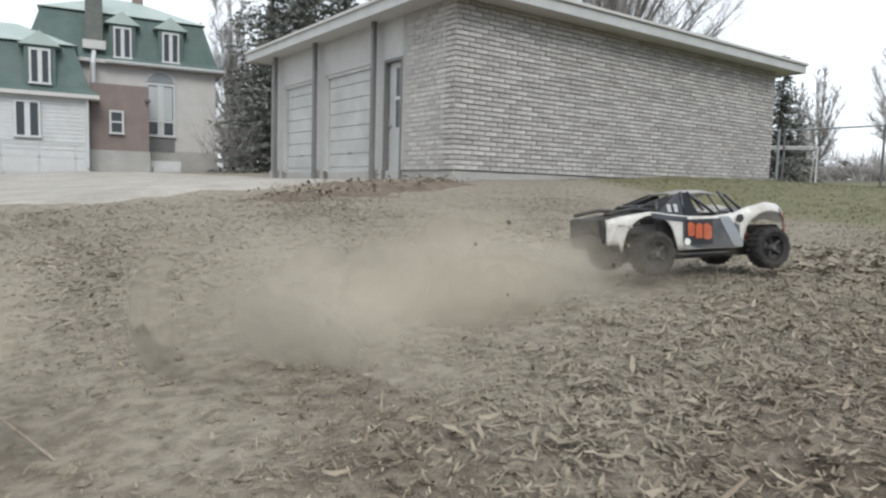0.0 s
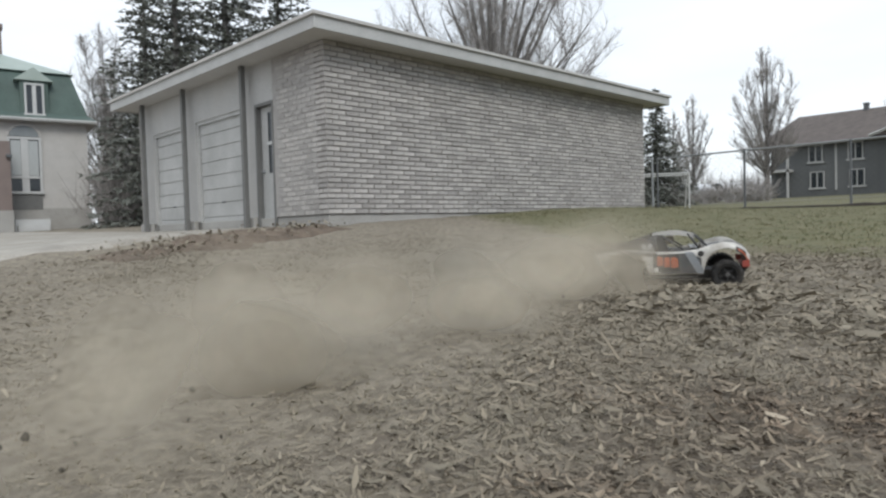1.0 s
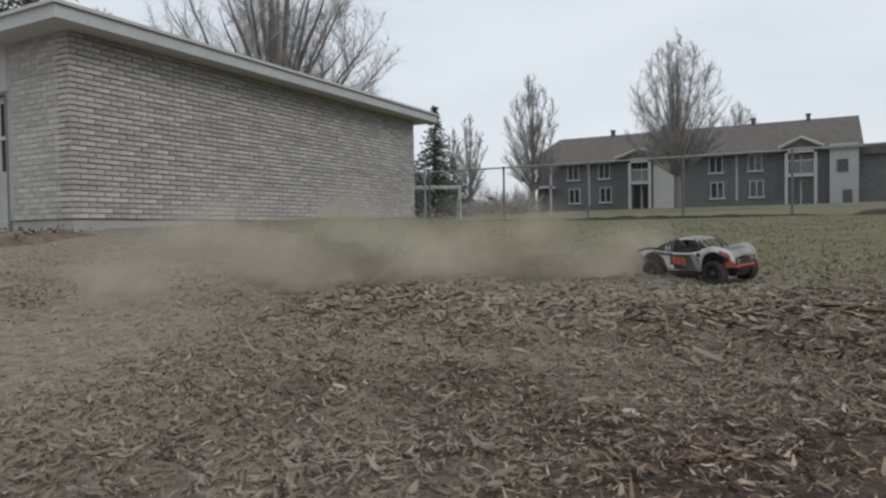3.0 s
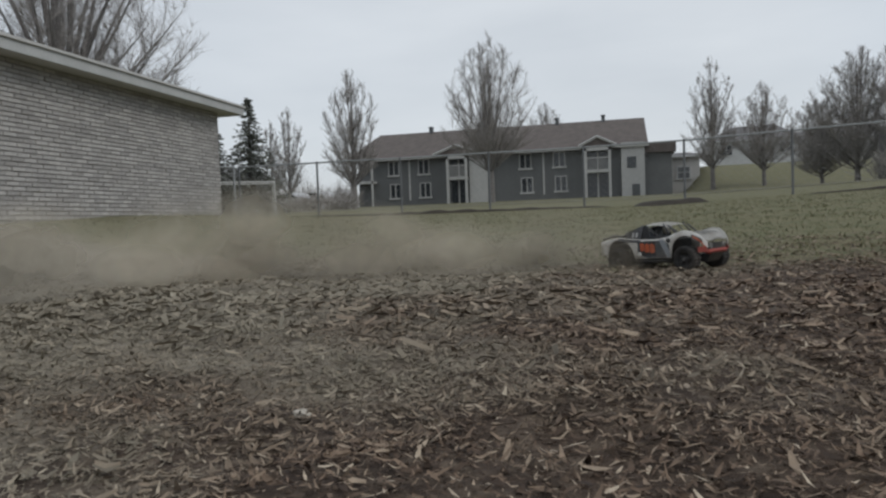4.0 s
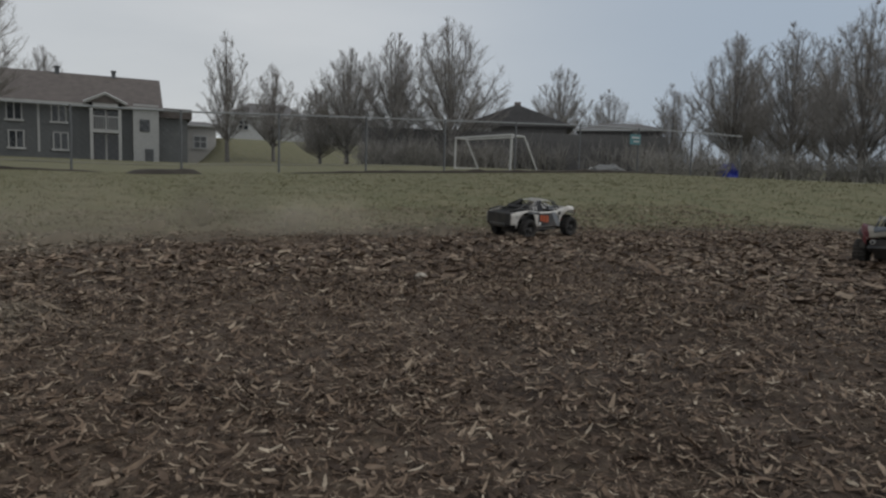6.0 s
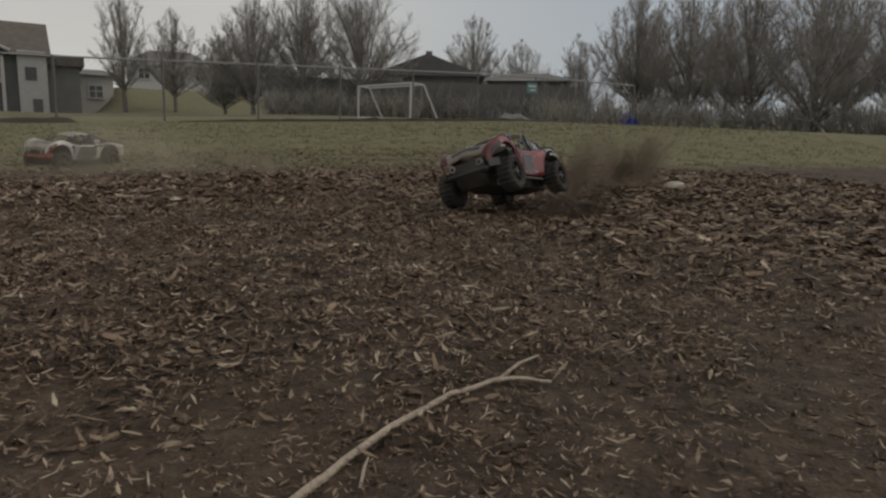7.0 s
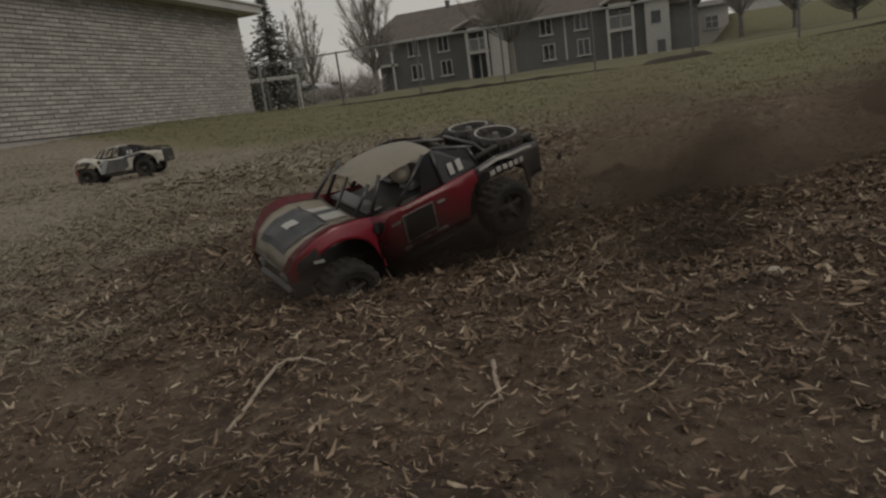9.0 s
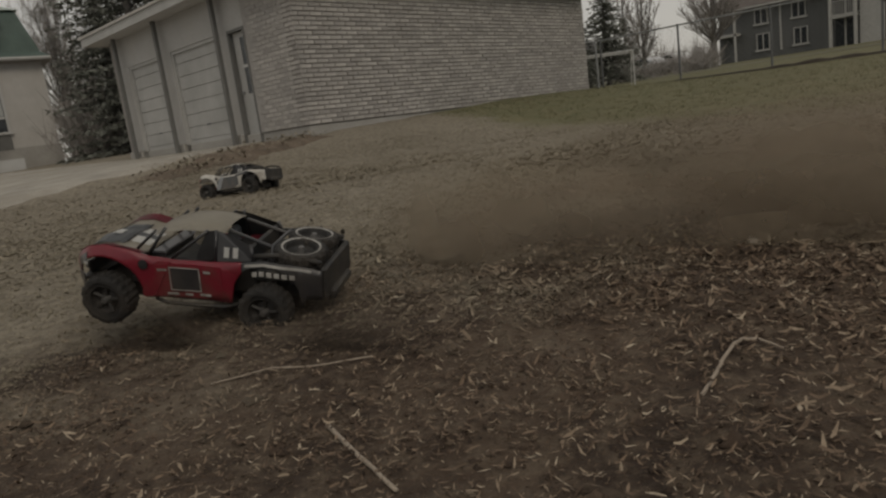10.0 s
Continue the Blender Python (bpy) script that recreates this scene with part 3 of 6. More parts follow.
def roller_door(y0, y1, z0, z1):
    door = part("garage_door", boxes((0.1, y0, z0, 0.125, y1, z1)), M_DOORPAINT, garage, "closed pale grey sectional garage door")
    n = 8
    for k in range(n):
        h = (z1 - z0) / n
        panel = part("panel", boxes((0.075, y0 + 0.03, z0 + k * h + 0.005, 0.099, y1 - 0.03, z0 + (k + 1) * h - 0.005), bevel=0.006), M_DOORPAINT, door)
    part("frame", boxes((0.03, y0, z0, 0.072, y0 + 0.05, z1), (0.03, y1 - 0.05, z0, 0.072, y1, z1), (0.03, y0 + 0.05, z1 - 0.06, 0.072, y1 - 0.05, z1)), M_DOORPAINT, door, "pale door frame")
    part("handle", boxes((0.055, (y0 + y1) / 2 - 0.06, z0 + 0.5, 0.074, (y0 + y1) / 2 + 0.06, z0 + 0.52), bevel=0.003), M_DARKTRIM, door)


for d in DOORS[1:]:
    roller_door(*d)
y0, y1, z0, z1 = DOORS[0]
entry = part("entry_door", boxes((0.09, y0 + 0.05, z0, 0.13, y1 - 0.05, z1 - 0.05), bevel=0.004), M_DOORPAINT, garage, "closed pale entry door with two narrow panes")
part("frame", boxes((0.0, y0, z0, 0.088, y0 + 0.05, z1), (0.0, y1 - 0.05, z0, 0.088, y1, z1), (0.0, y0 + 0.05, z1 - 0.05, 0.088, y1 - 0.05, z1)), M_GREYPAINT, entry, "grey painted door frame")
for za, zb in ((z0 + 0.95, z0 + 1.4), (z0 + 1.45, z0 + 1.92)):
    part("pane", boxes((0.083, y0 + 0.1, za, 0.0895, y0 + 0.3, zb)), M_GLASS, entry)
part("muntin", boxes((0.07, y0 + 0.08, z0 + 1.4, 0.089, y0 + 0.32, z0 + 1.45)), M_WHITE, entry)
part("door_knob", lathe(bmesh.new(), [(0.0, 0.0), (0.012, 0.0), (0.012, 0.03), (0.026, 0.035), (0.026, 0.055), (0.0, 0.062)], 12, "x", (0.09 - 0.062, y1 - 0.12, z0 + 0.98)), M_METAL, entry)

# ---- the house with the mansard roof ----
def window_unit(parent, at, w, h, mullion=True, frame_mat=None, depth=0.12):
    """A framed window whose face looks along -y of its own space."""
    frame_mat = frame_mat or M_WHITE
    win = part("window", boxes((-w / 2, 0.06, 0, w / 2, 0.07, h)), M_GLASS, parent, at=at)
    fr = bmesh.new()
    t = max(0.07, w * 0.1)
    for r in ((-w / 2 - t, 0, 0, -w / 2, depth, h), (w / 2, 0, 0, w / 2 + t, depth, h), (-w / 2 - t, 0, h, w / 2 + t, depth, h + t), (-w / 2 - t * 1.4, -0.05, -t, w / 2 + t * 1.4, depth, 0)):
        box(fr, *r)
    part("frame", fr, frame_mat, win)
    if mullion == "pair":
        part("mullion", boxes((-w * 0.13, 0.02, 0, w * 0.13, 0.058, h)), frame_mat, win)
    elif mullion:
        part("mullion", boxes((-0.035, 0.02, 0, 0.035, 0.058, h), (-w / 2, 0.02, h * 0.52, -0.035, 0.058, h * 0.52 + 0.06), (0.035, 0.02, h * 0.52, w / 2, 0.058, h * 0.52 + 0.06)), frame_mat, win)
    return win


def mansard(parent, x0, y0, x1, y1, z0, z1, z2, slope=0.55, over=0.35, hip=2.4):
    """Steep green sides, a flared eave and a low hipped top."""
    bm = bmesh.new()
    def ring(d, z):
        return [bm.verts.new(v) for v in ((x0 + d, y0 + d, z), (x1 - d, y0 + d, z), (x1 - d, y1 - d, z), (x0 + d, y1 - d, z))]
    rings = [ring(-over, z0), ring(-0.05, z0 + 0.22), ring(slope * 0.8, z1 - 0.1), ring(slope, z1)]
    for a, b in zip(rings, rings[1:]):
        for i in range(4):
            bm.faces.new((a[i], a[(i + 1) % 4], b[(i + 1) % 4], b[i]))
    bm.faces.new(rings[0][::-1])
    bm.faces.new(rings[-1])
    part("mansard", bm, M_GREENWALL, parent, "dark green steep mansard sides")
    top = bmesh.new()
    lo = [top.verts.new(v) for v in ((x0 + slope - 0.2, y0 + slope - 0.2, z1 + 0.004), (x1 - slope + 0.2, y0 + slope - 0.2, z1 + 0.004), (x1 - slope + 0.2, y1 - slope + 0.2, z1 + 0.004), (x0 + slope - 0.2, y1 - slope + 0.2, z1 + 0.004))]
    mx, my = (x0 + x1) / 2, (y0 + y1) / 2
    hx = max(0.0, (x1 - x0) / 2 - hip - slope)
    hi = [top.verts.new((mx - hx - 0.1, my, z2)), top.verts.new((mx + hx + 0.1, my, z2))]
    top.faces.new(lo[::-1])
    for f in ((lo[0], lo[1], hi[1], hi[0]), (lo[1], lo[2], hi[1]), (lo[2], lo[3], hi[0], hi[1]), (lo[3], lo[0], hi[0])):
        top.faces.new(f)
    part("roof", top, M_GREENROOF, parent, "pale green metal hipped roof")
    part("eave", boxes((x0 - over, y0 - over, z0 - 0.14, x1 + over, y1 + over, z0 - 0.004)), M_CREAM, parent, "pale eave board")


def dormer(parent, x, y, z, w=0.72, h=1.3):
    body = part("dormer", boxes((x - w / 2 - 0.12, y, z, x + w / 2 + 0.12, y + 1.2, z + h + 0.1)), M_GREENWALL, parent)
    gable = bmesh.new()
    prism(gable, [(x - w / 2 - 0.3, z + h + 0.1), (x + w / 2 + 0.3, z + h + 0.1), (x + w / 3, z + h + 0.42), (x, z + h + 0.6), (x - w / 3, z + h + 0.42)], y - 0.12, y + 1.3)
    part("gable", gable, M_GREENROOF, body, "pale arched dormer gable")
    window_unit(body, pose(x, y - 0.1, z + 0.12), w * 0.72, h - 0.2, mullion="pair")


HB = 1.42
house = thing("house", pose(4.4, 31.2, 0, 0, 0, -9), "old pale house with a green mansard roof and brown porch", "house")
part("wall", boxes((-1.9, 0.0, HB, 5.0, 9.0, 5.1)), M_CREAM, house, "pale rendered main wall")
part("foundation", boxes((-1.95, -0.06, HB - 1.6, 5.05, 9.1, HB + 0.35)), M_CONCRETE, house)
mansard(house, -1.9, 0.0, 5.0, 9.0, 5.24, 7.15, 8.7)
for x in (1.42, 3.22):
    dormer(house, x, -0.05, 5.3)
M_FLUE = mat("weathered_green_flue", (0.115, 0.122, 0.11), 0.8, var=0.2, scale=3, fine=30, stain=(0.16, 0.15, 0.13), stain_scale=1.5)
flue = part("chimney", boxes((0.1, -0.2, 5.95, 0.72, 0.5, 9.2), (0.04, -0.26, 9.2, 0.78, 0.56, 9.4), bevel=0.02), M_FLUE, house, "tall weathered green chimney before the roof")
part("chimney_base", boxes((0.0, -0.3, 5.6, 0.82, 0.5, 5.94), bevel=0.015), M_CREAM, flue, "pale box at the chimney's foot")
part("chimney", boxes((2.0, 4.2, 8.2, 2.45, 4.75, 9.7), (1.94, 4.14, 9.7, 2.51, 4.81, 9.88), bevel=0.015), M_BROWN, house, "small brown chimney at the roof ridge")
# the tall arched window, its upper panes curtained
M_CURTAIN = mat("pale_curtain", (0.42, 0.44, 0.44), 0.9, var=0.12, scale=6, fine=30, stretch=(6, 1, 0.4))
M_FANLIGHT = mat("grey_fanlight", (0.2, 0.22, 0.23), 0.4, var=0.15, scale=4, fine=30)
tall = window_unit(house, pose(2.82, -0.1, HB + 1.0), 0.95, 2.0, mullion="pair")
for x0, x1 in ((-0.45, -0.13), (0.13, 0.45)):
    part("curtain", boxes((x0, 0.045, 0.62, x1, 0.056, 1.96)), M_CURTAIN, tall, "pale drawn curtain")
part("transom", boxes((-0.46, 0.0, 0.5, 0.46, 0.044, 0.6)), M_WHITE, tall)
fan = bmesh.new()
prism(fan, [(0.5 * math.cos(a), 2.12 + 0.42 * math.sin(a)) for a in np.linspace(0, math.pi, 11)], 0.02, 0.1)
part("fanlight", fan, M_FANLIGHT, tall, "grey arched fanlight")
rim = bmesh.new()
tube(rim, [(0.53 * math.cos(a), 0.03, 2.12 + 0.45 * math.sin(a)) for a in np.linspace(0, math.pi, 13)], 0.05, 5)
part("arch", rim, M_CREAM, tall, "pale arched moulding")
part("sill_panel", boxes((2.3, -0.08, HB + 0.3, 3.35, -0.02, HB + 0.85)), M_GREYPAINT, house, "dark panel under the tall window")
part("step", boxes((2.35, -1.0, HB - 1.5, 3.5, -0.1, HB - 0.1), (2.43, -1.4, HB - 1.5, 3.42, -1.0, HB - 0.35)), M_WHITE, house, "pale entrance steps")
# brown porch and the lower white wing
part("porch", boxes((0.22, -1.9, HB - 0.2, 2.25, -0.01, 4.1)), M_BROWN, house, "brown clad porch")
part("porch_base", boxes((0.21, -1.95, HB - 1.6, 2.28, -0.012, HB + 0.2)), M_CONCRETE, house)
part("porch_lamp", boxes((2.12, -2.1, 3.5, 2.3, -1.9, 3.62), bevel=0.02), M_DARKTRIM, house)
window_unit(house, pose(1.12, -2.0, 2.3), 0.36, 0.75, mullion=False)
part("glazing_bar", boxes((0.94, -1.99, 2.66, 1.3, -1.945, 2.72)), M_WHITE, house)
part("wing_wall", boxes((-5.6, -2.6, HB - 1.5, 0.2, 5.0, 3.4)), M_WHITE, house, "white clapboard wing")
for k in range(13):
    part("clapboard", boxes((-5.6, -2.62, HB + 0.1 + 0.145 * k, 0.195, -2.601, HB + 0.23 + 0.145 * k)), M_WHITE, house)
mansard(house, -5.6, -2.6, 0.2, 5.0, 3.52, 5.3, 6.5, hip=2.0)
dormer(house, -1.3, -2.68, 3.72)
dormer(house, -4.0, -2.68, 3.72)
for x in (-1.72, -4.3):
    window_unit(house, pose(x, -2.72, 1.98), 0.66, 1.15, mullion="pair")
part("downpipe", tube(bmesh.new(), [(0.15, -2.7, 3.4), (0.15, -2.7, HB - 0.5)], 0.05, 6), M_WHITE, house)
part("downpipe", tube(bmesh.new(), [(0.4, -0.1, 5.6), (0.35, -0.6, 5.0), (0.35, -0.6, 4.1)], 0.09, 6), M_WHITE, house)
part("gutter", tube(bmesh.new(), [(0.8, -0.42, 5.16), (5.3, -0.42, 5.16)], 0.07, 6), M_FLATTRIM, house)

ramp = thing("ramp_railing", pose(0.3, 26.6, -0.45, 0, 0, -4), "weathered grey ramp with a low handrail beside the house", "railing")
for k in range(7):
    part("post", boxes((-3.2 + k * 1.05, 0, 0.75, -3.12 + k * 1.05, 0.08, 2.05)), M_FLATTRIM, ramp)
part("rail", boxes((-3.4, -0.02, 2.05, 3.4, 0.1, 2.13)), M_FLATTRIM, ramp)
part("rail", boxes((-3.4, 0.0, 1.6, 3.4, 0.06, 1.66)), M_FLATTRIM, ramp)
part("deck", boxes((-3.4, 0.1, 0.75, 3.4, 1.2, 1.15)), M_FLATTRIM, ramp)

# ---- the apartment building ----
FX, FY0, FY1, FB, FE, FR = 57.5, -2.9, 21.4, 2.1, 6.25, 9.05
flats = thing("apartment_building", pose(0, 0, 0), "two-storey grey-sided apartment building with white balconies and a brown shingled roof", "apartment building")
part("wall", boxes((FX, FY0, FB - 0.6, FX + 9.5, FY1, FE)), M_SIDING, flats, "dark grey siding")
board_data = as_mesh(boxes((-0.02, FY0 + 0.01, 0.0, -0.004, FY1 - 0.01, 0.135)), "siding_board", M_SIDING)
for k in range(25):
    share("siding_board", board_data, flats, pose(FX, 0, FB + 0.1 + k * 0.16))
bm = bmesh.new()
prism(bm, [(FX - 0.6, FE), (FX + 4.75, FR), (FX + 10.1, FE), (FX + 10.1, FE - 0.16), (FX - 0.6, FE - 0.16)], FY0 - 0.35, FY1 - 0.6)
part("roof", bm, M_SHINGLE, flats, "brown shingled pitched roof")
hipped = bmesh.new()
a = [hipped.verts.new(v) for v in ((FX - 0.6, FY1 - 0.59, FE), (FX - 0.6, FY1 + 1.2, FE), (FX + 10.1, FY1 + 1.2, FE), (FX + 10.1, FY1 - 0.59, FE), (FX + 4.75, FY1 - 0.59, FR))]
for f in ((0, 1, 4), (1, 2, 4), (2, 3, 4), (3, 0, 4), (3, 2, 1, 0)):
    hipped.faces.new([a[i] for i in f])
part("roof_hip", hipped, M_SHINGLE, flats)
part("gutter", boxes((FX - 0.72, FY0 - 0.4, FE - 0.17, FX - 0.61, FY1 + 1.2, FE - 0.03)), M_FLATTRIM, flats, "white gutter")
for y in (0.2, 4.2, 11.3, 15.8):
    part("roof_vent", boxes((FX + 4.4, y - 0.15, FR - 0.3, FX + 4.9, y + 0.15, FR + 0.35), (FX + 4.35, y - 0.2, FR + 0.35, FX + 4.95, y + 0.2, FR + 0.43)), M_DARKTRIM, flats)


def flat_window(y, z, w, h):
    win = part("window", boxes((FX - 0.07, y - w / 2, z, FX - 0.05, y + w / 2, z + h)), M_GLASS, flats)
    part("frame", boxes((FX - 0.12, y - w / 2 - 0.08, z, FX - 0.03, y - w / 2, z + h), (FX - 0.12, y + w / 2, z, FX - 0.03, y + w / 2 + 0.08, z + h), (FX - 0.12, y - w / 2 - 0.08, z + h, FX - 0.03, y + w / 2 + 0.08, z + h + 0.07), (FX - 0.15, y - w / 2 - 0.18, z - 0.14, FX - 0.03, y + w / 2 + 0.18, z), (FX - 0.1, y - 0.04, z, FX - 0.072, y + 0.04, z + h)), M_FLATTRIM, win)


for y in (3.7, 6.5, 15.3, 18.0):
    flat_window(y, FB + 0.75, 0.85, 1.15)
    flat_window(y + 0.1, FB + 2.75, 0.85, 1.15)
for y in (5.1, 16.7):
    part("downpipe", boxes((FX - 0.1, y - 0.07, FB + 0.5, FX - 0.03, y + 0.07, FE - 0.2)), M_FLATTRIM, flats)


def balcony_bay(y, w, gable_w):
    bay = part("balcony_bay", boxes((FX - 0.9, y - w / 2, FB + 2.05, FX - 0.03, y + w / 2, FB + 2.3), (FX - 0.95, y - w / 2, FB - 0.4, FX - 0.75, y - w / 2 + 0.2, FE + 0.1), (FX - 0.95, y + w / 2 - 0.2, FB - 0.4, FX - 0.75, y + w / 2, FE + 0.1), (FX - 0.95, y - w / 2, FE - 0.35, FX - 0.75, y + w / 2, FE + 0.1)), M_FLATTRIM, flats, "white framed balcony bay")
    part("glazing", boxes((FX - 0.09, y - w / 2 + 0.25, FB + 2.35, FX - 0.05, y + w / 2 - 0.25, FE - 0.4), (FX - 0.09, y - w / 2 + 0.25, FB - 0.1, FX - 0.05, y + w / 2 - 0.25, FB + 2.0)), M_GLASS, bay)
    part("mullion", boxes((FX - 0.14, y - 0.06, FB - 0.1, FX - 0.1, y + 0.06, FE - 0.4)), M_FLATTRIM, bay)
    rail = bmesh.new()
    box(rail, FX - 0.93, y - w / 2 + 0.2, FB + 3.2, FX - 0.87, y + w / 2 - 0.2, FB + 3.27)
    for k in range(11):
        yy = y - w / 2 + 0.25 + k * (w - 0.5) / 10
        box(rail, FX - 0.92, yy - 0.02, FB + 2.3, FX - 0.88, yy + 0.02, FB + 3.2)
    part("railing", rail, M_FLATTRIM, bay)
    g = bmesh.new()
    tri = [(-gable_w / 2, FE + 0.05), (gable_w / 2, FE + 0.05), (0.0, FE + 0.72)]
    lo = [g.verts.new((FX - 1.0, y + u, z)) for u, z in tri]
    hi = [g.verts.new((FX + 2.4, y + u, z)) for u, z in tri]
    g.faces.new(lo)
    g.faces.new(hi[::-1])
    for i in range(3):
        g.faces.new((lo[(i + 1) % 3], lo[i], hi[i], hi[(i + 1) % 3]))
    bmesh.ops.recalc_face_normals(g, faces=g.faces[:])
    part("gable_roof", g, M_SHINGLE, bay)
    rim = bmesh.new()
    tube(rim, [(FX - 1.05, y - gable_w / 2, FE + 0.05), (FX - 1.05, y, FE + 0.75), (FX - 1.05, y + gable_w / 2, FE + 0.05)], 0.12, 4)
    part("gable_trim", rim, M_FLATTRIM, bay)


balcony_bay(0.7, 2.1, 2.9)
balcony_bay(12.3, 1.8, 4.0)
part("pale_panel", boxes((FX - 0.5, 9.6, FB - 0.5, FX - 0.03, 11.3, FE - 0.1)), M_FLATTRIM, flats, "white clad stair bay")
part("pale_panel", boxes((FX - 0.5, FY0 - 0.05, FB - 0.5, FX - 0.03, FY0 + 1.75, FE + 0.2)), M_FLATTRIM, flats, "white clad end bay")
flat_end = boxes((FX - 0.56, FY0 + 0.6, FB + 2.3, FX - 0.51, FY0 + 1.3, FB + 3.2))
part("window", flat_end, M_GLASS, flats)
annex = part("annex", boxes((FX + 0.5, FY0 - 2.2, FB - 0.5, FX + 7, FY0 - 0.06, 5.6)), M_SIDING, flats, "lower grey end block")
part("annex_roof", boxes((FX + 0.1, FY0 - 2.5, 5.6, FX + 7.2, FY0 - 0.06, 6.35)), M_SHINGLE, annex)
part("door", boxes((FX - 0.54, FY0 + 0.35, FB - 0.3, FX - 0.51, FY0 + 0.95, FB + 1.0)), M_DARKTRIM, flats)
part("end_door", boxes((FX - 0.09, 20.0, FB - 0.1, FX - 0.03, 21.0, FB + 2.0)), M_DARKTRIM, flats)
part("end_porch", boxes((FX - 1.2, 19.7, FB - 0.5, FX - 1.05, 19.85, FE), (FX - 1.2, 21.2, FB - 0.5, FX - 1.05, 21.35, FE), (FX - 1.2, 19.7, FB + 2.05, FX - 0.03, 21.35, FB + 2.25)), M_FLATTRIM, flats)

# ---- fence ----
FENCE_X, FENCE_Y0, FENCE_Y1, FENCE_H = 18.0, -21.0, 10.2, 1.5
fence = thing("chain_link_fence", pose(0, 0, 0), "chain-link fence with galvanised posts and a top rail", "fence")
fy = [FENCE_Y0 + k * (FENCE_Y1 - FENCE_Y0) / 13 for k in range(14)]
for y in fy:
    gz = ground_z(FENCE_X, y)
    part("post", tube(bmesh.new(), [(FENCE_X, y, gz - 0.2), (FENCE_X, y, gz + FENCE_H + 0.03)], 0.028, 8), M_POST, fence)
for a, b in zip(fy, fy[1:]):
    part("rail", tube(bmesh.new(), [(FENCE_X, a, ground_z(FENCE_X, a) + FENCE_H), (FENCE_X, b, ground_z(FENCE_X, b) + FENCE_H)], 0.022, 6), M_METAL, fence)
wire = bmesh.new()
pitch = 0.16
for k in range(int((FENCE_Y1 - FENCE_Y0 + FENCE_H) / pitch)):
    for sgn in (1, -1):
        y = FENCE_Y0 + k * pitch - (FENCE_H if sgn > 0 else 0)
        a, b = (y, 0.04), (y + FENCE_H, FENCE_H)
        if sgn < 0:
            a, b = (y, FENCE_H), (y + FENCE_H, 0.04)
        if max(a[0], b[0]) > FENCE_Y1 or min(a[0], b[0]) < FENCE_Y0:
            continue
        tube(wire, [(FENCE_X - 0.03, p, ground_z(FENCE_X, p) + h) for p, h in (a, b)], 0.0013, 3, False)
tagged(part("wire_mesh", wire, M_WIRE, fence), kind="stuff")
# the return of the fence towards the back of the garage
back_fence = thing("side_fence", pose(0, 0, 0), "chain-link fence return beside the garage with tall posts", "fence")
line = [(17.9, 10.3), (16.6, 11.2), (15.4, 12.0)]
for x, y in line:
    gz = ground_z(x, y)
    part("post", tube(bmesh.new(), [(x, y, gz - 0.2), (x, y, gz + 1.55)], 0.032, 8), M_METAL, back_fence)
for (x0, y0), (x1, y1) in zip(line, line[1:]):
    part("rail", tube(bmesh.new(), [(x0, y0, ground_z(x0, y0) + 1.5), (x1, y1, ground_z(x1, y1) + 1.5)], 0.022, 6), M_METAL, back_fence)

teal = thing("notice_board", pose(FENCE_X - 0.06, -16.0, ground_z(FENCE_X, -16) + 0.95), "small teal and white notice fixed to the fence", "sign")
part("board", boxes((-0.02, -0.22, 0, 0.0, 0.22, 0.34), bevel=0.004), mat("teal_sheet", (0.07, 0.19, 0.21), 0.5), teal)
part("bar", boxes((-0.026, -0.16, 0.2, -0.021, 0.16, 0.26), (-0.026, -0.16, 0.08, -0.021, 0.08, 0.13)), M_WHITE, teal)

# dark strip of rough soil along the foot of the fence
M_SOIL = mat("dark_soil", (0.035, 0.028, 0.021), 0.95, var=0.35, scale=3, fine=30, bump=0.6)


def soil_bank(name, x, y0, y1, w, h, label, seed):
    r = random.Random(seed)
    verts, faces = [], []
    n = max(8, int((y1 - y0) / 0.25))
    for i in range(n + 1):
        y = y0 + (y1 - y0) * i / n
        taper = max(0.0, math.sin(math.pi * i / n)) ** 0.35
        for k in range(5):
            u = (k - 2) / 2
            px = x + u * w + 0.25 * noise.noise((y * 0.5, seed, 0))
            bump = max(0.0, 1 - u * u) * h * taper * (0.6 + 0.9 * abs(noise.noise((y * 1.3, u * 2, seed))))
            verts.append((px, y, ground_z(px, y) - 0.01 + bump))
    for i in range(n):
        for k in range(4):
            faces.append((i * 5 + k, i * 5 + k + 1, (i + 1) * 5 + k + 1, (i + 1) * 5 + k))
    me = bpy.data.meshes.new(name)
    me.from_pydata(verts, [], faces)
    me.materials.append(M_SOIL)
    for p in me.polygons:
        p.use_smooth = True
    return tagged(new(name, me), label, "soil bank")


soil_bank("soil_bank", 17.2, -17.5, -4.2, 0.09, 0.13, "long low bank of dark soil under the fence", 3)
soil_bank("soil_bank", 17.2, -0.2, 8.5, 0.08, 0.1, "low bank of dark soil under the fence", 5)
soil_bank("dirt_mound", 16.9, -2.2, -0.5, 0.36, 0.2, "small mound of brown dirt on the grass", 9)

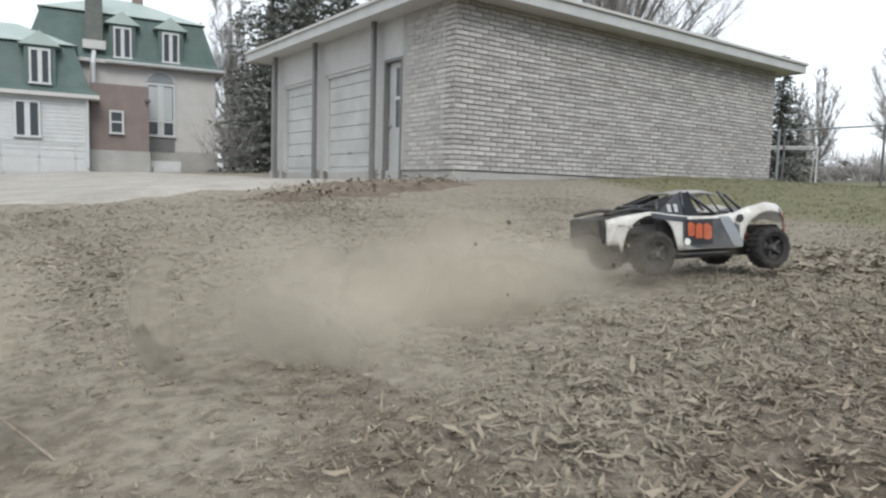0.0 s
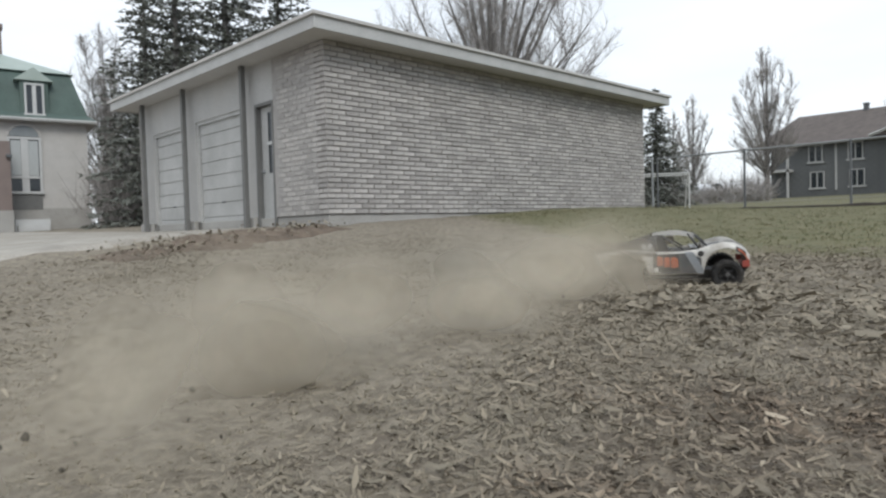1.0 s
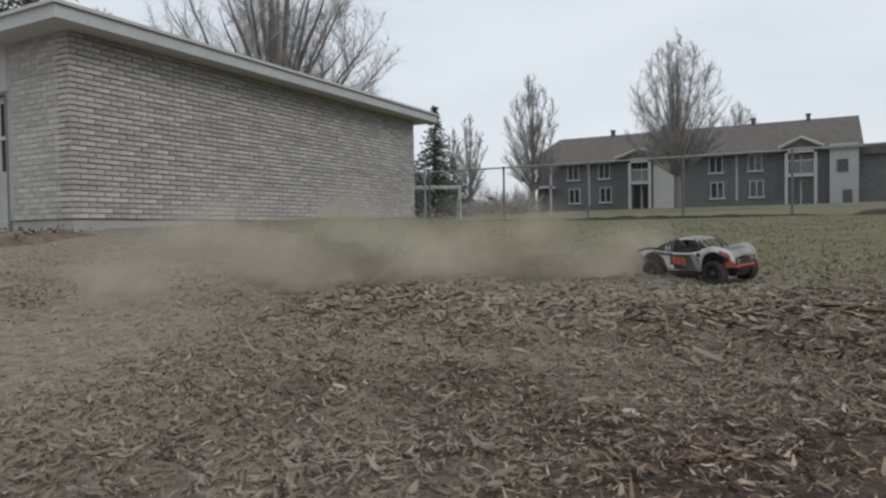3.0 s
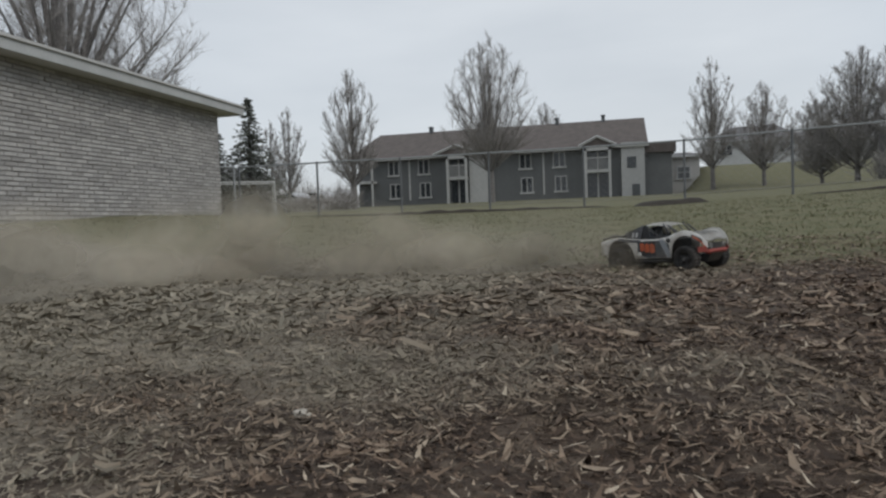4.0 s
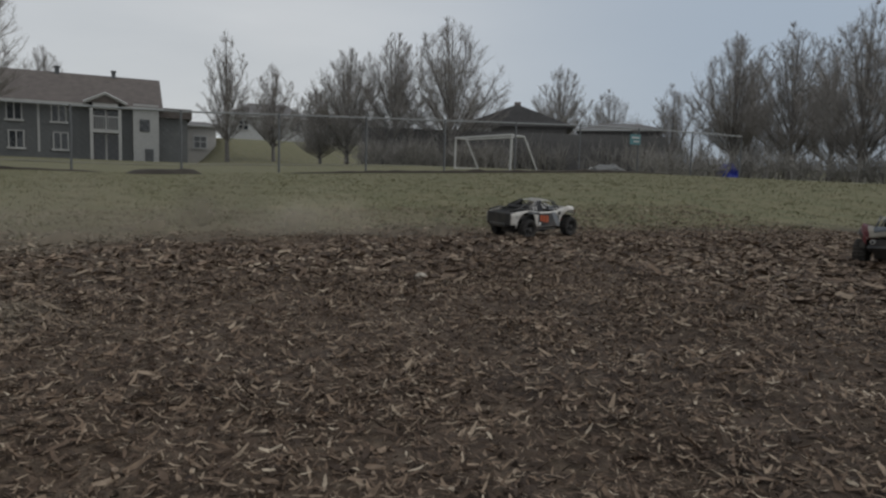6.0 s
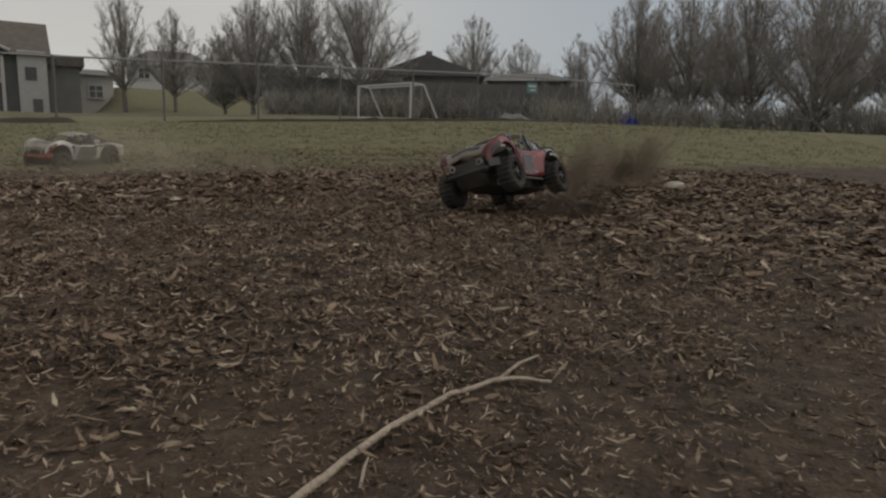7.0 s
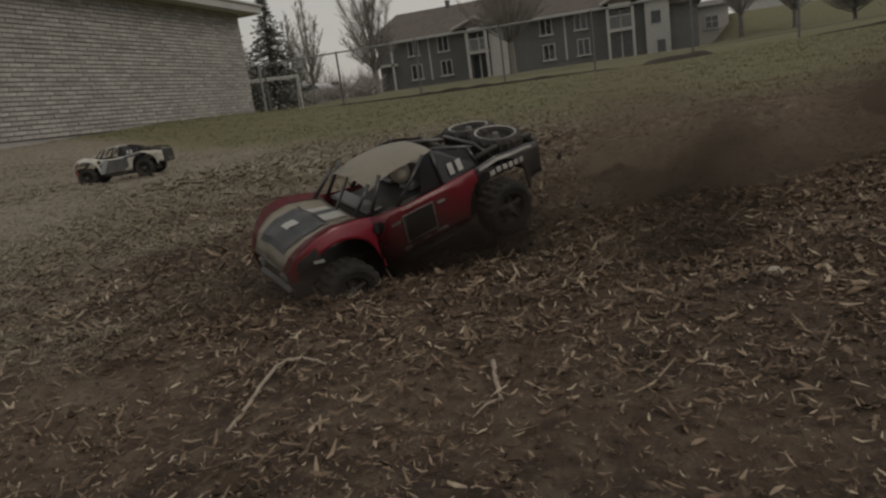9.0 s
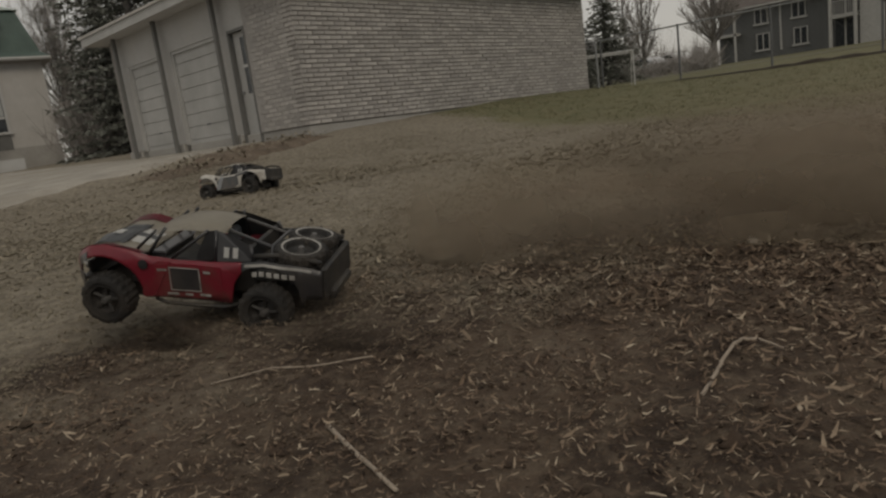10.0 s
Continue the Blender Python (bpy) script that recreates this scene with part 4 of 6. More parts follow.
# worn pale track behind the fence
track = bpy.data.meshes.new("track")
tv, tf = [], []
for i, y in enumerate(np.linspace(-40, 40, 60)):
    for x in (33.5, 36.5):
        tv.append((x + 0.4 * noise.noise((y * 0.2, x, 1)), float(y), ground_z(x, float(y)) + 0.02))
    if i:
        tf.append((2 * i - 2, 2 * i - 1, 2 * i + 1, 2 * i))
track.from_pydata(tv, [], tf)
track.materials.append(mat("worn_track", (0.17, 0.16, 0.115), 0.95, var=0.2, scale=0.6, fine=8))
tagged(new("road_track", track), "worn pale track across the grass", "road", kind="structure")

# ---- goals ----
M_GOAL = mat("white_tube", (0.5, 0.5, 0.49), 0.5, var=0.1, scale=6, fine=40)


def football_goal(at, w, h, d, label, name="football_goal"):
    g = thing(name, at, label, "goal")
    r = 0.02 * w ** 0.4
    for y in (-w / 2, w / 2):
        part("post", tube(bmesh.new(), [(0, y, 0), (0, y, h)], r, 8), M_GOAL, g)
        part("top_arm", tube(bmesh.new(), [(0, y, h), (d * 0.45, y, h - 0.04)], r * 0.8, 8), M_GOAL, g)
        part("stay", tube(bmesh.new(), [(d * 0.45, y, h - 0.04), (d, y, 0.03)], r * 0.8, 8), M_GOAL, g)
        part("ground_bar", tube(bmesh.new(), [(0, y, 0.03), (d, y, 0.03)], r * 0.7, 6), M_GOAL, g)
    part("crossbar", tube(bmesh.new(), [(0, -w / 2 - r, h), (0, w / 2 + r, h)], r, 8), M_GOAL, g)
    part("back_bar", tube(bmesh.new(), [(d * 0.45, -w / 2, h - 0.04), (d * 0.45, w / 2, h - 0.04)], r * 0.7, 6), M_GOAL, g)
    return g


football_goal(pose(22.38, -12.52, ground_z(22.38, -12.52) - 0.02, 2.4, 0, -94.9), 5.2, 1.24, 1.04, "low wide white tubular football goal on the grass")
football_goal(pose(21.8, 12.2, ground_z(21.8, 12.2), 0, 0, 35), 2.0, 1.25, 0.9, "low white tubular frame standing on the grass", "tube_frame")

# ---- parked cars, far off ----
M_TYRE_FAR = mat("far_tyre", (0.02, 0.02, 0.02), 0.9)


def parked_car(at, paint, label):
    car = thing("parked_car", at, label, "car", "cars parked by the flats")
    bm = bmesh.new()
    prism(bm, [(-2.1, 0.35), (2.1, 0.35), (2.15, 0.7), (1.3, 0.85), (0.6, 1.35), (-1.0, 1.4), (-1.8, 0.95), (-2.15, 0.85)], -0.85, 0.85)
    bmesh.ops.bevel(bm, geom=bm.edges[:], offset=0.06, segments=2, affect="EDGES")
    part("body", bm, paint, car)
    glassy = bmesh.new()
    prism(glassy, [(1.1, 0.9), (0.52, 1.3), (-0.92, 1.34), (-1.5, 0.95)], -0.87, 0.87)
    part("window", glassy, M_GLASS, car)
    for x in (-1.35, 1.35):
        for y in (-0.8, 0.8):
            part("wheel", lathe(bmesh.new(), [(0.0, -0.1), (0.2, -0.1), (0.32, -0.08), (0.32, 0.08), (0.2, 0.1), (0.0, 0.1)], 14), M_TYRE_FAR, car, at=pose(x, y, 0.32))


parked_car(pose(54.8, 24.4, ground_z(54.8, 24.4) + 0.02, 0, 0, 62), mat("white_car_paint", (0.6, 0.61, 0.62), 0.25, coat=0.5, var=0.03), "white car parked beyond the fence")
parked_car(pose(52.4, 25.6, ground_z(52.4, 25.6) + 0.02, 0, 0, 70), mat("silver_car_paint", (0.55, 0.56, 0.58), 0.3, metal=0.2, var=0.03), "silver car parked beyond the fence")

# ---- low houses far across the grass ----
def low_house(at, w, d, h, roof_h, wall, roof, label, windows=3):
    hs = thing("low_house", at, label, "house")
    part("wall", boxes((-w / 2, 0, -1.2, w / 2, d, h)), wall, hs)
    bm = bmesh.new()
    lo = [bm.verts.new(v) for v in ((-w / 2 - 0.4, -0.4, h), (w / 2 + 0.4, -0.4, h), (w / 2 + 0.4, d + 0.4, h), (-w / 2 - 0.4, d + 0.4, h))]
    hi = [bm.verts.new((-w / 4, d / 2, h + roof_h)), bm.verts.new((w / 4, d / 2, h + roof_h))]
    for f in ((lo[0], lo[1], hi[1], hi[0]), (lo[1], lo[2], hi[1]), (lo[2], lo[3], hi[0], hi[1]), (lo[3], lo[0], hi[0]), (lo[3], lo[2], lo[1], lo[0])):
        bm.faces.new(f)
    part("roof", bm, roof, hs)
    for k in range(windows):
        x = -w / 2 + (k + 0.6) * w / windows
        window_unit(hs, pose(x, -0.1, 1.0), 1.0, 1.0)
    part("eave", boxes((-w / 2 - 0.42, -0.42, h - 0.12, w / 2 + 0.42, -0.3, h - 0.004)), M_WHITE, hs)
    return hs


def face(bearing, dist, dz=0.0):
    """A pose at a compass bearing and distance from the middle of the field, turned to face it."""
    x, y = dist * math.sin(radians(bearing)), dist * math.cos(radians(bearing))
    return pose(x, y, ground_z(x, y) + dz, 0, 0, -bearing)


M_DARKROOF = mat("dark_shingle", (0.14, 0.135, 0.135), 0.9, var=0.25, scale=1, fine=12)
M_DARKWALL = mat("dark_board_wall", (0.125, 0.12, 0.118), 0.85, var=0.25, scale=0.8, fine=10)
low_house(face(100.9, 80, 0.4), 8.5, 8, 2.5, 1.9, M_WHITE, M_DARKROOF, "white low house with a dark roof far across the grass")
low_house(face(106.5, 84, 0.1), 11, 8, 2.5, 1.8, M_CREAM, M_DARKROOF, "pale low house with a dark roof far across the grass", 2)
# a bungalow whose gable end looks over the fence
bungalow = thing("bungalow", face(121.6, 52, 0.0), "dark boarded bungalow with a low gable behind the goal", "house")
part("wall", boxes((-3.7, 0, -0.5, 3.7, 9, 3.4)), M_DARKWALL, bungalow)
bm = bmesh.new()
prism(bm, [(-4.3, 3.3), (4.3, 3.3), (0.0, 4.9)], -0.4, 9.3)
part("roof", bm, M_DARKROOF, bungalow, "dark low-pitched gable roof")
part("chimney", boxes((-0.25, 3.0, 4.4, 0.25, 3.5, 5.5)), M_BROWN, bungalow)
part("porch_trim", boxes((-3.6, -0.06, 2.7, -1.9, -0.01, 3.2)), M_FLATTRIM, bungalow, "pale board under the eave")
low_house(face(129.9, 50, 0.2), 5.4, 6, 2.9, 0.7, M_DARKWALL, M_DARKROOF, "long dark shed with a low roof", 0)
low_house(face(95.6, 66, 0.4), 3.4, 4, 3.0, 0.5, M_CREAM, M_DARKROOF, "small pale outbuilding beside the flats", 1)
low_house(face(57, 60, 0.2), 9, 6, 2.6, 1.4, M_CREAM, M_DARKROOF, "pale low house far behind the spruce", 2)

# dark board fence between the gardens
board_fence = thing("board_fence", pose(0, 0, 0), "dark weathered board fence at the end of the gardens", "fence")
board = as_mesh(boxes((-0.01, -0.068, 0, 0.012, 0.068, 2.55), bevel=0.004), "board", M_DARKWALL)
for k in range(150):
    b = 108.9 + k * 0.165
    x, y = 46 * math.sin(radians(b)), 46 * math.cos(radians(b))
    share("board", board, board_fence, pose(x, y, ground_z(x, y) - 0.05 - 0.1 * ((k * 7) % 3) / 3, 0, 0, 90 - b))

tarp = thing("blue_tarp", pose(24.5, -27.6, ground_z(24.5, -27.6), 0, 0, 20), "crumpled bright blue tarpaulin over a low heap", "tarpaulin")
bm = bmesh.new()
bmesh.ops.create_icosphere(bm, subdivisions=3, radius=1.0)
for v in bm.verts:
    k = 1 + 0.35 * noise.noise(v.co * 2.3)
    v.co = Vector((v.co.x * 0.55 * k, v.co.y * 0.4 * k, max(-0.05, v.co.z) * 0.7 * k))
part("sheet", bm, mat("blue_tarpaulin", (0.03, 0.05, 0.42), 0.45, var=0.2, scale=3), tarp)
for x, y, s, lab in ((27.5, -22.5, 0.9, "grey covered heap lying on the grass"), (32.5, -26.0, 0.8, "pale covered heap beside the shed")):
    heap = thing("covered_heap", pose(x, y, ground_z(x, y)), lab, "heap")
    bm = bmesh.new()
    bmesh.ops.create_icosphere(bm, subdivisions=3, radius=1.0)
    for v in bm.verts:
        k = 1 + 0.3 * noise.noise(v.co * 2.0 + Vector((x, 0, 0)))
        v.co = Vector((v.co.x * 1.2 * k, v.co.y * 0.8 * k, max(-0.05, v.co.z) * 0.5 * k)) * s
    part("cover", bm, M_GREYPAINT if s > 0.85 else M_CREAM, heap)

# ---- trees ----
def crown_width(f, spread):
    """Half width of an egg-shaped crown at a height from its foot (0) to its top (1)."""
    if f < 0.4:
        return spread / 2 * (0.6 + 0.4 * math.sin(math.pi / 2 * max(0.0, f) / 0.4))
    return spread / 2 * max(0.04, 1 - ((f - 0.4) / 0.6) ** 2.1)


def bare_tree(at, height, spread, seed, label, stems=6, trunk=0.2, fork=0.18, up=0.35, group="bare trees"):
    """A trunk that divides into many rising limbs, each with side branches and a haze of fine twigs."""
    rng = random.Random(seed)
    height, spread = height * 0.93, spread
    t = thing("bare_tree", at, label, "tree", group)
    bm, tw = bmesh.new(), bmesh.new()
    low = height * fork
    tube(bm, [(0, 0, -0.4), (0.02, 0, 0.3), (0.0, 0.03, low), (0.03, 0, height * 0.55), (0, 0.02, height * 0.93)], [trunk * 0.95, trunk * 0.75, trunk * 0.62, trunk * 0.2, 0.01], 7)

    def inside(p):
        f = (p.z - low * 0.7) / (height - low * 0.7)
        return math.hypot(p.x, p.y) <= crown_width(f, spread) * 1.04 and f < 1.0

    limbs = stems * 4 + 10
    for k in range(limbs):
        a = 2.4 * k + rng.uniform(-0.4, 0.4)
        f = 0.16 + 0.82 * ((k + rng.random()) / limbs) ** 1.15
        r = crown_width(f, spread) * rng.uniform(0.6, 0.95)
        end = Vector((math.cos(a) * r, math.sin(a) * r, low * 0.7 + f * (height - low * 0.7)))
        z0 = max(low * 0.8, end.z * rng.uniform(0.25, 0.5) - r * 0.1)
        foot = Vector((0, 0, min(z0, height * 0.5)))
        bow = Vector((end.x * rng.uniform(0.35, 0.6), end.y * rng.uniform(0.35, 0.6), foot.z + (end.z - foot.z) * rng.uniform(0.35, 0.5)))
        pts = []
        for m in range(7):
            u = m / 6
            p = foot * (1 - u) ** 2 + bow * 2 * u * (1 - u) + end * u * u
            pts.append(p + Vector((rng.gauss(0, 0.03), rng.gauss(0, 0.03), 0)) * (u > 0))
        thick = trunk * rng.uniform(0.13, 0.24)
        tube(bm, pts, [max(0.009, thick * (1 - 0.92 * m / 6)) for m in range(7)], 4, False)
        for _ in range(14):
            u = rng.uniform(0.22, 1.0) * 5.99
            m = int(u)
            p = pts[m].lerp(pts[m + 1], u - m)
            along = (pts[m + 1] - pts[m]).normalized()
            d = (along * 0.7 + Vector((rng.gauss(0, 0.55), rng.gauss(0, 0.55), rng.uniform(-0.15, 0.6) + up * 0.7))).normalized()
            ln = spread * rng.uniform(0.1, 0.26)
            while ln > 0.15 and not inside(p + d * ln):
                ln *= 0.7
            q = p + d * ln * 0.5 + Vector((rng.gauss(0, 0.05), rng.gauss(0, 0.05), 0.03))
            e = p + d * ln + Vector((0, 0, 0.08))
            tube(tw, [p, q, e], [0.013, 0.009, 0.005], 3, False)
            for _ in range(36):
                v = rng.random()
                s0 = p.lerp(q, v * 2) if v < 0.5 else q.lerp(e, v * 2 - 1)
                d2 = (d * 0.7 + Vector((rng.gauss(0, 0.75), rng.gauss(0, 0.75), rng.uniform(-0.25, 0.65) + up * 0.6))).normalized()
                l2 = spread * rng.uniform(0.04, 0.115)
                if not inside(s0 + d2 * l2):
                    l2 *= 0.45
                side = d2.cross(Vector((rng.gauss(0, 1), rng.gauss(0, 1), rng.gauss(0, 1)))).normalized() * 0.007
                tw.faces.new([tw.verts.new(w) for w in (s0 - side, s0 + side, s0 + d2 * l2)])
    part("trunk", bm, M_BARK, t)
    part("crown", tw, M_TWIG, t)
    return t


def at_bearing(b, d, dz=0.0, turn=0):
    x, y = d * math.sin(radians(b)), d * math.cos(radians(b))
    return pose(x, y, ground_z(x, y) + dz, 0, 0, turn)


bare_tree(at_bearing(69.2, 50), 11.0, 5.0, 11, "tall bare tree with an egg-shaped crown", 6, 0.28)
bare_tree(at_bearing(80.6, 48), 12.6, 7.2, 12, "tall bare tree with many upright limbs before the flats", 8, 0.34, 0.22)
bare_tree(at_bearing(85.2, 75), 11.5, 6.5, 31, "bare tree showing over the roof of the flats", 6, 0.25)
bare_tree(at_bearing(64.0, 52), 8.5, 3.2, 13, "slender bare tree with thin upright stems", 3, 0.15)
bare_tree(at_bearing(62.6, 54), 7.6, 2.6, 14, "slender bare tree beside the spruce", 3, 0.13)
bare_tree(at_bearing(98.0, 55), 10.8, 4.6, 15, "bare tree on the slope beyond the fence", 5, 0.24)
bare_tree(at_bearing(101.6, 55), 8.3, 5.0, 16, "smaller bare tree on the slope beyond the fence", 5, 0.2)
wide_tree = bare_tree(at_bearing(116.2, 46), 10.7, 8.2, 17, "broad bare tree with spreading limbs", 7, 0.32, 0.16, 0.2)
bare_tree(at_bearing(111.5, 47), 9.7, 6.8, 18, "broad bare tree with dense fine twigs", 8, 0.26, 0.12, 0.3)
bare_tree(at_bearing(107.6, 48), 8.6, 6.5, 19, "dense bare tree at the edge of the gardens", 8, 0.22, 0.1, 0.35)
bare_tree(at_bearing(105.4, 50), 6.0, 5.0, 20, "low bare tree at the edge of the gardens", 7, 0.16, 0.1, 0.35)
bare_tree(at_bearing(125.0, 72), 11.2, 7.5, 21, "bare tree behind the dark bungalow", 7, 0.26, 0.2)
copy_thing(wide_tree, at_bearing(128.9, 74, -1.5, 70))["label"] = "broad bare tree behind the sheds"
bare_tree(at_bearing(138.5, 47), 9.8, 7.0, 22, "bare tree in the wood beyond the field", 7, 0.28, 0.2)
wood_tree = bare_tree(at_bearing(142.5, 44), 9.6, 6.5, 41, "leafless tree in the wood beyond the field", 7, 0.22, 0.1, 0.3, "trees of the wood")
for b, d, turn, dz in ((134.0, 50, 50, -2.6), (147.0, 40, 120, 0), (151.5, 37, 200, -0.4), (157.0, 40, 280, 0), (163.0, 42, 20, -0.3), (145.0, 52, 80, 0.4), (153.0, 50, 160, 0.6), (139.5, 56, 300, 0)):
    copy_thing(wood_tree, at_bearing(b, d, dz, turn))
bare_tree(at_bearing(48.0, 29), 14.0, 10.5, 24, "large bare tree rising behind the garage", 9, 0.8, 0.14, 0.25)
bare_tree(at_bearing(18.3, 38), 10.8, 6.4, 25, "bare tree beside the house", 6, 0.24)
bare_tree(at_bearing(22.5, 42), 11.5, 6.0, 26, "bare tree behind the pines", 6, 0.24)
bare_tree(at_bearing(35.5, 36), 11.5, 5.5, 27, "bare tree behind the garage roof", 6, 0.24)


def conifer(at, height, width, seed, label, tiers=26, group="conifers", droop=0.25, bare=0.06, boughs=15, power=0.85):
    """A tapered trunk with whorls of boughs, each a spray of many small needle clumps."""
    rng = random.Random(seed)
    t = thing("conifer", at, label, "tree", group)
    part("trunk", tube(bmesh.new(), [(0, 0, -0.3), (0, 0, height * 0.5), (0, 0, height * 0.98)], [height * 0.018 + 0.05, height * 0.012 + 0.02, 0.01], 7), M_BARK, t)
    verts, faces = [], []
    for k in range(tiers):
        f = bare + (1 - bare) * k / tiers
        z = f * height
        reach = width / 2 * (1 - f) ** power + 0.06
        for j in range(boughs if f < 0.7 else boughs * 2 // 3):
            a = rng.uniform(0, 2 * math.pi)
            ln = reach * rng.uniform(0.65, 1.12)
            n = max(3, int(ln / 0.16))
            for m in range(n):
                u = (m + 0.6) / n
                c = Vector((math.cos(a) * ln * u, math.sin(a) * ln * u, z - droop * ln * u * u + rng.gauss(0, 0.05)))
                for _ in range(4):
                    s = rng.uniform(0.08, 0.17) * (0.7 + width / 14)
                    d1 = Vector((math.cos(a) + rng.gauss(0, 0.6), math.sin(a) + rng.gauss(0, 0.6), rng.gauss(-0.15, 0.4))).normalized() * s * 1.5
                    d2 = Vector((rng.gauss(0, 1), rng.gauss(0, 1), rng.gauss(0, 0.6))).normalized() * s * 0.4
                    i = len(verts)
                    verts.extend((tuple(c - d2), tuple(c + d2), tuple(c + d1 + d2 * 0.2)))
                    faces.append((i, i + 1, i + 2))
    me = bpy.data.meshes.new("foliage")
    me.from_pydata(verts, [], faces)
    me.materials.append(M_NEEDLE)
    fo = new("foliage", me)
    fo.parent = t
    return t


conifer(at_bearing(61.1, 38), 6.2, 4.6, 51, "dark green spruce with a pointed top beyond the garage", 30, power=1.05)
conifer(at_bearing(58.6, 37), 4.4, 3.0, 52, "dark green spruce half hidden by the garage", 24)
for k, (b, d, h, w) in enumerate(((21.2, 28, 9.4, 4.6), (23.4, 27, 10.6, 5.6), (27.0, 28, 11.8, 6.4), (31.0, 29, 11.6, 5.6))):
    conifer(at_bearing(b, d), h, w, 60 + k, "tall dark pine standing behind the garage", 26, "pines behind the garage", 0.1, 0.02, 15, 0.55)


def brush(name, b0, b1, d, h, count, seed, label, m):
    """Low tangled growth along a stretch of the view, thin stems and twigs."""
    rng = random.Random(seed)
    bm = bmesh.new()
    for _ in range(count):
        b, dd = rng.uniform(b0, b1), d + rng.uniform(-2.5, 2.5)
        x, y = dd * math.sin(radians(b)), dd * math.cos(radians(b))
        p = Vector((x, y, ground_z(x, y) - 0.1))
        hh = h * rng.uniform(0.4, 1.0)
        for _ in range(4):
            e = p + Vector((rng.gauss(0, 0.5), rng.gauss(0, 0.5), hh * rng.uniform(0.6, 1)))
            mid = p.lerp(e, 0.5) + Vector((rng.gauss(0, 0.15), rng.gauss(0, 0.15), 0))
            tube(bm, [p, mid, e], [0.022, 0.016, 0.008], 3, False)
            for _ in range(3):
                tube(bm, [mid, mid + Vector((rng.gauss(0, 0.4), rng.gauss(0, 0.4), rng.uniform(0.2, 0.8) * hh * 0.5))], [0.012, 0.006], 3, False)
    ob = part(name, bm, m)
    return tagged(ob, label, "brush", kind="stuff")


M_BRUSH = mat("brown_brush", (0.26, 0.245, 0.225), 0.9, var=0.3, scale=1, fine=10, rand=0.3, random_by="island")
brush("garden_brush", 108.6, 121, 45, 2.4, 260, 71, "tangled leafless brush along the gardens", M_BRUSH)
brush("wood_brush", 131.5, 165, 38, 2.2, 420, 72, "tangled brown undergrowth of the wood", M_BRUSH)
brush("house_brush", 17.6, 21.5, 30, 3.5, 90, 73, "pale leafless brush beside the house", M_TWIG)
brush("fence_brush", 62, 69.5, 44, 1.8, 90, 74, "leafless brush beyond the fence", M_TWIG)

brush("far_wood", 53, 72, 98, 6.0, 300, 75, "hazy leafless wood far beyond the flats", M_TWIG)
brush("garden_hedge", 109, 133, 47.5, 2.9, 420, 76, "tangled dark hedge behind the board fence", M_BRUSH)
# ---- branches, twigs and stones on the field ----
def stick(name, points, r0, r1, label, forks=(), category="branch"):
    r0, r1 = r0 * 0.52, r1 * 0.52
    rng = random.Random(len(points) * 7 + int(100 * r0))
    st = thing(name, pose(0, 0, 0), label, category)
    pts = [Vector((x, y, surface_z(x, y) + r0 * 0.9 + h)) for x, y, h in points]
    fine = []
    for a, b in zip(pts, pts[1:]):
        fine += [a.lerp(b, k / 4) + Vector((rng.gauss(0, 0.15 * r0), rng.gauss(0, 0.15 * r0), rng.gauss(0, 0.15 * r0))) for k in range(4)]
    fine.append(pts[-1])
    n = len(fine)
    part("stem", tube(bmesh.new(), fine, [r0 + (r1 - r0) * k / (n - 1) for k in range(n)], 8), M_DRYWOOD, st, smooth=True)
    for a, b, r in forks:
        p = Vector((a[0], a[1], surface_z(*a[:2]) + a[2]))
        q = Vector((b[0], b[1], surface_z(*b[:2]) + b[2]))
        part("side_twig", tube(bmesh.new(), [p, p.lerp(q, 0.5) + Vector((0, 0, 0.006)), q], [r * 0.5, r * 0.4, r * 0.25], 6), M_DRYWOOD, st, smooth=True)
    return st


stick("branch", [(-0.15, -1.16, 0.0), (-0.08, -1.22, 0.002), (-0.015, -1.31, 0.003), (0.03, -1.41, 0.004), (0.065, -1.52, 0.005), (0.075, -1.61, 0.006), (0.045, -1.67, 0.006)], 0.012, 0.005, "long pale barkless branch lying curved on the soil", [((0.075, -1.6, 0.01), (0.11, -1.7, 0.015), 0.006), ((-0.06, -1.33, 0.006), (-0.015, -1.36, 0.012), 0.005)])
stick("twig", [(-0.07, -0.94, 0.0), (-0.035, -0.99, 0.003), (-0.02, -1.03, 0.008), (0.01, -1.06, 0.012)], 0.006, 0.003, "thin pale twig lying on the soil", category="twig")
stick("twig", [(0.03, 0.04, 0.0), (0.08, 0.043, 0.006), (0.13, 0.046, 0.01), (0.18, 0.046, 0.012), (0.205, 0.04, 0.012), (0.221, 0.025, 0.01), (0.226, 0.005, 0.007), (0.222, -0.015, 0.004)], 0.006, 0.004, "short curved pale twig on bare soil", category="twig")
stick("twig", [(0.22, -0.28, 0.008), (0.16, -0.295, 0.006), (0.12, -0.31, 0.0)], 0.007, 0.006, "stubby pale twig on the soil", [((0.12, -0.31, 0.005), (0.08, -0.28, 0.004), 0.004)], "twig")
stick("twig", [(-0.28, 0.53, 0.0), (-0.32, 0.42, 0.004), (-0.37, 0.27, 0.006)], 0.008, 0.006, "straight pale stick lying on the soil", category="twig")
stick("twig", [(0.46, 0.49, 0.0), (0.54, 0.49, 0.008)], 0.004, 0.003, "short pale stalk on the soil", category="twig")
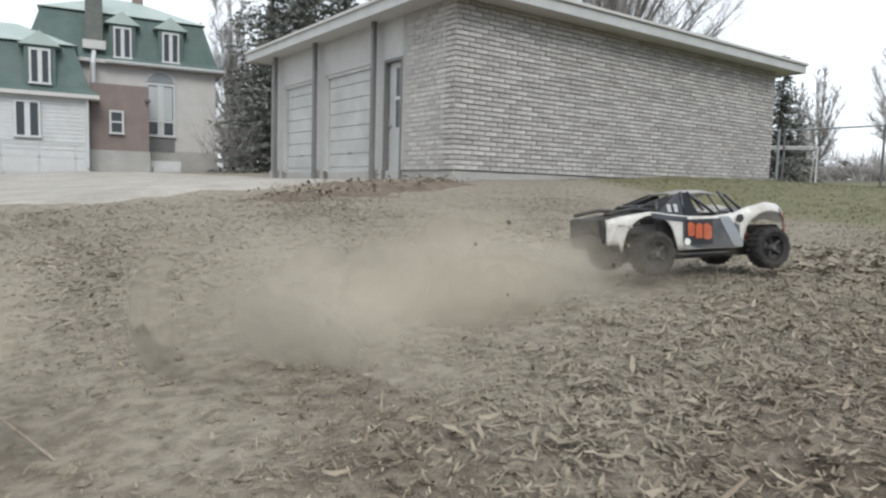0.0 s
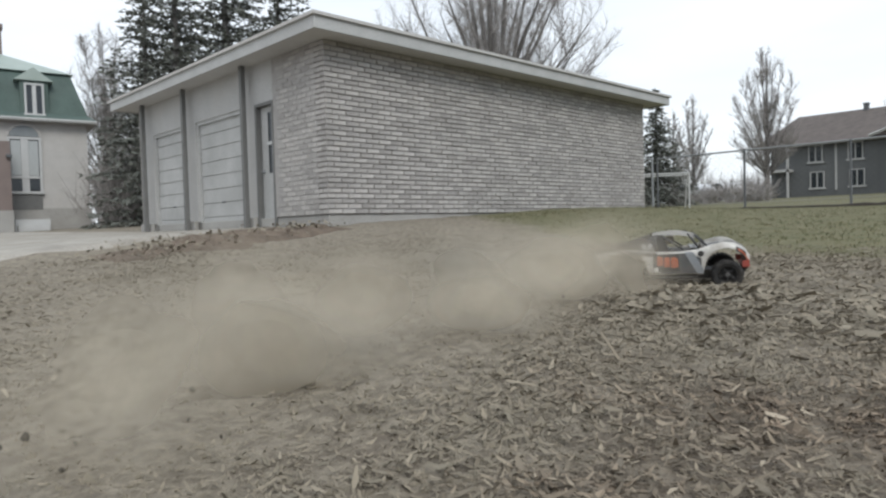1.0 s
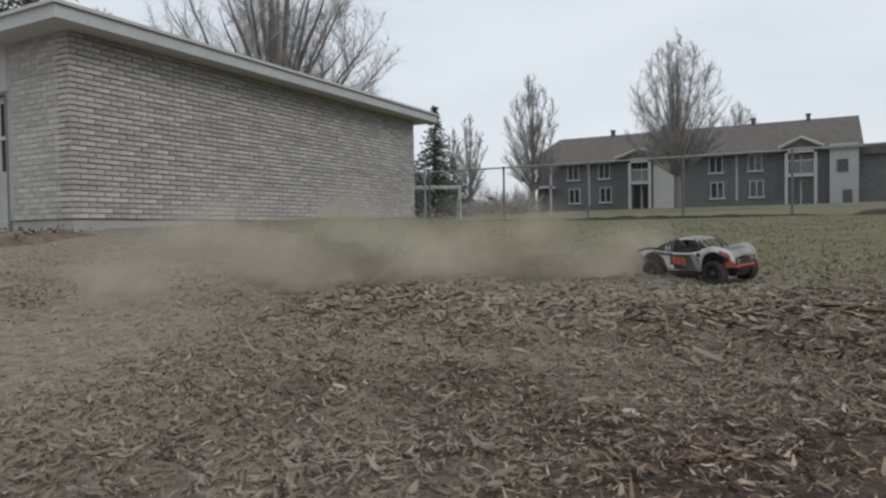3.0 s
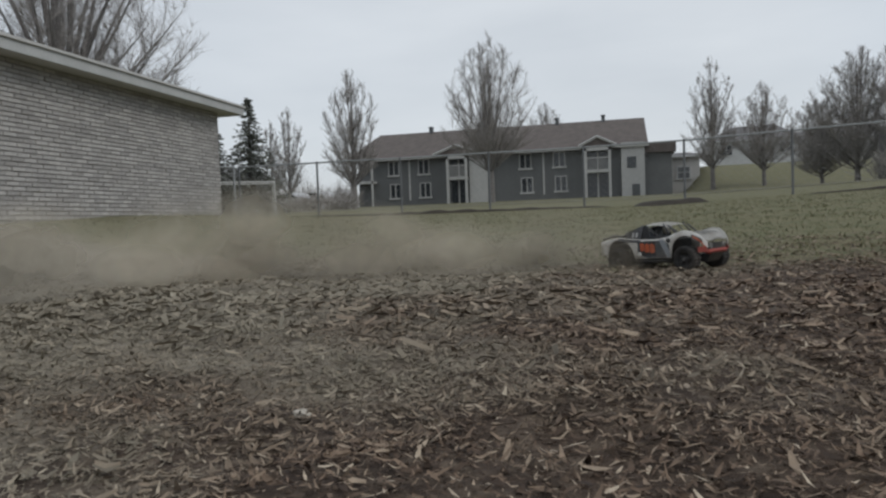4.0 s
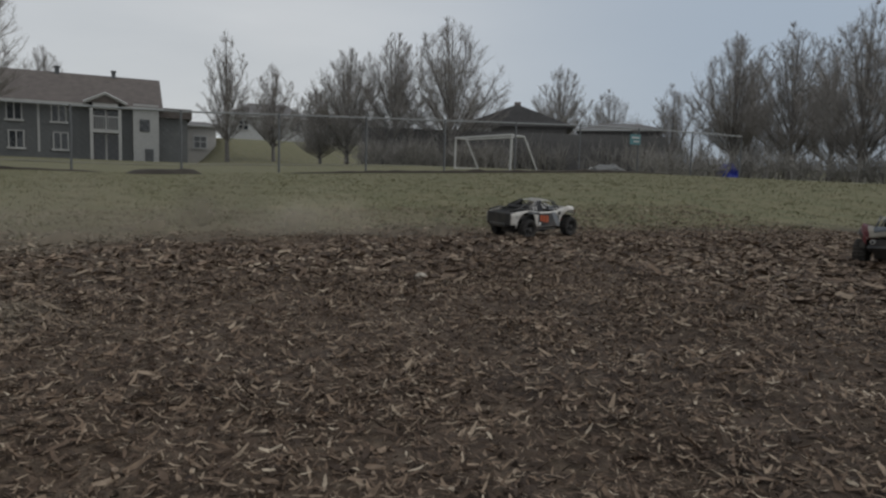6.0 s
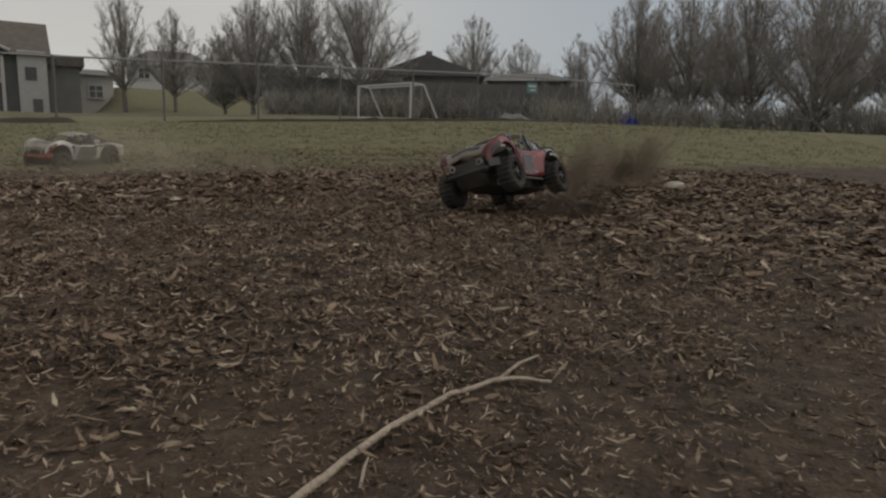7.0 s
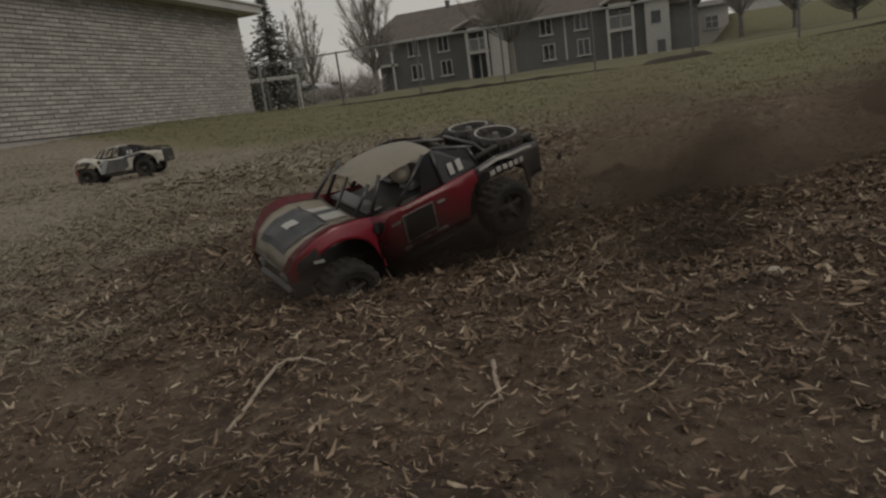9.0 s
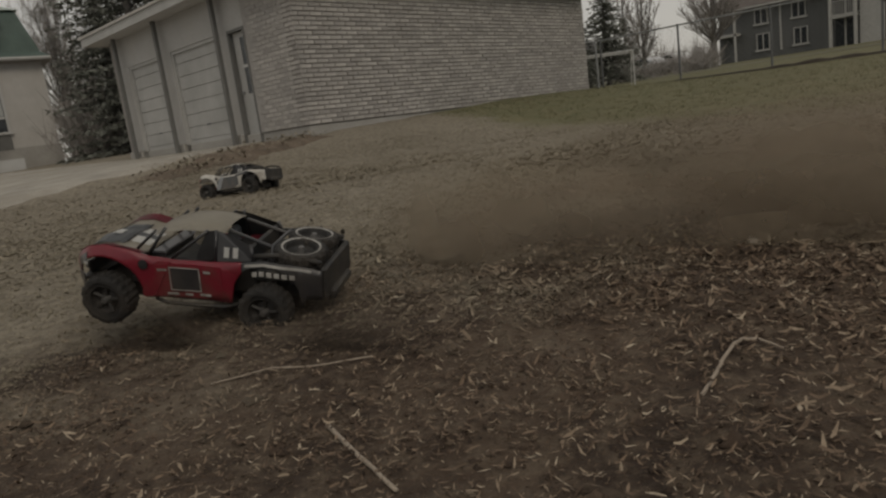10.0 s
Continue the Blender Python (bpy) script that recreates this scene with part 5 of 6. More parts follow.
stick("twig", [(-0.27, 0.93, 0.0), (-0.19, 0.83, 0.004), (-0.15, 0.73, 0.006), (-0.07, 0.65, 0.008)], 0.004, 0.003, "thin bent stalk lying in the litter", category="twig")
stick("twig", [(0.06, 1.88, 0.0), (0.01, 2.0, 0.03), (-0.05, 2.12, 0.05)], 0.005, 0.003, "thin dark twig sticking out of the dust", category="twig")


def stone(x, y, r, m, label):
    bm = bmesh.new()
    bmesh.ops.create_icosphere(bm, subdivisions=2, radius=r)
    for v in bm.verts:
        k = 1 + 0.35 * noise.noise(v.co / r * 1.3 + Vector((x, y, 0)))
        v.co = Vector((v.co.x * 1.3 * k, v.co.y * k, v.co.z * 0.6 * k))
    ob = part("stone", bm, m, at=pose(x, y, surface_z(x, y) + r * 0.3, 0, 0, 40 * x))
    tagged(ob, label, "stone")


M_STONE = mat("pale_stone", (0.42, 0.38, 0.32), 0.8, var=0.2, scale=20, fine=120, bump=0.3)
stone(2.13, -4.43, 0.06, M_STONE, "pale flat stone lying on the mulch")
for x, y, r in ((0.55, -0.7, 0.014), (0.9, 0.25, 0.016), (2.4, -1.6, 0.022), (1.7, 0.6, 0.015)):
    stone(x, y, r, M_STONE, "small pale stone among the husks")

# heap of old leaves against the garage
leaf_verts, leaf_faces = [], []
leaf_rng = random.Random(91)
for _ in range(1100):
    u = leaf_rng.random()
    x = 2.5 + 3.1 * u + leaf_rng.gauss(0, 0.15)
    y = 6.95 + 1.45 * u ** 1.2 + leaf_rng.gauss(0, 0.16)
    if x > 5.85 and y > 8.7:
        continue
    z = ground_z(x, y) + 0.03 + abs(leaf_rng.gauss(0, 0.035))
    s, a = leaf_rng.uniform(0.012, 0.03), leaf_rng.uniform(0, 6.28)
    d1 = Vector((math.cos(a), math.sin(a), leaf_rng.gauss(0, 0.4))) * s
    d2 = Vector((-math.sin(a), math.cos(a), leaf_rng.gauss(0, 0.4))) * s * 0.6
    c, i = Vector((x, y, z)), len(leaf_verts)
    leaf_verts.extend(tuple(c + v) for v in (-d1, -d2, d1, d2))
    leaf_faces.append((i, i + 1, i + 2, i + 3))
leaf_me = bpy.data.meshes.new("leaf_heap")
leaf_me.from_pydata(leaf_verts, [], leaf_faces)
leaf_me.materials.append(M_HUSK)
tagged(new("leaf_heap", leaf_me), "ragged drift of brown leaves on the earth ridge", "leaves", kind="stuff")



def earth_ridge(points, width, height, label):
    """A low crumbling ridge of earth along a bent line."""
    verts, faces = [], []
    line = []
    for (x0, y0), (x1, y1) in zip(points, points[1:]):
        line += [(x0 + (x1 - x0) * k / 12, y0 + (y1 - y0) * k / 12) for k in range(12)]
    n = len(line)
    for i, (x, y) in enumerate(line):
        j = min(i + 1, n - 1)
        d = Vector((line[j][0] - line[j - 1][0], line[j][1] - line[j - 1][1], 0)).normalized()
        taper = math.sin(math.pi * (i + 0.3) / n) ** 0.5
        for k in range(9):
            u = (k - 4) / 4
            px, py = x - d.y * u * width, y + d.x * u * width
            h = max(0.0, 1 - u * u) * height * taper * (0.45 + 1.1 * abs(noise.noise((px * 2.3, py * 2.3, 4)))) + 0.03 * noise.noise((px * 8, py * 8, 1)) * (1 - u * u)
            verts.append((px, py, ground_z(px, py) - 0.015 + h))
    for i in range(n - 1):
        for k in range(8):
            faces.append((i * 9 + k, i * 9 + k + 1, (i + 1) * 9 + k + 1, (i + 1) * 9 + k))
    me = bpy.data.meshes.new("earth_ridge")
    me.from_pydata(verts, [], faces)
    me.materials.append(mat("crumbled_earth", (0.15, 0.115, 0.085), 0.95, var=0.4, scale=5, fine=40, bump=0.8, stain=(0.07, 0.05, 0.037), stain_scale=4, stain_amount=0.7))
    return tagged(new("earth_ridge", me), label, "earth")


earth_ridge([(2.3, 6.9), (3.4, 7.25), (4.5, 7.75), (5.7, 8.45)], 0.42, 0.13, "low crumbling ridge of brown earth beside the drive")
# ---- the two model trucks ----
M_TYRE = mat("tyre_rubber", (0.022, 0.021, 0.02), 0.85, var=0.3, scale=30, fine=200, bump=0.4, stain=(0.08, 0.065, 0.05), stain_scale=9, stain_amount=0.45)
M_RIM = mat("dark_rim", (0.022, 0.021, 0.02), 0.6, var=0.2, scale=30, fine=150, stain=(0.06, 0.05, 0.04), stain_scale=8, stain_amount=0.4)
M_HUB = mat("hub_metal", (0.15, 0.145, 0.14), 0.5, metal=0.6, var=0.2)
M_CHASSIS = mat("black_plastic", (0.02, 0.02, 0.021), 0.6, var=0.3, scale=20, fine=150, stain=(0.1, 0.085, 0.065), stain_scale=7, stain_amount=0.6)
M_SHELLWHITE = mat("white_shell", (0.54, 0.525, 0.49), 0.45, var=0.16, scale=14, fine=90, coat=0.2, stain=(0.26, 0.22, 0.175), stain_scale=9, stain_amount=0.9)
M_SHELLRED = mat("red_shell", (0.18, 0.009, 0.022), 0.38, var=0.15, scale=12, fine=90, coat=0.3, stain=(0.09, 0.05, 0.038), stain_scale=6, stain_amount=0.9)
M_SHELLBLACK = mat("black_shell", (0.025, 0.025, 0.028), 0.35, var=0.15, scale=12, fine=90, coat=0.3, stain=(0.1, 0.085, 0.07), stain_scale=6, stain_amount=0.5)
M_SHELLGREY = mat("grey_shell", (0.1, 0.11, 0.12), 0.4, var=0.1, scale=12, fine=90, coat=0.3, stain=(0.2, 0.17, 0.14), stain_scale=6, stain_amount=0.4)
M_ORANGE = mat("orange_decal", (0.42, 0.09, 0.035), 0.45, var=0.2, scale=30, fine=120, stain=(0.3, 0.2, 0.14), stain_scale=9, stain_amount=0.5)
M_BUMPERRED = mat("red_bumper", (0.27, 0.055, 0.04), 0.45, var=0.15, scale=20, fine=90)
M_DECALWHITE = mat("white_decal", (0.72, 0.72, 0.7), 0.4, var=0.06)
M_PALEROOF = mat("pale_roof_shell", (0.42, 0.385, 0.32), 0.4, var=0.08, scale=10, fine=80, coat=0.2, stain=(0.3, 0.26, 0.21), stain_scale=5, stain_amount=0.5)
M_WORNWHITE = mat("worn_white_print", (0.34, 0.33, 0.31), 0.6, var=0.3, scale=20, fine=90, stain=(0.1, 0.09, 0.075), stain_scale=9, stain_amount=0.8)
M_DOORDARK = mat("charcoal_shell", (0.065, 0.07, 0.076), 0.45, var=0.15, scale=12, fine=90, coat=0.2, stain=(0.16, 0.135, 0.11), stain_scale=6, stain_amount=0.6)
M_BANDGREY = mat("pale_band", (0.26, 0.28, 0.3), 0.45, var=0.12, scale=12, fine=90, stain=(0.2, 0.17, 0.14), stain_scale=6, stain_amount=0.5)

TOP_X = (-0.345, -0.3, -0.2, -0.13, -0.05, 0.04, 0.115, 0.165, 0.225, 0.27, 0.31, 0.335)
TOP_Z = (0.176, 0.186, 0.198, 0.188, 0.18, 0.178, 0.186, 0.204, 0.217, 0.21, 0.186, 0.15)


def shell_top(x):
    return lerp_at(x, TOP_X, TOP_Z)


def shell_low(x):
    z = 0.1 if x < -0.3 else 0.118 if x > 0.32 else 0.074
    for cx, r in ((-0.2, 0.092), (0.235, 0.094)):
        if abs(x - cx) < r:
            z = max(z, 0.093 + math.sqrt(r * r - (x - cx) ** 2))
    return min(z, shell_top(x) - 0.012)


def shell_y(x, z):
    w = 0.112 + 0.034 * math.exp(-((x - 0.235) / 0.1) ** 2) + 0.026 * math.exp(-((x + 0.2) / 0.11) ** 2)
    w -= 1.6 * max(0.0, z - 0.165) ** 1.5
    if x > 0.27:
        w -= 1.1 * (x - 0.27) ** 1.3
    return w


def side_shell(side, x0=-0.345, x1=0.335, n=72, low=None, high=None, out=0.0, thick=0.006):
    """A stretch of the body's side between two heights, following its curve."""
    bm = bmesh.new()
    cols = []
    for i in range(n + 1):
        x = x0 + (x1 - x0) * i / n
        a, b = (low(x) if low else shell_low(x)), (high(x) if high else shell_top(x))
        col = []
        for k in range(6):
            z = a + (b - a) * k / 5
            y = shell_y(x, z) + out
            col.append((bm.verts.new((x, side * y, z)), bm.verts.new((x, side * (y - thick), z))))
        cols.append(col)
    for c, d in zip(cols, cols[1:]):
        for k in range(5):
            bm.faces.new((c[k][0], d[k][0], d[k + 1][0], c[k + 1][0]))
            bm.faces.new((c[k][1], c[k + 1][1], d[k + 1][1], d[k][1]))
        bm.faces.new((c[0][0], c[0][1], d[0][1], d[0][0]))
        bm.faces.new((c[5][0], d[5][0], d[5][1], c[5][1]))
    for c in (cols[0], cols[-1]):
        for k in range(5):
            bm.faces.new((c[k][0], c[k + 1][0], c[k + 1][1], c[k][1]))
    bmesh.ops.recalc_face_normals(bm, faces=bm.faces[:])
    return bm


def hood_shell(x0=0.14, x1=0.335, n=20, m=12, lift=0.0, y0=-1.0, y1=1.0):
    bm = bmesh.new()
    rows = []
    for i in range(n + 1):
        x = x0 + (x1 - x0) * i / n
        w = shell_y(x, shell_top(x))
        row = []
        for k in range(m + 1):
            u = y0 + (y1 - y0) * k / m
            z = shell_top(x) - 0.022 * (1 - u * u) * smooth(0.34, 0.24, x) + 0.01 * math.exp(-(u / 0.35) ** 2) + lift
            row.append(bm.verts.new((x, u * w, z)))
        rows.append(row)
    for a, b in zip(rows, rows[1:]):
        for k in range(m):
            bm.faces.new((a[k], b[k], b[k + 1], a[k + 1]))
    bmesh.ops.solidify(bm, geom=bm.faces[:], thickness=0.004)
    return bm


def roof_shell():
    bm = bmesh.new()
    rows = []
    for i in range(9):
        u = i / 8
        x = 0.108 - 0.186 * u
        row = []
        for k in range(9):
            v = k / 4 - 1
            z = 0.272 - 0.014 * abs(v) ** 3 - 0.024 * (1 - u) ** 3 - 0.016 * u ** 3
            row.append(bm.verts.new((x, v * (0.086 - 0.004 * u), z)))
        rows.append(row)
    for a, b in zip(rows, rows[1:]):
        for k in range(8):
            bm.faces.new((a[k], a[k + 1], b[k + 1], b[k]))
    bmesh.ops.solidify(bm, geom=bm.faces[:], thickness=0.007)
    bmesh.ops.recalc_face_normals(bm, faces=bm.faces[:])
    return bm


def quad_panel(points, thick=0.003):
    bm = bmesh.new()
    bm.faces.new([bm.verts.new(p) for p in points])
    bmesh.ops.solidify(bm, geom=bm.faces[:], thickness=thick)
    return bm


def tyre_mesh():
    """One tyre with blocky tread, its grooves cut into the turned profile."""
    bm = bmesh.new()
    R, w, n = 0.069, 0.031, 44
    rings = []
    for k in range(n):
        a = 2 * math.pi * k / n
        r = R if k % 2 else R - 0.0045
        q = R if (k // 2) % 2 else R - 0.004
        prof = [(0.04, -w * 0.8), (0.053, -w), (q - 0.006, -w * 0.96), (r, -w * 0.72), (r - 0.001, -0.006), (R - 0.006, 0.0), (r - 0.001, 0.006), (r, w * 0.72), (q - 0.006, w * 0.96), (0.053, w), (0.04, w * 0.8)]
        rings.append([bm.verts.new((rr * math.cos(a), h, rr * math.sin(a))) for rr, h in prof])
    m = len(rings[0])
    for k in range(n):
        c, d = rings[k], rings[(k + 1) % n]
        for i in range(m - 1):
            bm.faces.new((c[i], c[i + 1], d[i + 1], d[i]))
        bm.faces.new((c[m - 1], c[0], d[0], d[m - 1]))
    bmesh.ops.recalc_face_normals(bm, faces=bm.faces[:])
    return bm


def rim_mesh():
    bm = bmesh.new()
    lathe(bm, [(0.0, 0.012), (0.017, 0.012), (0.026, 0.006), (0.036, 0.015), (0.04, 0.027), (0.042, 0.027), (0.042, -0.027), (0.0, -0.027)], 24)
    return bm


TYRE_DATA = as_mesh(tyre_mesh(), "tyre", M_TYRE)
RIM_DATA = as_mesh(rim_mesh(), "rim", M_RIM)
hub_bm = lathe(bmesh.new(), [(0.0, 0.03), (0.007, 0.03), (0.01, 0.022), (0.014, 0.012), (0.0, 0.012)], 10)
HUB_DATA = as_mesh(hub_bm, "hub", M_HUB)


RING_DATA = as_mesh(lathe(bmesh.new(), [(0.046, 0.0295), (0.051, 0.0308), (0.051, 0.0318), (0.046, 0.0305)], 28), "sidewall_ring", M_WORNWHITE)


def add_wheel(truck, x, y, z=0.069, spare=False, steer=0):
    side = 1 if y > 0 else -1
    if spare:
        wheel = share("spare_wheel", RIM_DATA, truck, pose(x, y, z, 90 - 4 * side, -6, 0))
    else:
        wheel = share("wheel", RIM_DATA, truck, pose(x, y, z, 0, 0, steer if side > 0 else 180 + steer))
    share("tyre", TYRE_DATA, wheel, Matrix())
    if spare:
        share("sidewall_ring", RING_DATA, wheel, Matrix())
    share("hub", HUB_DATA, wheel, Matrix())
    return wheel


def desert_truck(name, label, c):
    t = thing(name, pose(0, 0, 0), label, "model truck", "radio-controlled trucks")
    for s in (1, -1):
        if c["rear"] is c["side"]:
            part("side_shell", side_shell(s), c["side"], t, smooth=True)
        else:
            part("side_shell", side_shell(s, -0.14, 0.335, 52), c["side"], t, smooth=True)
            part("rear_shell", side_shell(s, -0.345, -0.1405, 24), c["rear"], t, "black rear side panel", smooth=True)
        part("door_panel", side_shell(s, -0.08, 0.13, 20, lambda x: 0.078 + 0.02 * smooth(-0.02, -0.08, x), lambda x: 0.17 - 0.5 * max(0.0, x - 0.08), 0.0015, 0.003), c["door"], t, c["door_label"])
        if s in c["decal_sides"]:
            part("door_decal", side_shell(s, *c["decal_x"], 10, lambda x: c["decal_z"][0], lambda x: c["decal_z"][1], 0.0032, 0.002), c["decal"], t, c["decal_label"])
        if c["blocks"] and s in c["decal_sides"]:
            for x0, x1, z0, z1, lean in ((-0.062, -0.036, 0.116, 0.164, 0.2), (-0.031, -0.006, 0.11, 0.156, -0.1), (-0.001, 0.03, 0.104, 0.16, 0.25)):
                part("decal_bar", side_shell(s, x0, x1, 6, lambda v: z0 + lean * abs(v - (x0 + x1) / 2), lambda v: z1 - 0.5 * abs(v - (x0 + x1) / 2) - lean * (v - x0), 0.0045, 0.002), M_ORANGE, t, "orange block of the door decal")
            part("disc", lathe(bmesh.new(), [(0.0, 0.0), (0.011, 0.0), (0.011, 0.002), (0.0, 0.003)], 14, "y", (-0.066, s * 0.1215 - (0.0 if s > 0 else 0.003), 0.1)), M_DECALWHITE, t)
        if c["mark"]:
            for x0, x1, z0, z1 in ((-0.019, 0.064, 0.159, 0.1615), (-0.019, 0.064, 0.0965, 0.099), (-0.0195, -0.017, 0.0965, 0.1615), (0.062, 0.0645, 0.0965, 0.1615)):
                part("panel_rim", side_shell(s, x0, x1, 4, lambda v: z0, lambda v: z1, 0.0045, 0.0015), M_WORNWHITE, t)
        part("stripe", side_shell(s, *c["stripe_x"], 14, lambda x: shell_top(x) - c["stripe_h"], lambda x: shell_top(x) - 0.004, 0.0018, 0.002), c["stripe"], t)
        part("diagonal_band", side_shell(s, 0.06, 0.138, 10, lambda x: max(0.078, 0.172 - 1.9 * (x - 0.06)), lambda x: min(0.176, 0.172 - 1.9 * (x - 0.098)), 0.0036, 0.0015), c["band"], t)
        part("roundel", lathe(bmesh.new(), [(0.0, 0.0), (0.013, 0.0), (0.013, 0.003), (0.0, 0.004)], 16, "y", (0.128, s * 0.126 - (0.0 if s > 0 else 0.004), 0.168)), M_SHELLBLACK, t)
        for x, z, w in c["small_bars"]:
            part("sponsor_bar", side_shell(s, x, x + w, 3, lambda v: z, lambda v: z + 0.006, 0.0042, 0.0015), M_WORNWHITE, t)
        if c["fender"]:
            part("fender_decal", side_shell(s, 0.282, 0.33, 8, lambda x: shell_low(x) + 0.003, lambda x: max(shell_low(x) + 0.012, shell_top(x) - 0.04), 0.0022, 0.002), c["fender"], t, "orange patch on the front wing")
        if c["mark"]:
            for k in range(6):
                x = -0.28 + 0.019 * k
                part("mark_bar", side_shell(s, x, x + 0.013, 2, lambda v: shell_top(v) - 0.034, lambda v: shell_top(v) - 0.022, 0.0035, 0.0015), M_WORNWHITE, t)
        # rear quarter net with pale number bars
        part("quarter_panel", quad_panel([(-0.155, s * 0.092, 0.226), (-0.08, s * 0.082, 0.252), (-0.062, s * 0.083, 0.256), (-0.062, s * 0.106, 0.18), (-0.16, s * 0.108, 0.188)]), M_SHELLBLACK, t, "black rear quarter net")
        for k in range(2):
            part("number_bar", quad_panel([(-0.1 - 0.024 * k, s * 0.1085, 0.194), (-0.086 - 0.024 * k, s * 0.1085, 0.194), (-0.086 - 0.024 * k, s * 0.0995, 0.219), (-0.1 - 0.024 * k, s * 0.0995, 0.219)], 0.002), M_DECALWHITE, t)
        # cage and pillars
        for pts in (((0.158, 0.092, 0.198), (0.104, 0.084, 0.248)), ((-0.062, 0.105, 0.178), (-0.062, 0.084, 0.258)), ((-0.155, 0.094, 0.228), (-0.165, 0.106, 0.186)), ((0.125, 0.1, 0.186), (0.075, 0.087, 0.258)), ((0.06, 0.102, 0.18), (-0.04, 0.085, 0.256))):
            part("pillar", tube(bmesh.new(), [(x, s * y, z) for x, y, z in pts], 0.0045, 6), c["pillar"], t, smooth=True)
        part("side_net", quad_panel([(-0.06, s * 0.101, 0.182), (-0.005, s * 0.1, 0.182), (-0.035, s * 0.084, 0.254), (-0.058, s * 0.083, 0.256)], 0.002), M_SHELLBLACK, t)
        part("bed_rail", tube(bmesh.new(), [(-0.165, s * 0.1, 0.2), (-0.25, s * 0.1, 0.207), (-0.34, s * 0.098, 0.192)], 0.0065, 6), M_CHASSIS, t, smooth=True)
        part("headlight", side_shell(s, 0.275, 0.318, 6, lambda x: shell_top(x) - 0.034, lambda x: shell_top(x) - 0.012, 0.002, 0.004), M_SHELLBLACK, t)
        part("lamp_ring", lathe(bmesh.new(), [(0.008, 0.0), (0.0125, 0.0), (0.0125, 0.005), (0.008, 0.006)], 16, "x", (0.33, s * 0.058, 0.128)), M_WORNWHITE, t)
        part("mud_guard", side_shell(s, 0.3, 0.333, 4, lambda x: 0.1, lambda x: 0.128, 0.003, 0.006), c["bumper"], t)
        part("shock", tube(bmesh.new(), [(-0.18, s * 0.075, 0.09), (-0.215, s * 0.07, 0.165)], 0.011, 8), M_HUB, t)
        part("nerf_bar", tube(bmesh.new(), [(0.12, s * 0.1, 0.062), (0.08, s * 0.118, 0.06), (-0.08, s * 0.118, 0.06), (-0.12, s * 0.1, 0.066)], 0.0055, 6), M_CHASSIS, t, smooth=True)
        part("front_arm", tube(bmesh.new(), [(0.22, s * 0.03, 0.075), (0.235, s * 0.11, 0.078)], 0.009, 6), M_CHASSIS, t)
    part("hood", hood_shell(), c["hood"], t, c["hood_label"], smooth=True)
    for x0, x1, a, b, m, lift in c["hood_panels"]:
        part("hood_panel", hood_shell(x0, x1, 10, 6, lift, a, b), m, t)
    part("roof", roof_shell(), c["roof"], t, c["roof_label"], smooth=True)
    part("grille", boxes((0.318, -0.07, 0.108, 0.33, 0.07, 0.142), bevel=0.004), M_SHELLBLACK, t)
    part("front_bumper", boxes((0.305, -0.085, 0.088, 0.338, 0.085, 0.111), bevel=0.009), c["bumper"], t, c["bumper_label"])
    skid = bmesh.new()
    prism(skid, [(0.335, 0.09), (0.3, 0.045), (-0.26, 0.04), (-0.26, 0.075), (0.3, 0.087)], -0.055, 0.055)
    part("chassis", skid, M_CHASSIS, t)
    part("interior", boxes((-0.16, -0.09, 0.09, 0.125, 0.09, 0.176), bevel=0.008), M_CHASSIS, t)
    for s in (1, -1):
        part("seat", boxes((-0.06, s * 0.04 - 0.025, 0.178, -0.04, s * 0.04 + 0.025, 0.225), (-0.04, s * 0.04 - 0.025, 0.178, 0.0, s * 0.04 + 0.025, 0.19), bevel=0.006), M_SHELLGREY, t)
    part("dashboard", boxes((0.085, -0.085, 0.176, 0.125, 0.085, 0.19), bevel=0.003), M_SHELLBLACK, t)
    part("windscreen_bar", tube(bmesh.new(), [(0.155, 0.0, 0.19), (0.106, 0.0, 0.249)], 0.003, 6), c["pillar"], t)
    helmet = bmesh.new()
    bmesh.ops.create_icosphere(helmet, subdivisions=2, radius=0.022, matrix=Matrix.Translation((0.0, 0.042, 0.222)) @ Matrix.Diagonal((1.1, 0.9, 1.1, 1)))
    part("helmet", helmet, M_PALEROOF, t, "plain pale helmet on the seat", smooth=True)
    if c["cover"]:
        part("bed_cover", quad_panel([(-0.165, 0.098, 0.196), (-0.165, -0.098, 0.196), (-0.335, -0.096, 0.18), (-0.335, 0.096, 0.18)]), M_CHASSIS, t, "dusty black cover over the bed")
    part("cab_back", boxes((-0.158, -0.09, 0.178, -0.146, 0.09, 0.222), bevel=0.004), M_CHASSIS, t, "black panel behind the cab")
    part("bed", boxes((-0.335, -0.095, 0.13, -0.16, 0.095, 0.158), bevel=0.004), M_CHASSIS, t)
    part("tailgate", boxes((-0.354, -0.108, 0.098, -0.338, 0.108, 0.182), bevel=0.005), M_CHASSIS, t, "black tail panel")
    part("rear_bumper", boxes((-0.365, -0.075, 0.085, -0.345, 0.075, 0.112), bevel=0.006), M_CHASSIS, t)
    part("rear_axle", tube(bmesh.new(), [(-0.2, -0.1, 0.069), (-0.2, 0.1, 0.069)], 0.018, 10), M_CHASSIS, t, smooth=True)
    part("bed_bar", tube(bmesh.new(), [(-0.21, -0.1, 0.19), (-0.2, -0.06, 0.215), (-0.2, 0.06, 0.215), (-0.21, 0.1, 0.19)], 0.005, 6), c["cage"], t, smooth=True)
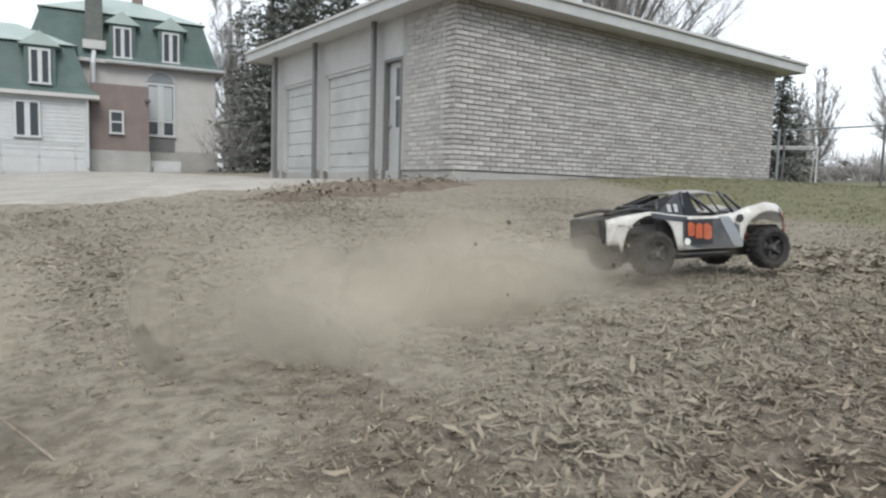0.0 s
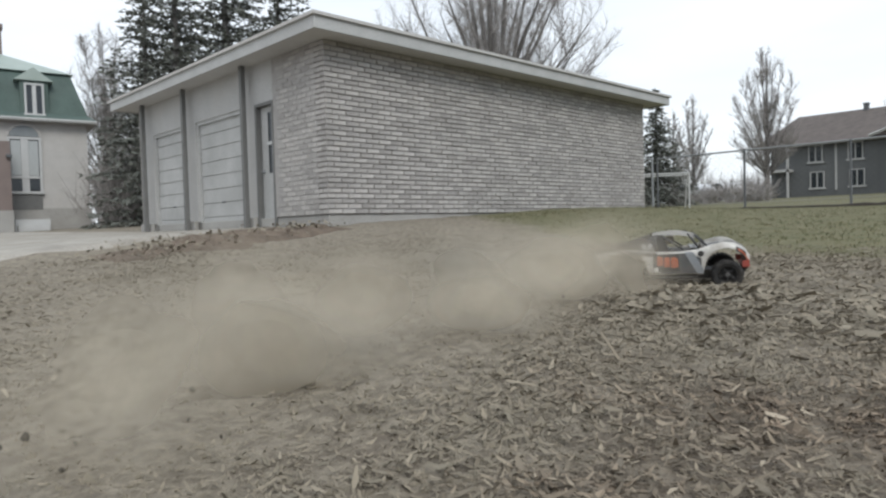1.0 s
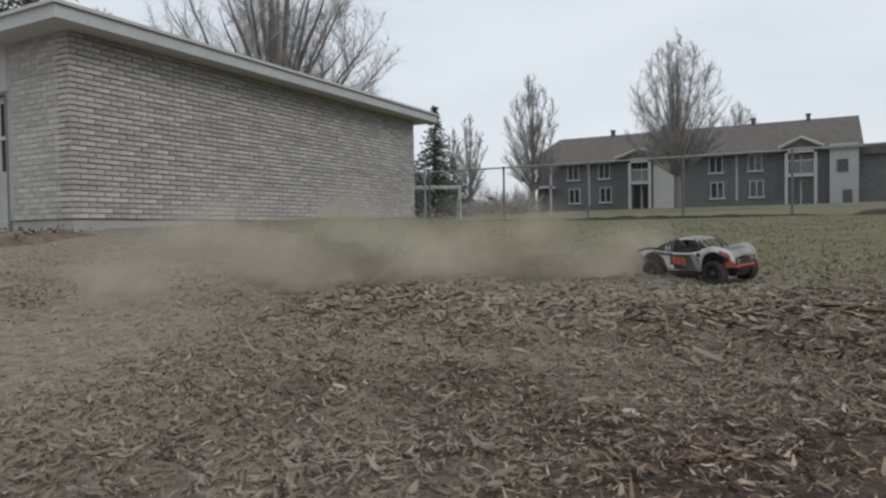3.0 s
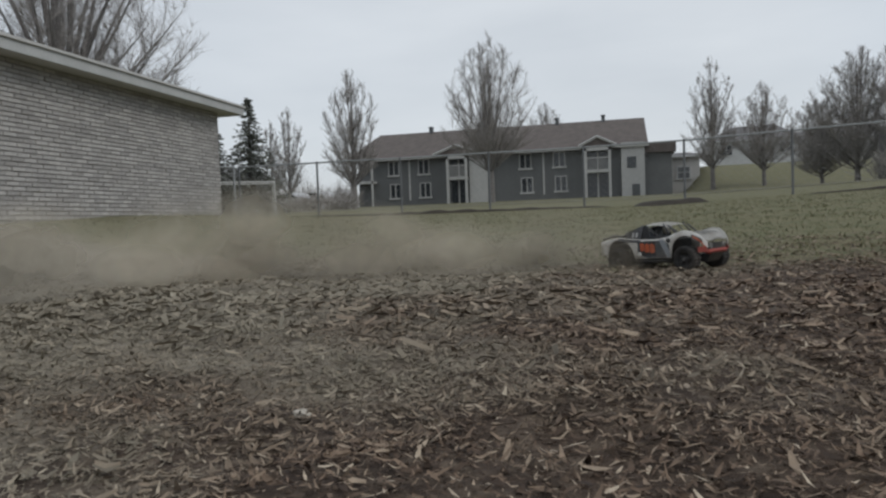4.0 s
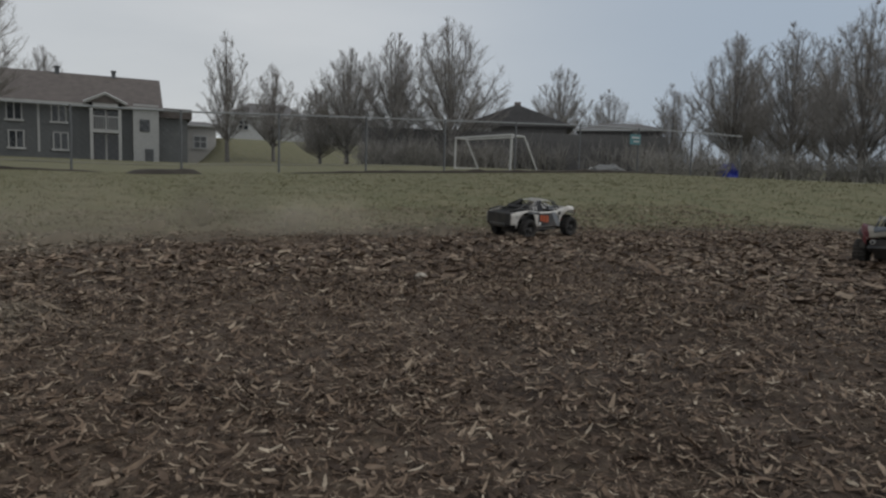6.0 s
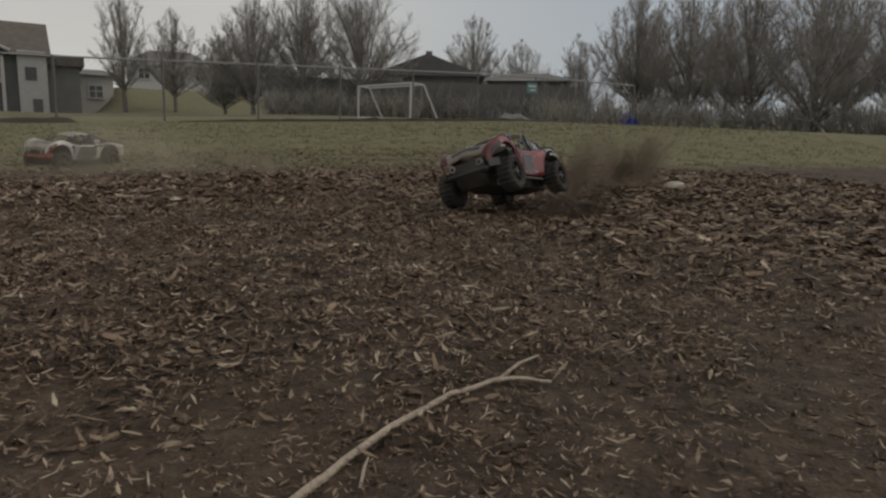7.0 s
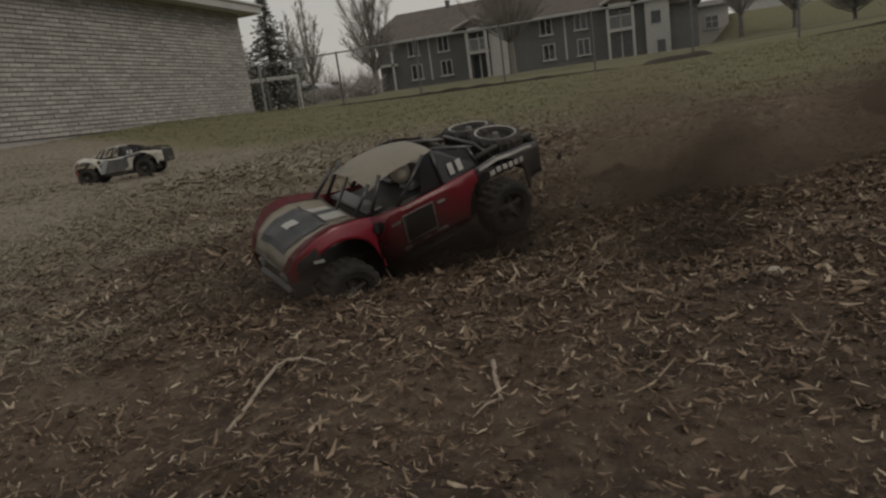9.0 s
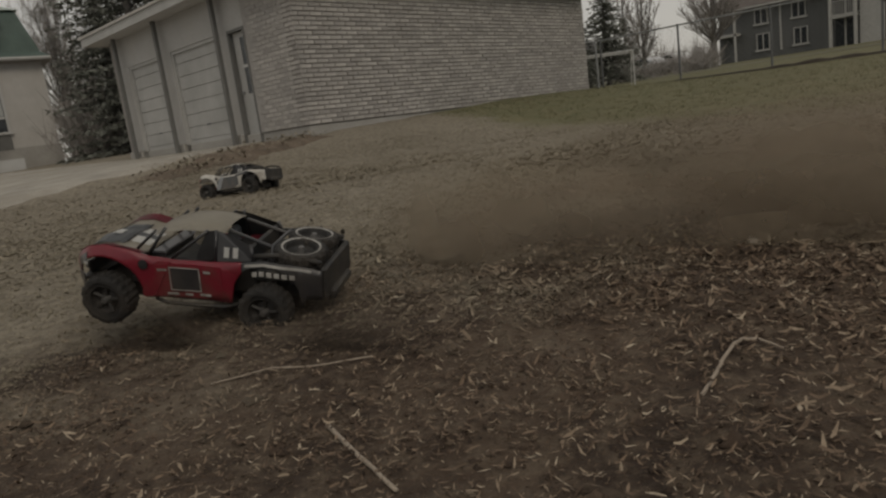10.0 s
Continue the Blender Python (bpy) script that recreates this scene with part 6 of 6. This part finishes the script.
    for s in (1, -1):
        part("bed_brace", tube(bmesh.new(), [(-0.085, s * 0.05, 0.246), (-0.3, s * 0.06, 0.175)], 0.005, 6), c["cage"], t, smooth=True)
        if not c["cover"]:
            add_wheel(t, -0.27, s * 0.05, 0.186, True)
    wheels = [add_wheel(t, x, y) for x, y in ((0.235, 0.128), (0.235, -0.128), (-0.2, 0.132), (-0.2, -0.132))]
    for w in wheels:
        for d in range(5):
            a = 2 * math.pi * d / 5
            lug = bmesh.new()
            tube(lug, [(0.012 * math.cos(a), 0.014, 0.012 * math.sin(a)), (0.036 * math.cos(a), 0.018, 0.036 * math.sin(a))], 0.005, 5)
            part("spoke", lug, M_RIM, w)
    return t, wheels


white_truck, white_wheels = desert_truck("desert_truck", "dusty white radio-controlled desert truck with orange door decals", dict(
    side=M_SHELLWHITE, rear=M_SHELLWHITE, door=M_DOORDARK, door_label="charcoal door panel", decal=M_SHELLBLACK, decal_label="black backing of the orange decal", decal_x=(-0.07, 0.035), decal_z=(0.09, 0.168), blocks=True, cover=True, decal_sides=(-1,),
    stripe=M_SHELLBLACK, stripe_x=(-0.2, -0.06), stripe_h=0.02, band=M_BANDGREY, mark=False, pillar=M_SHELLBLACK, hood=M_SHELLWHITE, hood_label="white bonnet", hood_panels=((0.16, 0.215, -0.3, 0.3, M_SHELLGREY, 0.003), (0.24, 0.3, -0.55, 0.55, M_WORNWHITE, 0.003)),
    roof=M_SHELLWHITE, roof_label="white roof", bumper=M_BUMPERRED, bumper_label="orange-red front bumper", cage=M_CHASSIS, fender=M_ORANGE, small_bars=((-0.31, 0.155, 0.02), (-0.28, 0.15, 0.014))))
red_truck, red_wheels = desert_truck("desert_truck", "muddy red and black radio-controlled desert truck with two spare wheels", dict(
    side=M_SHELLRED, rear=M_SHELLBLACK, door=M_SHELLRED, door_label="red door panel", decal=M_SHELLBLACK, decal_label="black square number panel", decal_x=(-0.015, 0.06), decal_z=(0.1, 0.158), blocks=False, cover=False, decal_sides=(1, -1),
    stripe=M_WORNWHITE, stripe_x=(-0.32, -0.15), stripe_h=0.01, band=M_SHELLRED, mark=True, pillar=M_SHELLBLACK, hood=M_PALEROOF, hood_label="pale dusty bonnet with a dark panel and white stripes", hood_panels=((0.215, 0.318, -0.56, 0.56, M_SHELLGREY, 0.003), (0.208, 0.214, -0.6, 0.6, M_SHELLBLACK, 0.0035), (0.155, 0.205, -0.38, -0.1, M_DECALWHITE, 0.003), (0.155, 0.205, 0.1, 0.38, M_DECALWHITE, 0.003), (0.155, 0.208, -0.1, 0.1, M_SHELLGREY, 0.003), (0.25, 0.28, -0.12, 0.12, M_DECALWHITE, 0.0055), (0.14, 0.335, 0.78, 1.0, M_SHELLRED, 0.003), (0.14, 0.335, -1.0, -0.78, M_SHELLRED, 0.003)),
    roof=M_PALEROOF, roof_label="pale roof", bumper=M_SHELLBLACK, bumper_label="black front bumper", cage=M_SHELLBLACK, fender=None, small_bars=((0.07, 0.15, 0.025), (-0.045, 0.086, 0.03), (0.005, 0.084, 0.022), (0.045, 0.084, 0.03), (-0.05, 0.15, 0.02), (0.27, 0.165, 0.018))))

# ---- dust thrown up by the wheels, in soft puffs that rise and settle ----
def dust_material(name, col, strength):
    """Fine dust scatters the light of the whole sky, whichever way its veils lie."""
    m = bpy.data.materials.new(name)
    m.use_nodes = True
    n, l = m.node_tree.nodes, m.node_tree.links
    n.clear()
    out = n.new("ShaderNodeOutputMaterial")
    mix = n.new("ShaderNodeMixShader")
    clear = n.new("ShaderNodeBsdfTransparent")
    both = n.new("ShaderNodeAddShader")
    for k, (kind, up) in enumerate((("ShaderNodeBsdfDiffuse", 1), ("ShaderNodeBsdfTranslucent", -1))):
        bsdf = n.new(kind)
        bsdf.inputs["Color"].default_value = (*col, 1)
        nrm = n.new("ShaderNodeCombineXYZ")
        nrm.inputs["Z"].default_value = up
        l.new(nrm.outputs["Vector"], bsdf.inputs["Normal"])
        l.new(bsdf.outputs["BSDF"], both.inputs[k])
    tc = n.new("ShaderNodeTexCoord")
    far = n.new("ShaderNodeVectorMath")
    far.operation = "LENGTH"
    l.new(tc.outputs["Object"], far.inputs[0])
    fade = n.new("ShaderNodeMapRange")
    fade.interpolation_type = "SMOOTHSTEP"
    fade.inputs["From Min"].default_value, fade.inputs["From Max"].default_value = 0.98, 0.0
    l.new(far.outputs["Value"], fade.inputs["Value"])
    geo = n.new("ShaderNodeNewGeometry")
    tx = n.new("ShaderNodeTexNoise")
    tx.inputs["Scale"].default_value, tx.inputs["Detail"].default_value = 3.2, 5
    l.new(geo.outputs["Position"], tx.inputs["Vector"])
    mr = n.new("ShaderNodeMapRange")
    mr.inputs["From Min"].default_value, mr.inputs["From Max"].default_value = 0.33, 0.66
    mr.inputs["To Min"].default_value, mr.inputs["To Max"].default_value = strength * 0.35, strength
    l.new(tx.outputs["Fac"], mr.inputs["Value"])
    mul = n.new("ShaderNodeMath")
    mul.operation = "MULTIPLY"
    l.new(fade.outputs["Result"], mul.inputs[0])
    l.new(mr.outputs["Result"], mul.inputs[1])
    l.new(mul.outputs["Value"], mix.inputs["Fac"])
    l.new(clear.outputs["BSDF"], mix.inputs[1])
    l.new(both.outputs["Shader"], mix.inputs[2])
    l.new(mix.outputs["Shader"], out.inputs["Surface"])
    return m


def puff_mesh(seed, material):
    """One soft bowed veil, drawn out along the breeze."""
    rng = random.Random(seed)
    verts, faces = [(0.0, 0.0, 0.0)], []
    around = 24
    rings = (0.25, 0.5, 0.75, 1.0)
    u = Vector((1.0, rng.gauss(0, 0.15), rng.gauss(0, 0.05))).normalized()
    v = Vector((rng.gauss(0, 0.1), rng.gauss(0, 0.2), 1.0)).normalized()
    bowl = u.cross(v).normalized() * rng.choice((-1, 1))
    for f in rings:
        for k in range(around):
            a = 2 * math.pi * k / around
            verts.append(tuple(f * (math.cos(a) * u + math.sin(a) * v) + 0.15 * f * f * bowl))
    for k in range(around):
        j = (k + 1) % around
        faces.append((0, 1 + k, 1 + j))
        for q in range(len(rings) - 1):
            i = 1 + q * around
            faces.append((i + k, i + around + k, i + around + j, i + j))
    me = bpy.data.meshes.new("dust_puff")
    me.from_pydata(verts, [], faces)
    me.materials.append(material)
    return me


M_DUST = dust_material("pale_dust", (0.4, 0.358, 0.287), 0.8)
M_THINDUST = dust_material("thin_pale_dust", (0.31, 0.272, 0.215), 0.55)
M_DARKDUST = dust_material("brown_dust", (0.135, 0.106, 0.082), 0.85)
M_TANDUST = dust_material("tan_dust", (0.25, 0.203, 0.152), 0.75)
# thrown soil plus the shade under the red truck, both in this near-black colour
M_SHADEDUST = dust_material("wheel_dust_with_shade", (0.05, 0.039, 0.031), 0.97)
PALE_PUFFS = [puff_mesh(100 + k, M_DUST) for k in range(5)]
THIN_PUFFS = [puff_mesh(140 + k, M_THINDUST) for k in range(4)]
DARK_PUFFS = [puff_mesh(120 + k, M_DARKDUST) for k in range(4)]
TAN_PUFFS = [puff_mesh(180 + k, M_TANDUST) for k in range(4)]
SHADE_DUST_PUFFS = [puff_mesh(160 + k, M_SHADEDUST) for k in range(3)]
DUST = []


def track_of(rows, t):
    ts = [r[0] for r in rows]
    return lerp_at(t, ts, [r[1] for r in rows]), lerp_at(t, ts, [r[2] for r in rows])


def lay_dust(rows, births, meshes, size, rise, life, label, group, seed, drift=(0.0, 0.0), lag=0.12, shift=(0.0, 0.0)):
    rng = random.Random(seed)
    for k, tb in enumerate(births):
        x, y = track_of(rows, tb - lag)
        x, y = x + shift[0] + rng.gauss(0, 0.1), y + shift[1] + rng.gauss(0, 0.1)
        r = rng.uniform(*size)
        ob = new("dust_puff", meshes[k % len(meshes)])
        ob.scale = (1.5 * r, 1.5 * r, r * rng.uniform(0.75, 1.0))
        tagged(ob, label, "dust", group)
        up = rng.uniform(*rise)
        DUST.append((ob, tb, x, y, r, up, life * rng.uniform(0.85, 1.15), drift[0] + rng.gauss(0, 0.06), drift[1] + rng.gauss(0, 0.06), 105 + rng.uniform(-12, 12)))


def dust_height(age, up, life, r):
    """Height of a puff's middle over the ground: it bursts up, hangs and settles back."""
    deep = -1.5 * r - 0.05
    if age < 0.0:
        return deep
    if age < 0.2:
        return deep + (up - deep) * smooth(0.0, 0.2, age)
    return up + 0.04 * (age - 0.2) - (up - deep + 0.3) * smooth(life * 0.6, life, age)


def clod_mesh(seed):
    bm = bmesh.new()
    bmesh.ops.create_icosphere(bm, subdivisions=1, radius=1.0)
    for v in bm.verts:
        v.co *= 1 + 0.5 * noise.noise(v.co * 1.5 + Vector((seed, 0, 0)))
    return as_mesh(bm, "flying_clod", M_SOIL)


CLOD_DATA = [clod_mesh(k * 3.1) for k in range(4)]
CLODS = []


def throw_clods(rows, births, seed, side=0.0):
    rng = random.Random(seed)
    for k, tb in enumerate(births):
        x, y = track_of(rows, tb)
        y += side * rng.random()
        ob = new("flying_clod", CLOD_DATA[k % 4])
        s = rng.uniform(0.004, 0.011)
        ob.scale = (s, s * rng.uniform(0.5, 1), s * rng.uniform(0.5, 1))
        tagged(ob, "small clod of soil thrown up by the wheels", "soil clod", "clods thrown up by the trucks")
        nx, ny = track_of(rows, tb - 0.3)
        d = Vector((nx - x, ny - y, 0))
        d = d.normalized() if d.length > 0.01 else Vector((1, 0, 0))
        CLODS.append((ob, tb, x, y, d.x * rng.uniform(0.4, 1.6) + rng.gauss(0, 0.3), d.y * rng.uniform(0.4, 1.6) + rng.gauss(0, 0.3), rng.uniform(1.0, 2.3), rng.uniform(20, 80)))

# ---- the bricks nearest the corner, one by one ----
BRICK_DATA = {}
for a, b, z, proud in SINGLE_BRICKS:
    key = round(b - a, 3)
    if key not in BRICK_DATA:
        BRICK_DATA[key] = as_mesh(brick_mesh(b - a), "brick", M_BRICK)
    share("brick", BRICK_DATA[key], side_wall, pose(a, proud, z))

# ---- what moves ----
# seconds, x, y, lift over the ground, heading, nose up, roll
WHITE_ROWS = [
    (0, 1.92, 2.15, 0.027, 340.5, 2.6, -3.5),
    (0.5, 2.85, 2.38, -0.012, 311.5, -0.7, 3.2),
    (1, 3.41, 2.35, -0.015, 299.0, 1.5, 4.4),
    (1.5, 4.05, 2.24, -0.008, 281.0, -1.8, 5.0),
    (2, 4.48, 1.98, -0.012, 269.0, -0.8, 4.5),
    (2.8, 4.62, 1.15, -0.012, 246.0, 0.5, 4.5),
    (3.5, 4.52, 0.21, -0.017, 226.0, 2.2, 5.0),
    (4, 4.52, -0.26, -0.02, 229.0, 2.6, 2.0),
    (4.5, 4.64, -0.89, -0.018, 236.5, 3.2, 1.8),
    (5, 4.42, -1.48, -0.003, 243.6, 2.3, 1.0),
    (5.5, 4.01, -2.21, 0.019, 240.0, 2.9, 0.9),
    (5.7, 3.88, -2.58, 0.03, 241.0, 3.0, 1.2),
    (6, 4.00, -3.15, 0.01, 285.0, 2.0, 3.0),
    (6.3, 4.60, -3.35, 0.000, 360.0, 1.0, 3.0),
    (6.55, 5.05, -2.90, 0.000, 420.0, 0.5, 1.0),
    (6.8, 5.12, -1.87, -0.01, 485.0, 0.0, -2.0),
    (7, 5.09, -1.39, -0.022, 489.5, -0.9, -3.0),
    (7.5, 5.30, -0.29, -0.008, 477.0, -1.5, -3.2),
    (8, 4.66, 0.95, -0.022, 470.5, -1.2, -4.0),
    (8.5, 4.4, 2.2, -0.02, 467.1, 1.0, -3.0),
    (9, 3.70, 3.33, 0.000, 469.5, -2.5, -2.0),
    (9.5, 2.95, 4.17, -0.015, 475.5, -2.0, 0.2),
    (10, 2.08, 4.68, -0.02, 471.0, -2.5, 3.0),
]
RED_ROWS = [
    (0, 3.6, -9.5, 0, 110, 0, 0),
    (5.5, 2.4, -5.2, 0, 108, 0, 0),
    (6.8, 1.68, -3.0, 0.04, 115, 0, 10),
    (7, 1.57, -2.76, 0.05, 117, 4, 18),
    (7.5, 1.41, -2.05, 0.066, 119, 3, 22),
    (7.75, 1.32, -1.73, 0.045, 121, 0, 16),
    (8, 1.3, -1.47, 0.02, 123, -1, 10),
    (8.5, 1.14, -0.71, -0.015, 138, 0.4, -3.6),
    (9, 0.85, 0.05, 0.005, 139, -13, -11),
    (9.5, 0.47, 0.71, 0.02, 131, 7.0, -16),
    (10, 0.02, 1.4, 0.03, 124, 9.5, -9),
]


def drive(t, x, y, lift, heading, nose, roll):
    return t, pose(x, y, ground_z(x, y) + lift, roll, -nose, heading)


def spin(wheel, rate):
    """Turns a wheel about its axle all through the clip."""
    rest = wheel.matrix_basis.copy()
    flip = 1 if abs(rest.to_euler().z) < 1 else -1
    walk(wheel, [(k / 10, rest @ pose(0, 0, 0, 0, flip * rate * k, 0)) for k in range(101)])


def waft(ob, tb, x, y, r, up, life, dx, dy, turn):
    times = sorted({min(10.0, max(0.0, round(tb + a, 2))) for a in (-0.1, 0.0, 0.07, 0.13, 0.2, 0.5, 1.0, life * 0.6, life * 0.75, life * 0.9, life, life + 0.1)} | {0.0, 10.0})
    rows = []
    for t in times:
        age = t - tb
        a = max(0.0, min(age, life))
        rows.append((t, pose(x + dx * a, y + dy * a, ground_z(x, y) + dust_height(age, up, life, r), 0, 0, turn + 3 * a)))
    walk(ob, rows)


def fling(ob, tb, x, y, vx, vy, vz, turn):
    air = 2 * vz / 9.81
    g = ground_z(x, y) - 0.03
    times = sorted({min(10.0, max(0.0, round(tb + air * k / 6, 2))) for k in range(7)} | {0.0, 10.0, max(0.0, tb - 0.05)})
    rows = []
    for t in times:
        a = max(0.0, min(air, t - tb))
        rows.append((t, pose(x + vx * a, y + vy * a, g + vz * a - 4.905 * a * a, turn * a / air, turn * a / air, 0)))
    walk(ob, rows)


APPROACH = [(-2.6, -1.0, 1.6, 0, 0, 0, 0), (-1.1, 0.1, 1.95, 0, 0, 0, 0), (-0.5, 1.2, 2.25, 0, 0, 0, 0)]
PALE_LOW = "veil of pale dust hanging low behind the white truck"
WHITE_DUST, RED_DUST = "dust of the white truck", "dust of the red truck"
lay_dust(APPROACH + WHITE_ROWS, [-1.6 + 0.11 * k for k in range(22)], PALE_PUFFS, (0.2, 0.32), (0.05, 0.14), 3.0, PALE_LOW, WHITE_DUST, 201, (0.02, 0.05), 0.1)
lay_dust(WHITE_ROWS, [0.8 + 0.24 * k for k in range(12)], PALE_PUFFS, (0.22, 0.32), (0.05, 0.13), 3.2, PALE_LOW, WHITE_DUST, 207, (-0.25, 0.1))
lay_dust(WHITE_ROWS, [0.95 + 0.34 * k for k in range(6)], PALE_PUFFS, (0.28, 0.4), (0.16, 0.27), 3.9, "billow of pale dust rising behind the white truck", WHITE_DUST, 202, (-0.28, 0.08))
lay_dust(WHITE_ROWS, [3.6 + 0.2 * k for k in range(12)], THIN_PUFFS, (0.2, 0.28), (0.02, 0.09), 2.2, PALE_LOW, WHITE_DUST, 208, (-0.1, 0.03))
lay_dust(WHITE_ROWS, [1.6 + 0.45 * k for k in range(9)], THIN_PUFFS, (0.4, 0.5), (0.0, 0.08), 3.4, "wide low haze of settling dust over the field's edge", WHITE_DUST, 210, (-0.22, 0.06))
lay_dust(WHITE_ROWS, [8.2 + 0.3 * k for k in range(6)], THIN_PUFFS, (0.1, 0.16), (0.0, 0.03), 1.4, PALE_LOW, WHITE_DUST, 203)
lay_dust(RED_ROWS, [6.1 + 0.1 * k for k in range(28)], DARK_PUFFS, (0.24, 0.36), (0.04, 0.18), 1.3, "veil of brown dust thrown up behind the red truck", RED_DUST, 204, (0.12, -0.2), 0.12, (0.1, 0.0))
lay_dust(RED_ROWS, [8.8 + 0.1 * k for k in range(12)], TAN_PUFFS, (0.26, 0.4), (0.06, 0.22), 1.6, "veil of tan dust thrown up behind the red truck", RED_DUST, 211, (0.14, -0.2), 0.12, (0.22, 0.03))
# these veils also darken the ground under the red truck like its shadow
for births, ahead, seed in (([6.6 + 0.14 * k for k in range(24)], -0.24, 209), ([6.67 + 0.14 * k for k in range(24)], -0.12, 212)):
    lay_dust(RED_ROWS, births, SHADE_DUST_PUFFS, (0.17, 0.24), (0.02, 0.07), 0.6, "veil of dark dust and shade low round the red truck's wheels", RED_DUST, seed, (-0.15, -0.2), ahead, (-0.17, -0.03))
throw_clods(APPROACH + WHITE_ROWS, [-0.5, -0.47, -0.45, -0.43, -0.41, -0.38, -0.36, -0.33, -0.31, -0.3, -0.28, -0.26, -0.22, -0.2, -0.16, -0.1, 0.0, 0.02, 0.05, 0.08, 0.3, 0.5, 0.62, 0.9, 1.3, 1.9, 3.2, 3.35, 3.45, 3.9, 4.4, 5.3], 205, -0.4)
throw_clods(RED_ROWS, [6.7, 6.9, 7.2, 7.4, 7.8, 8.2, 8.5, 8.7, 8.8, 8.85, 8.9, 9.2, 9.3, 9.4, 9.6, 9.8, 9.85], 206)


def motions():
    walk(white_truck, [drive(*r) for r in WHITE_ROWS])
    walk(red_truck, [drive(*r) for r in RED_ROWS])
    for w in white_wheels + red_wheels:
        spin(w, 71)
    for row in DUST:
        waft(*row)
    for row in CLODS:
        fling(*row)


motions()
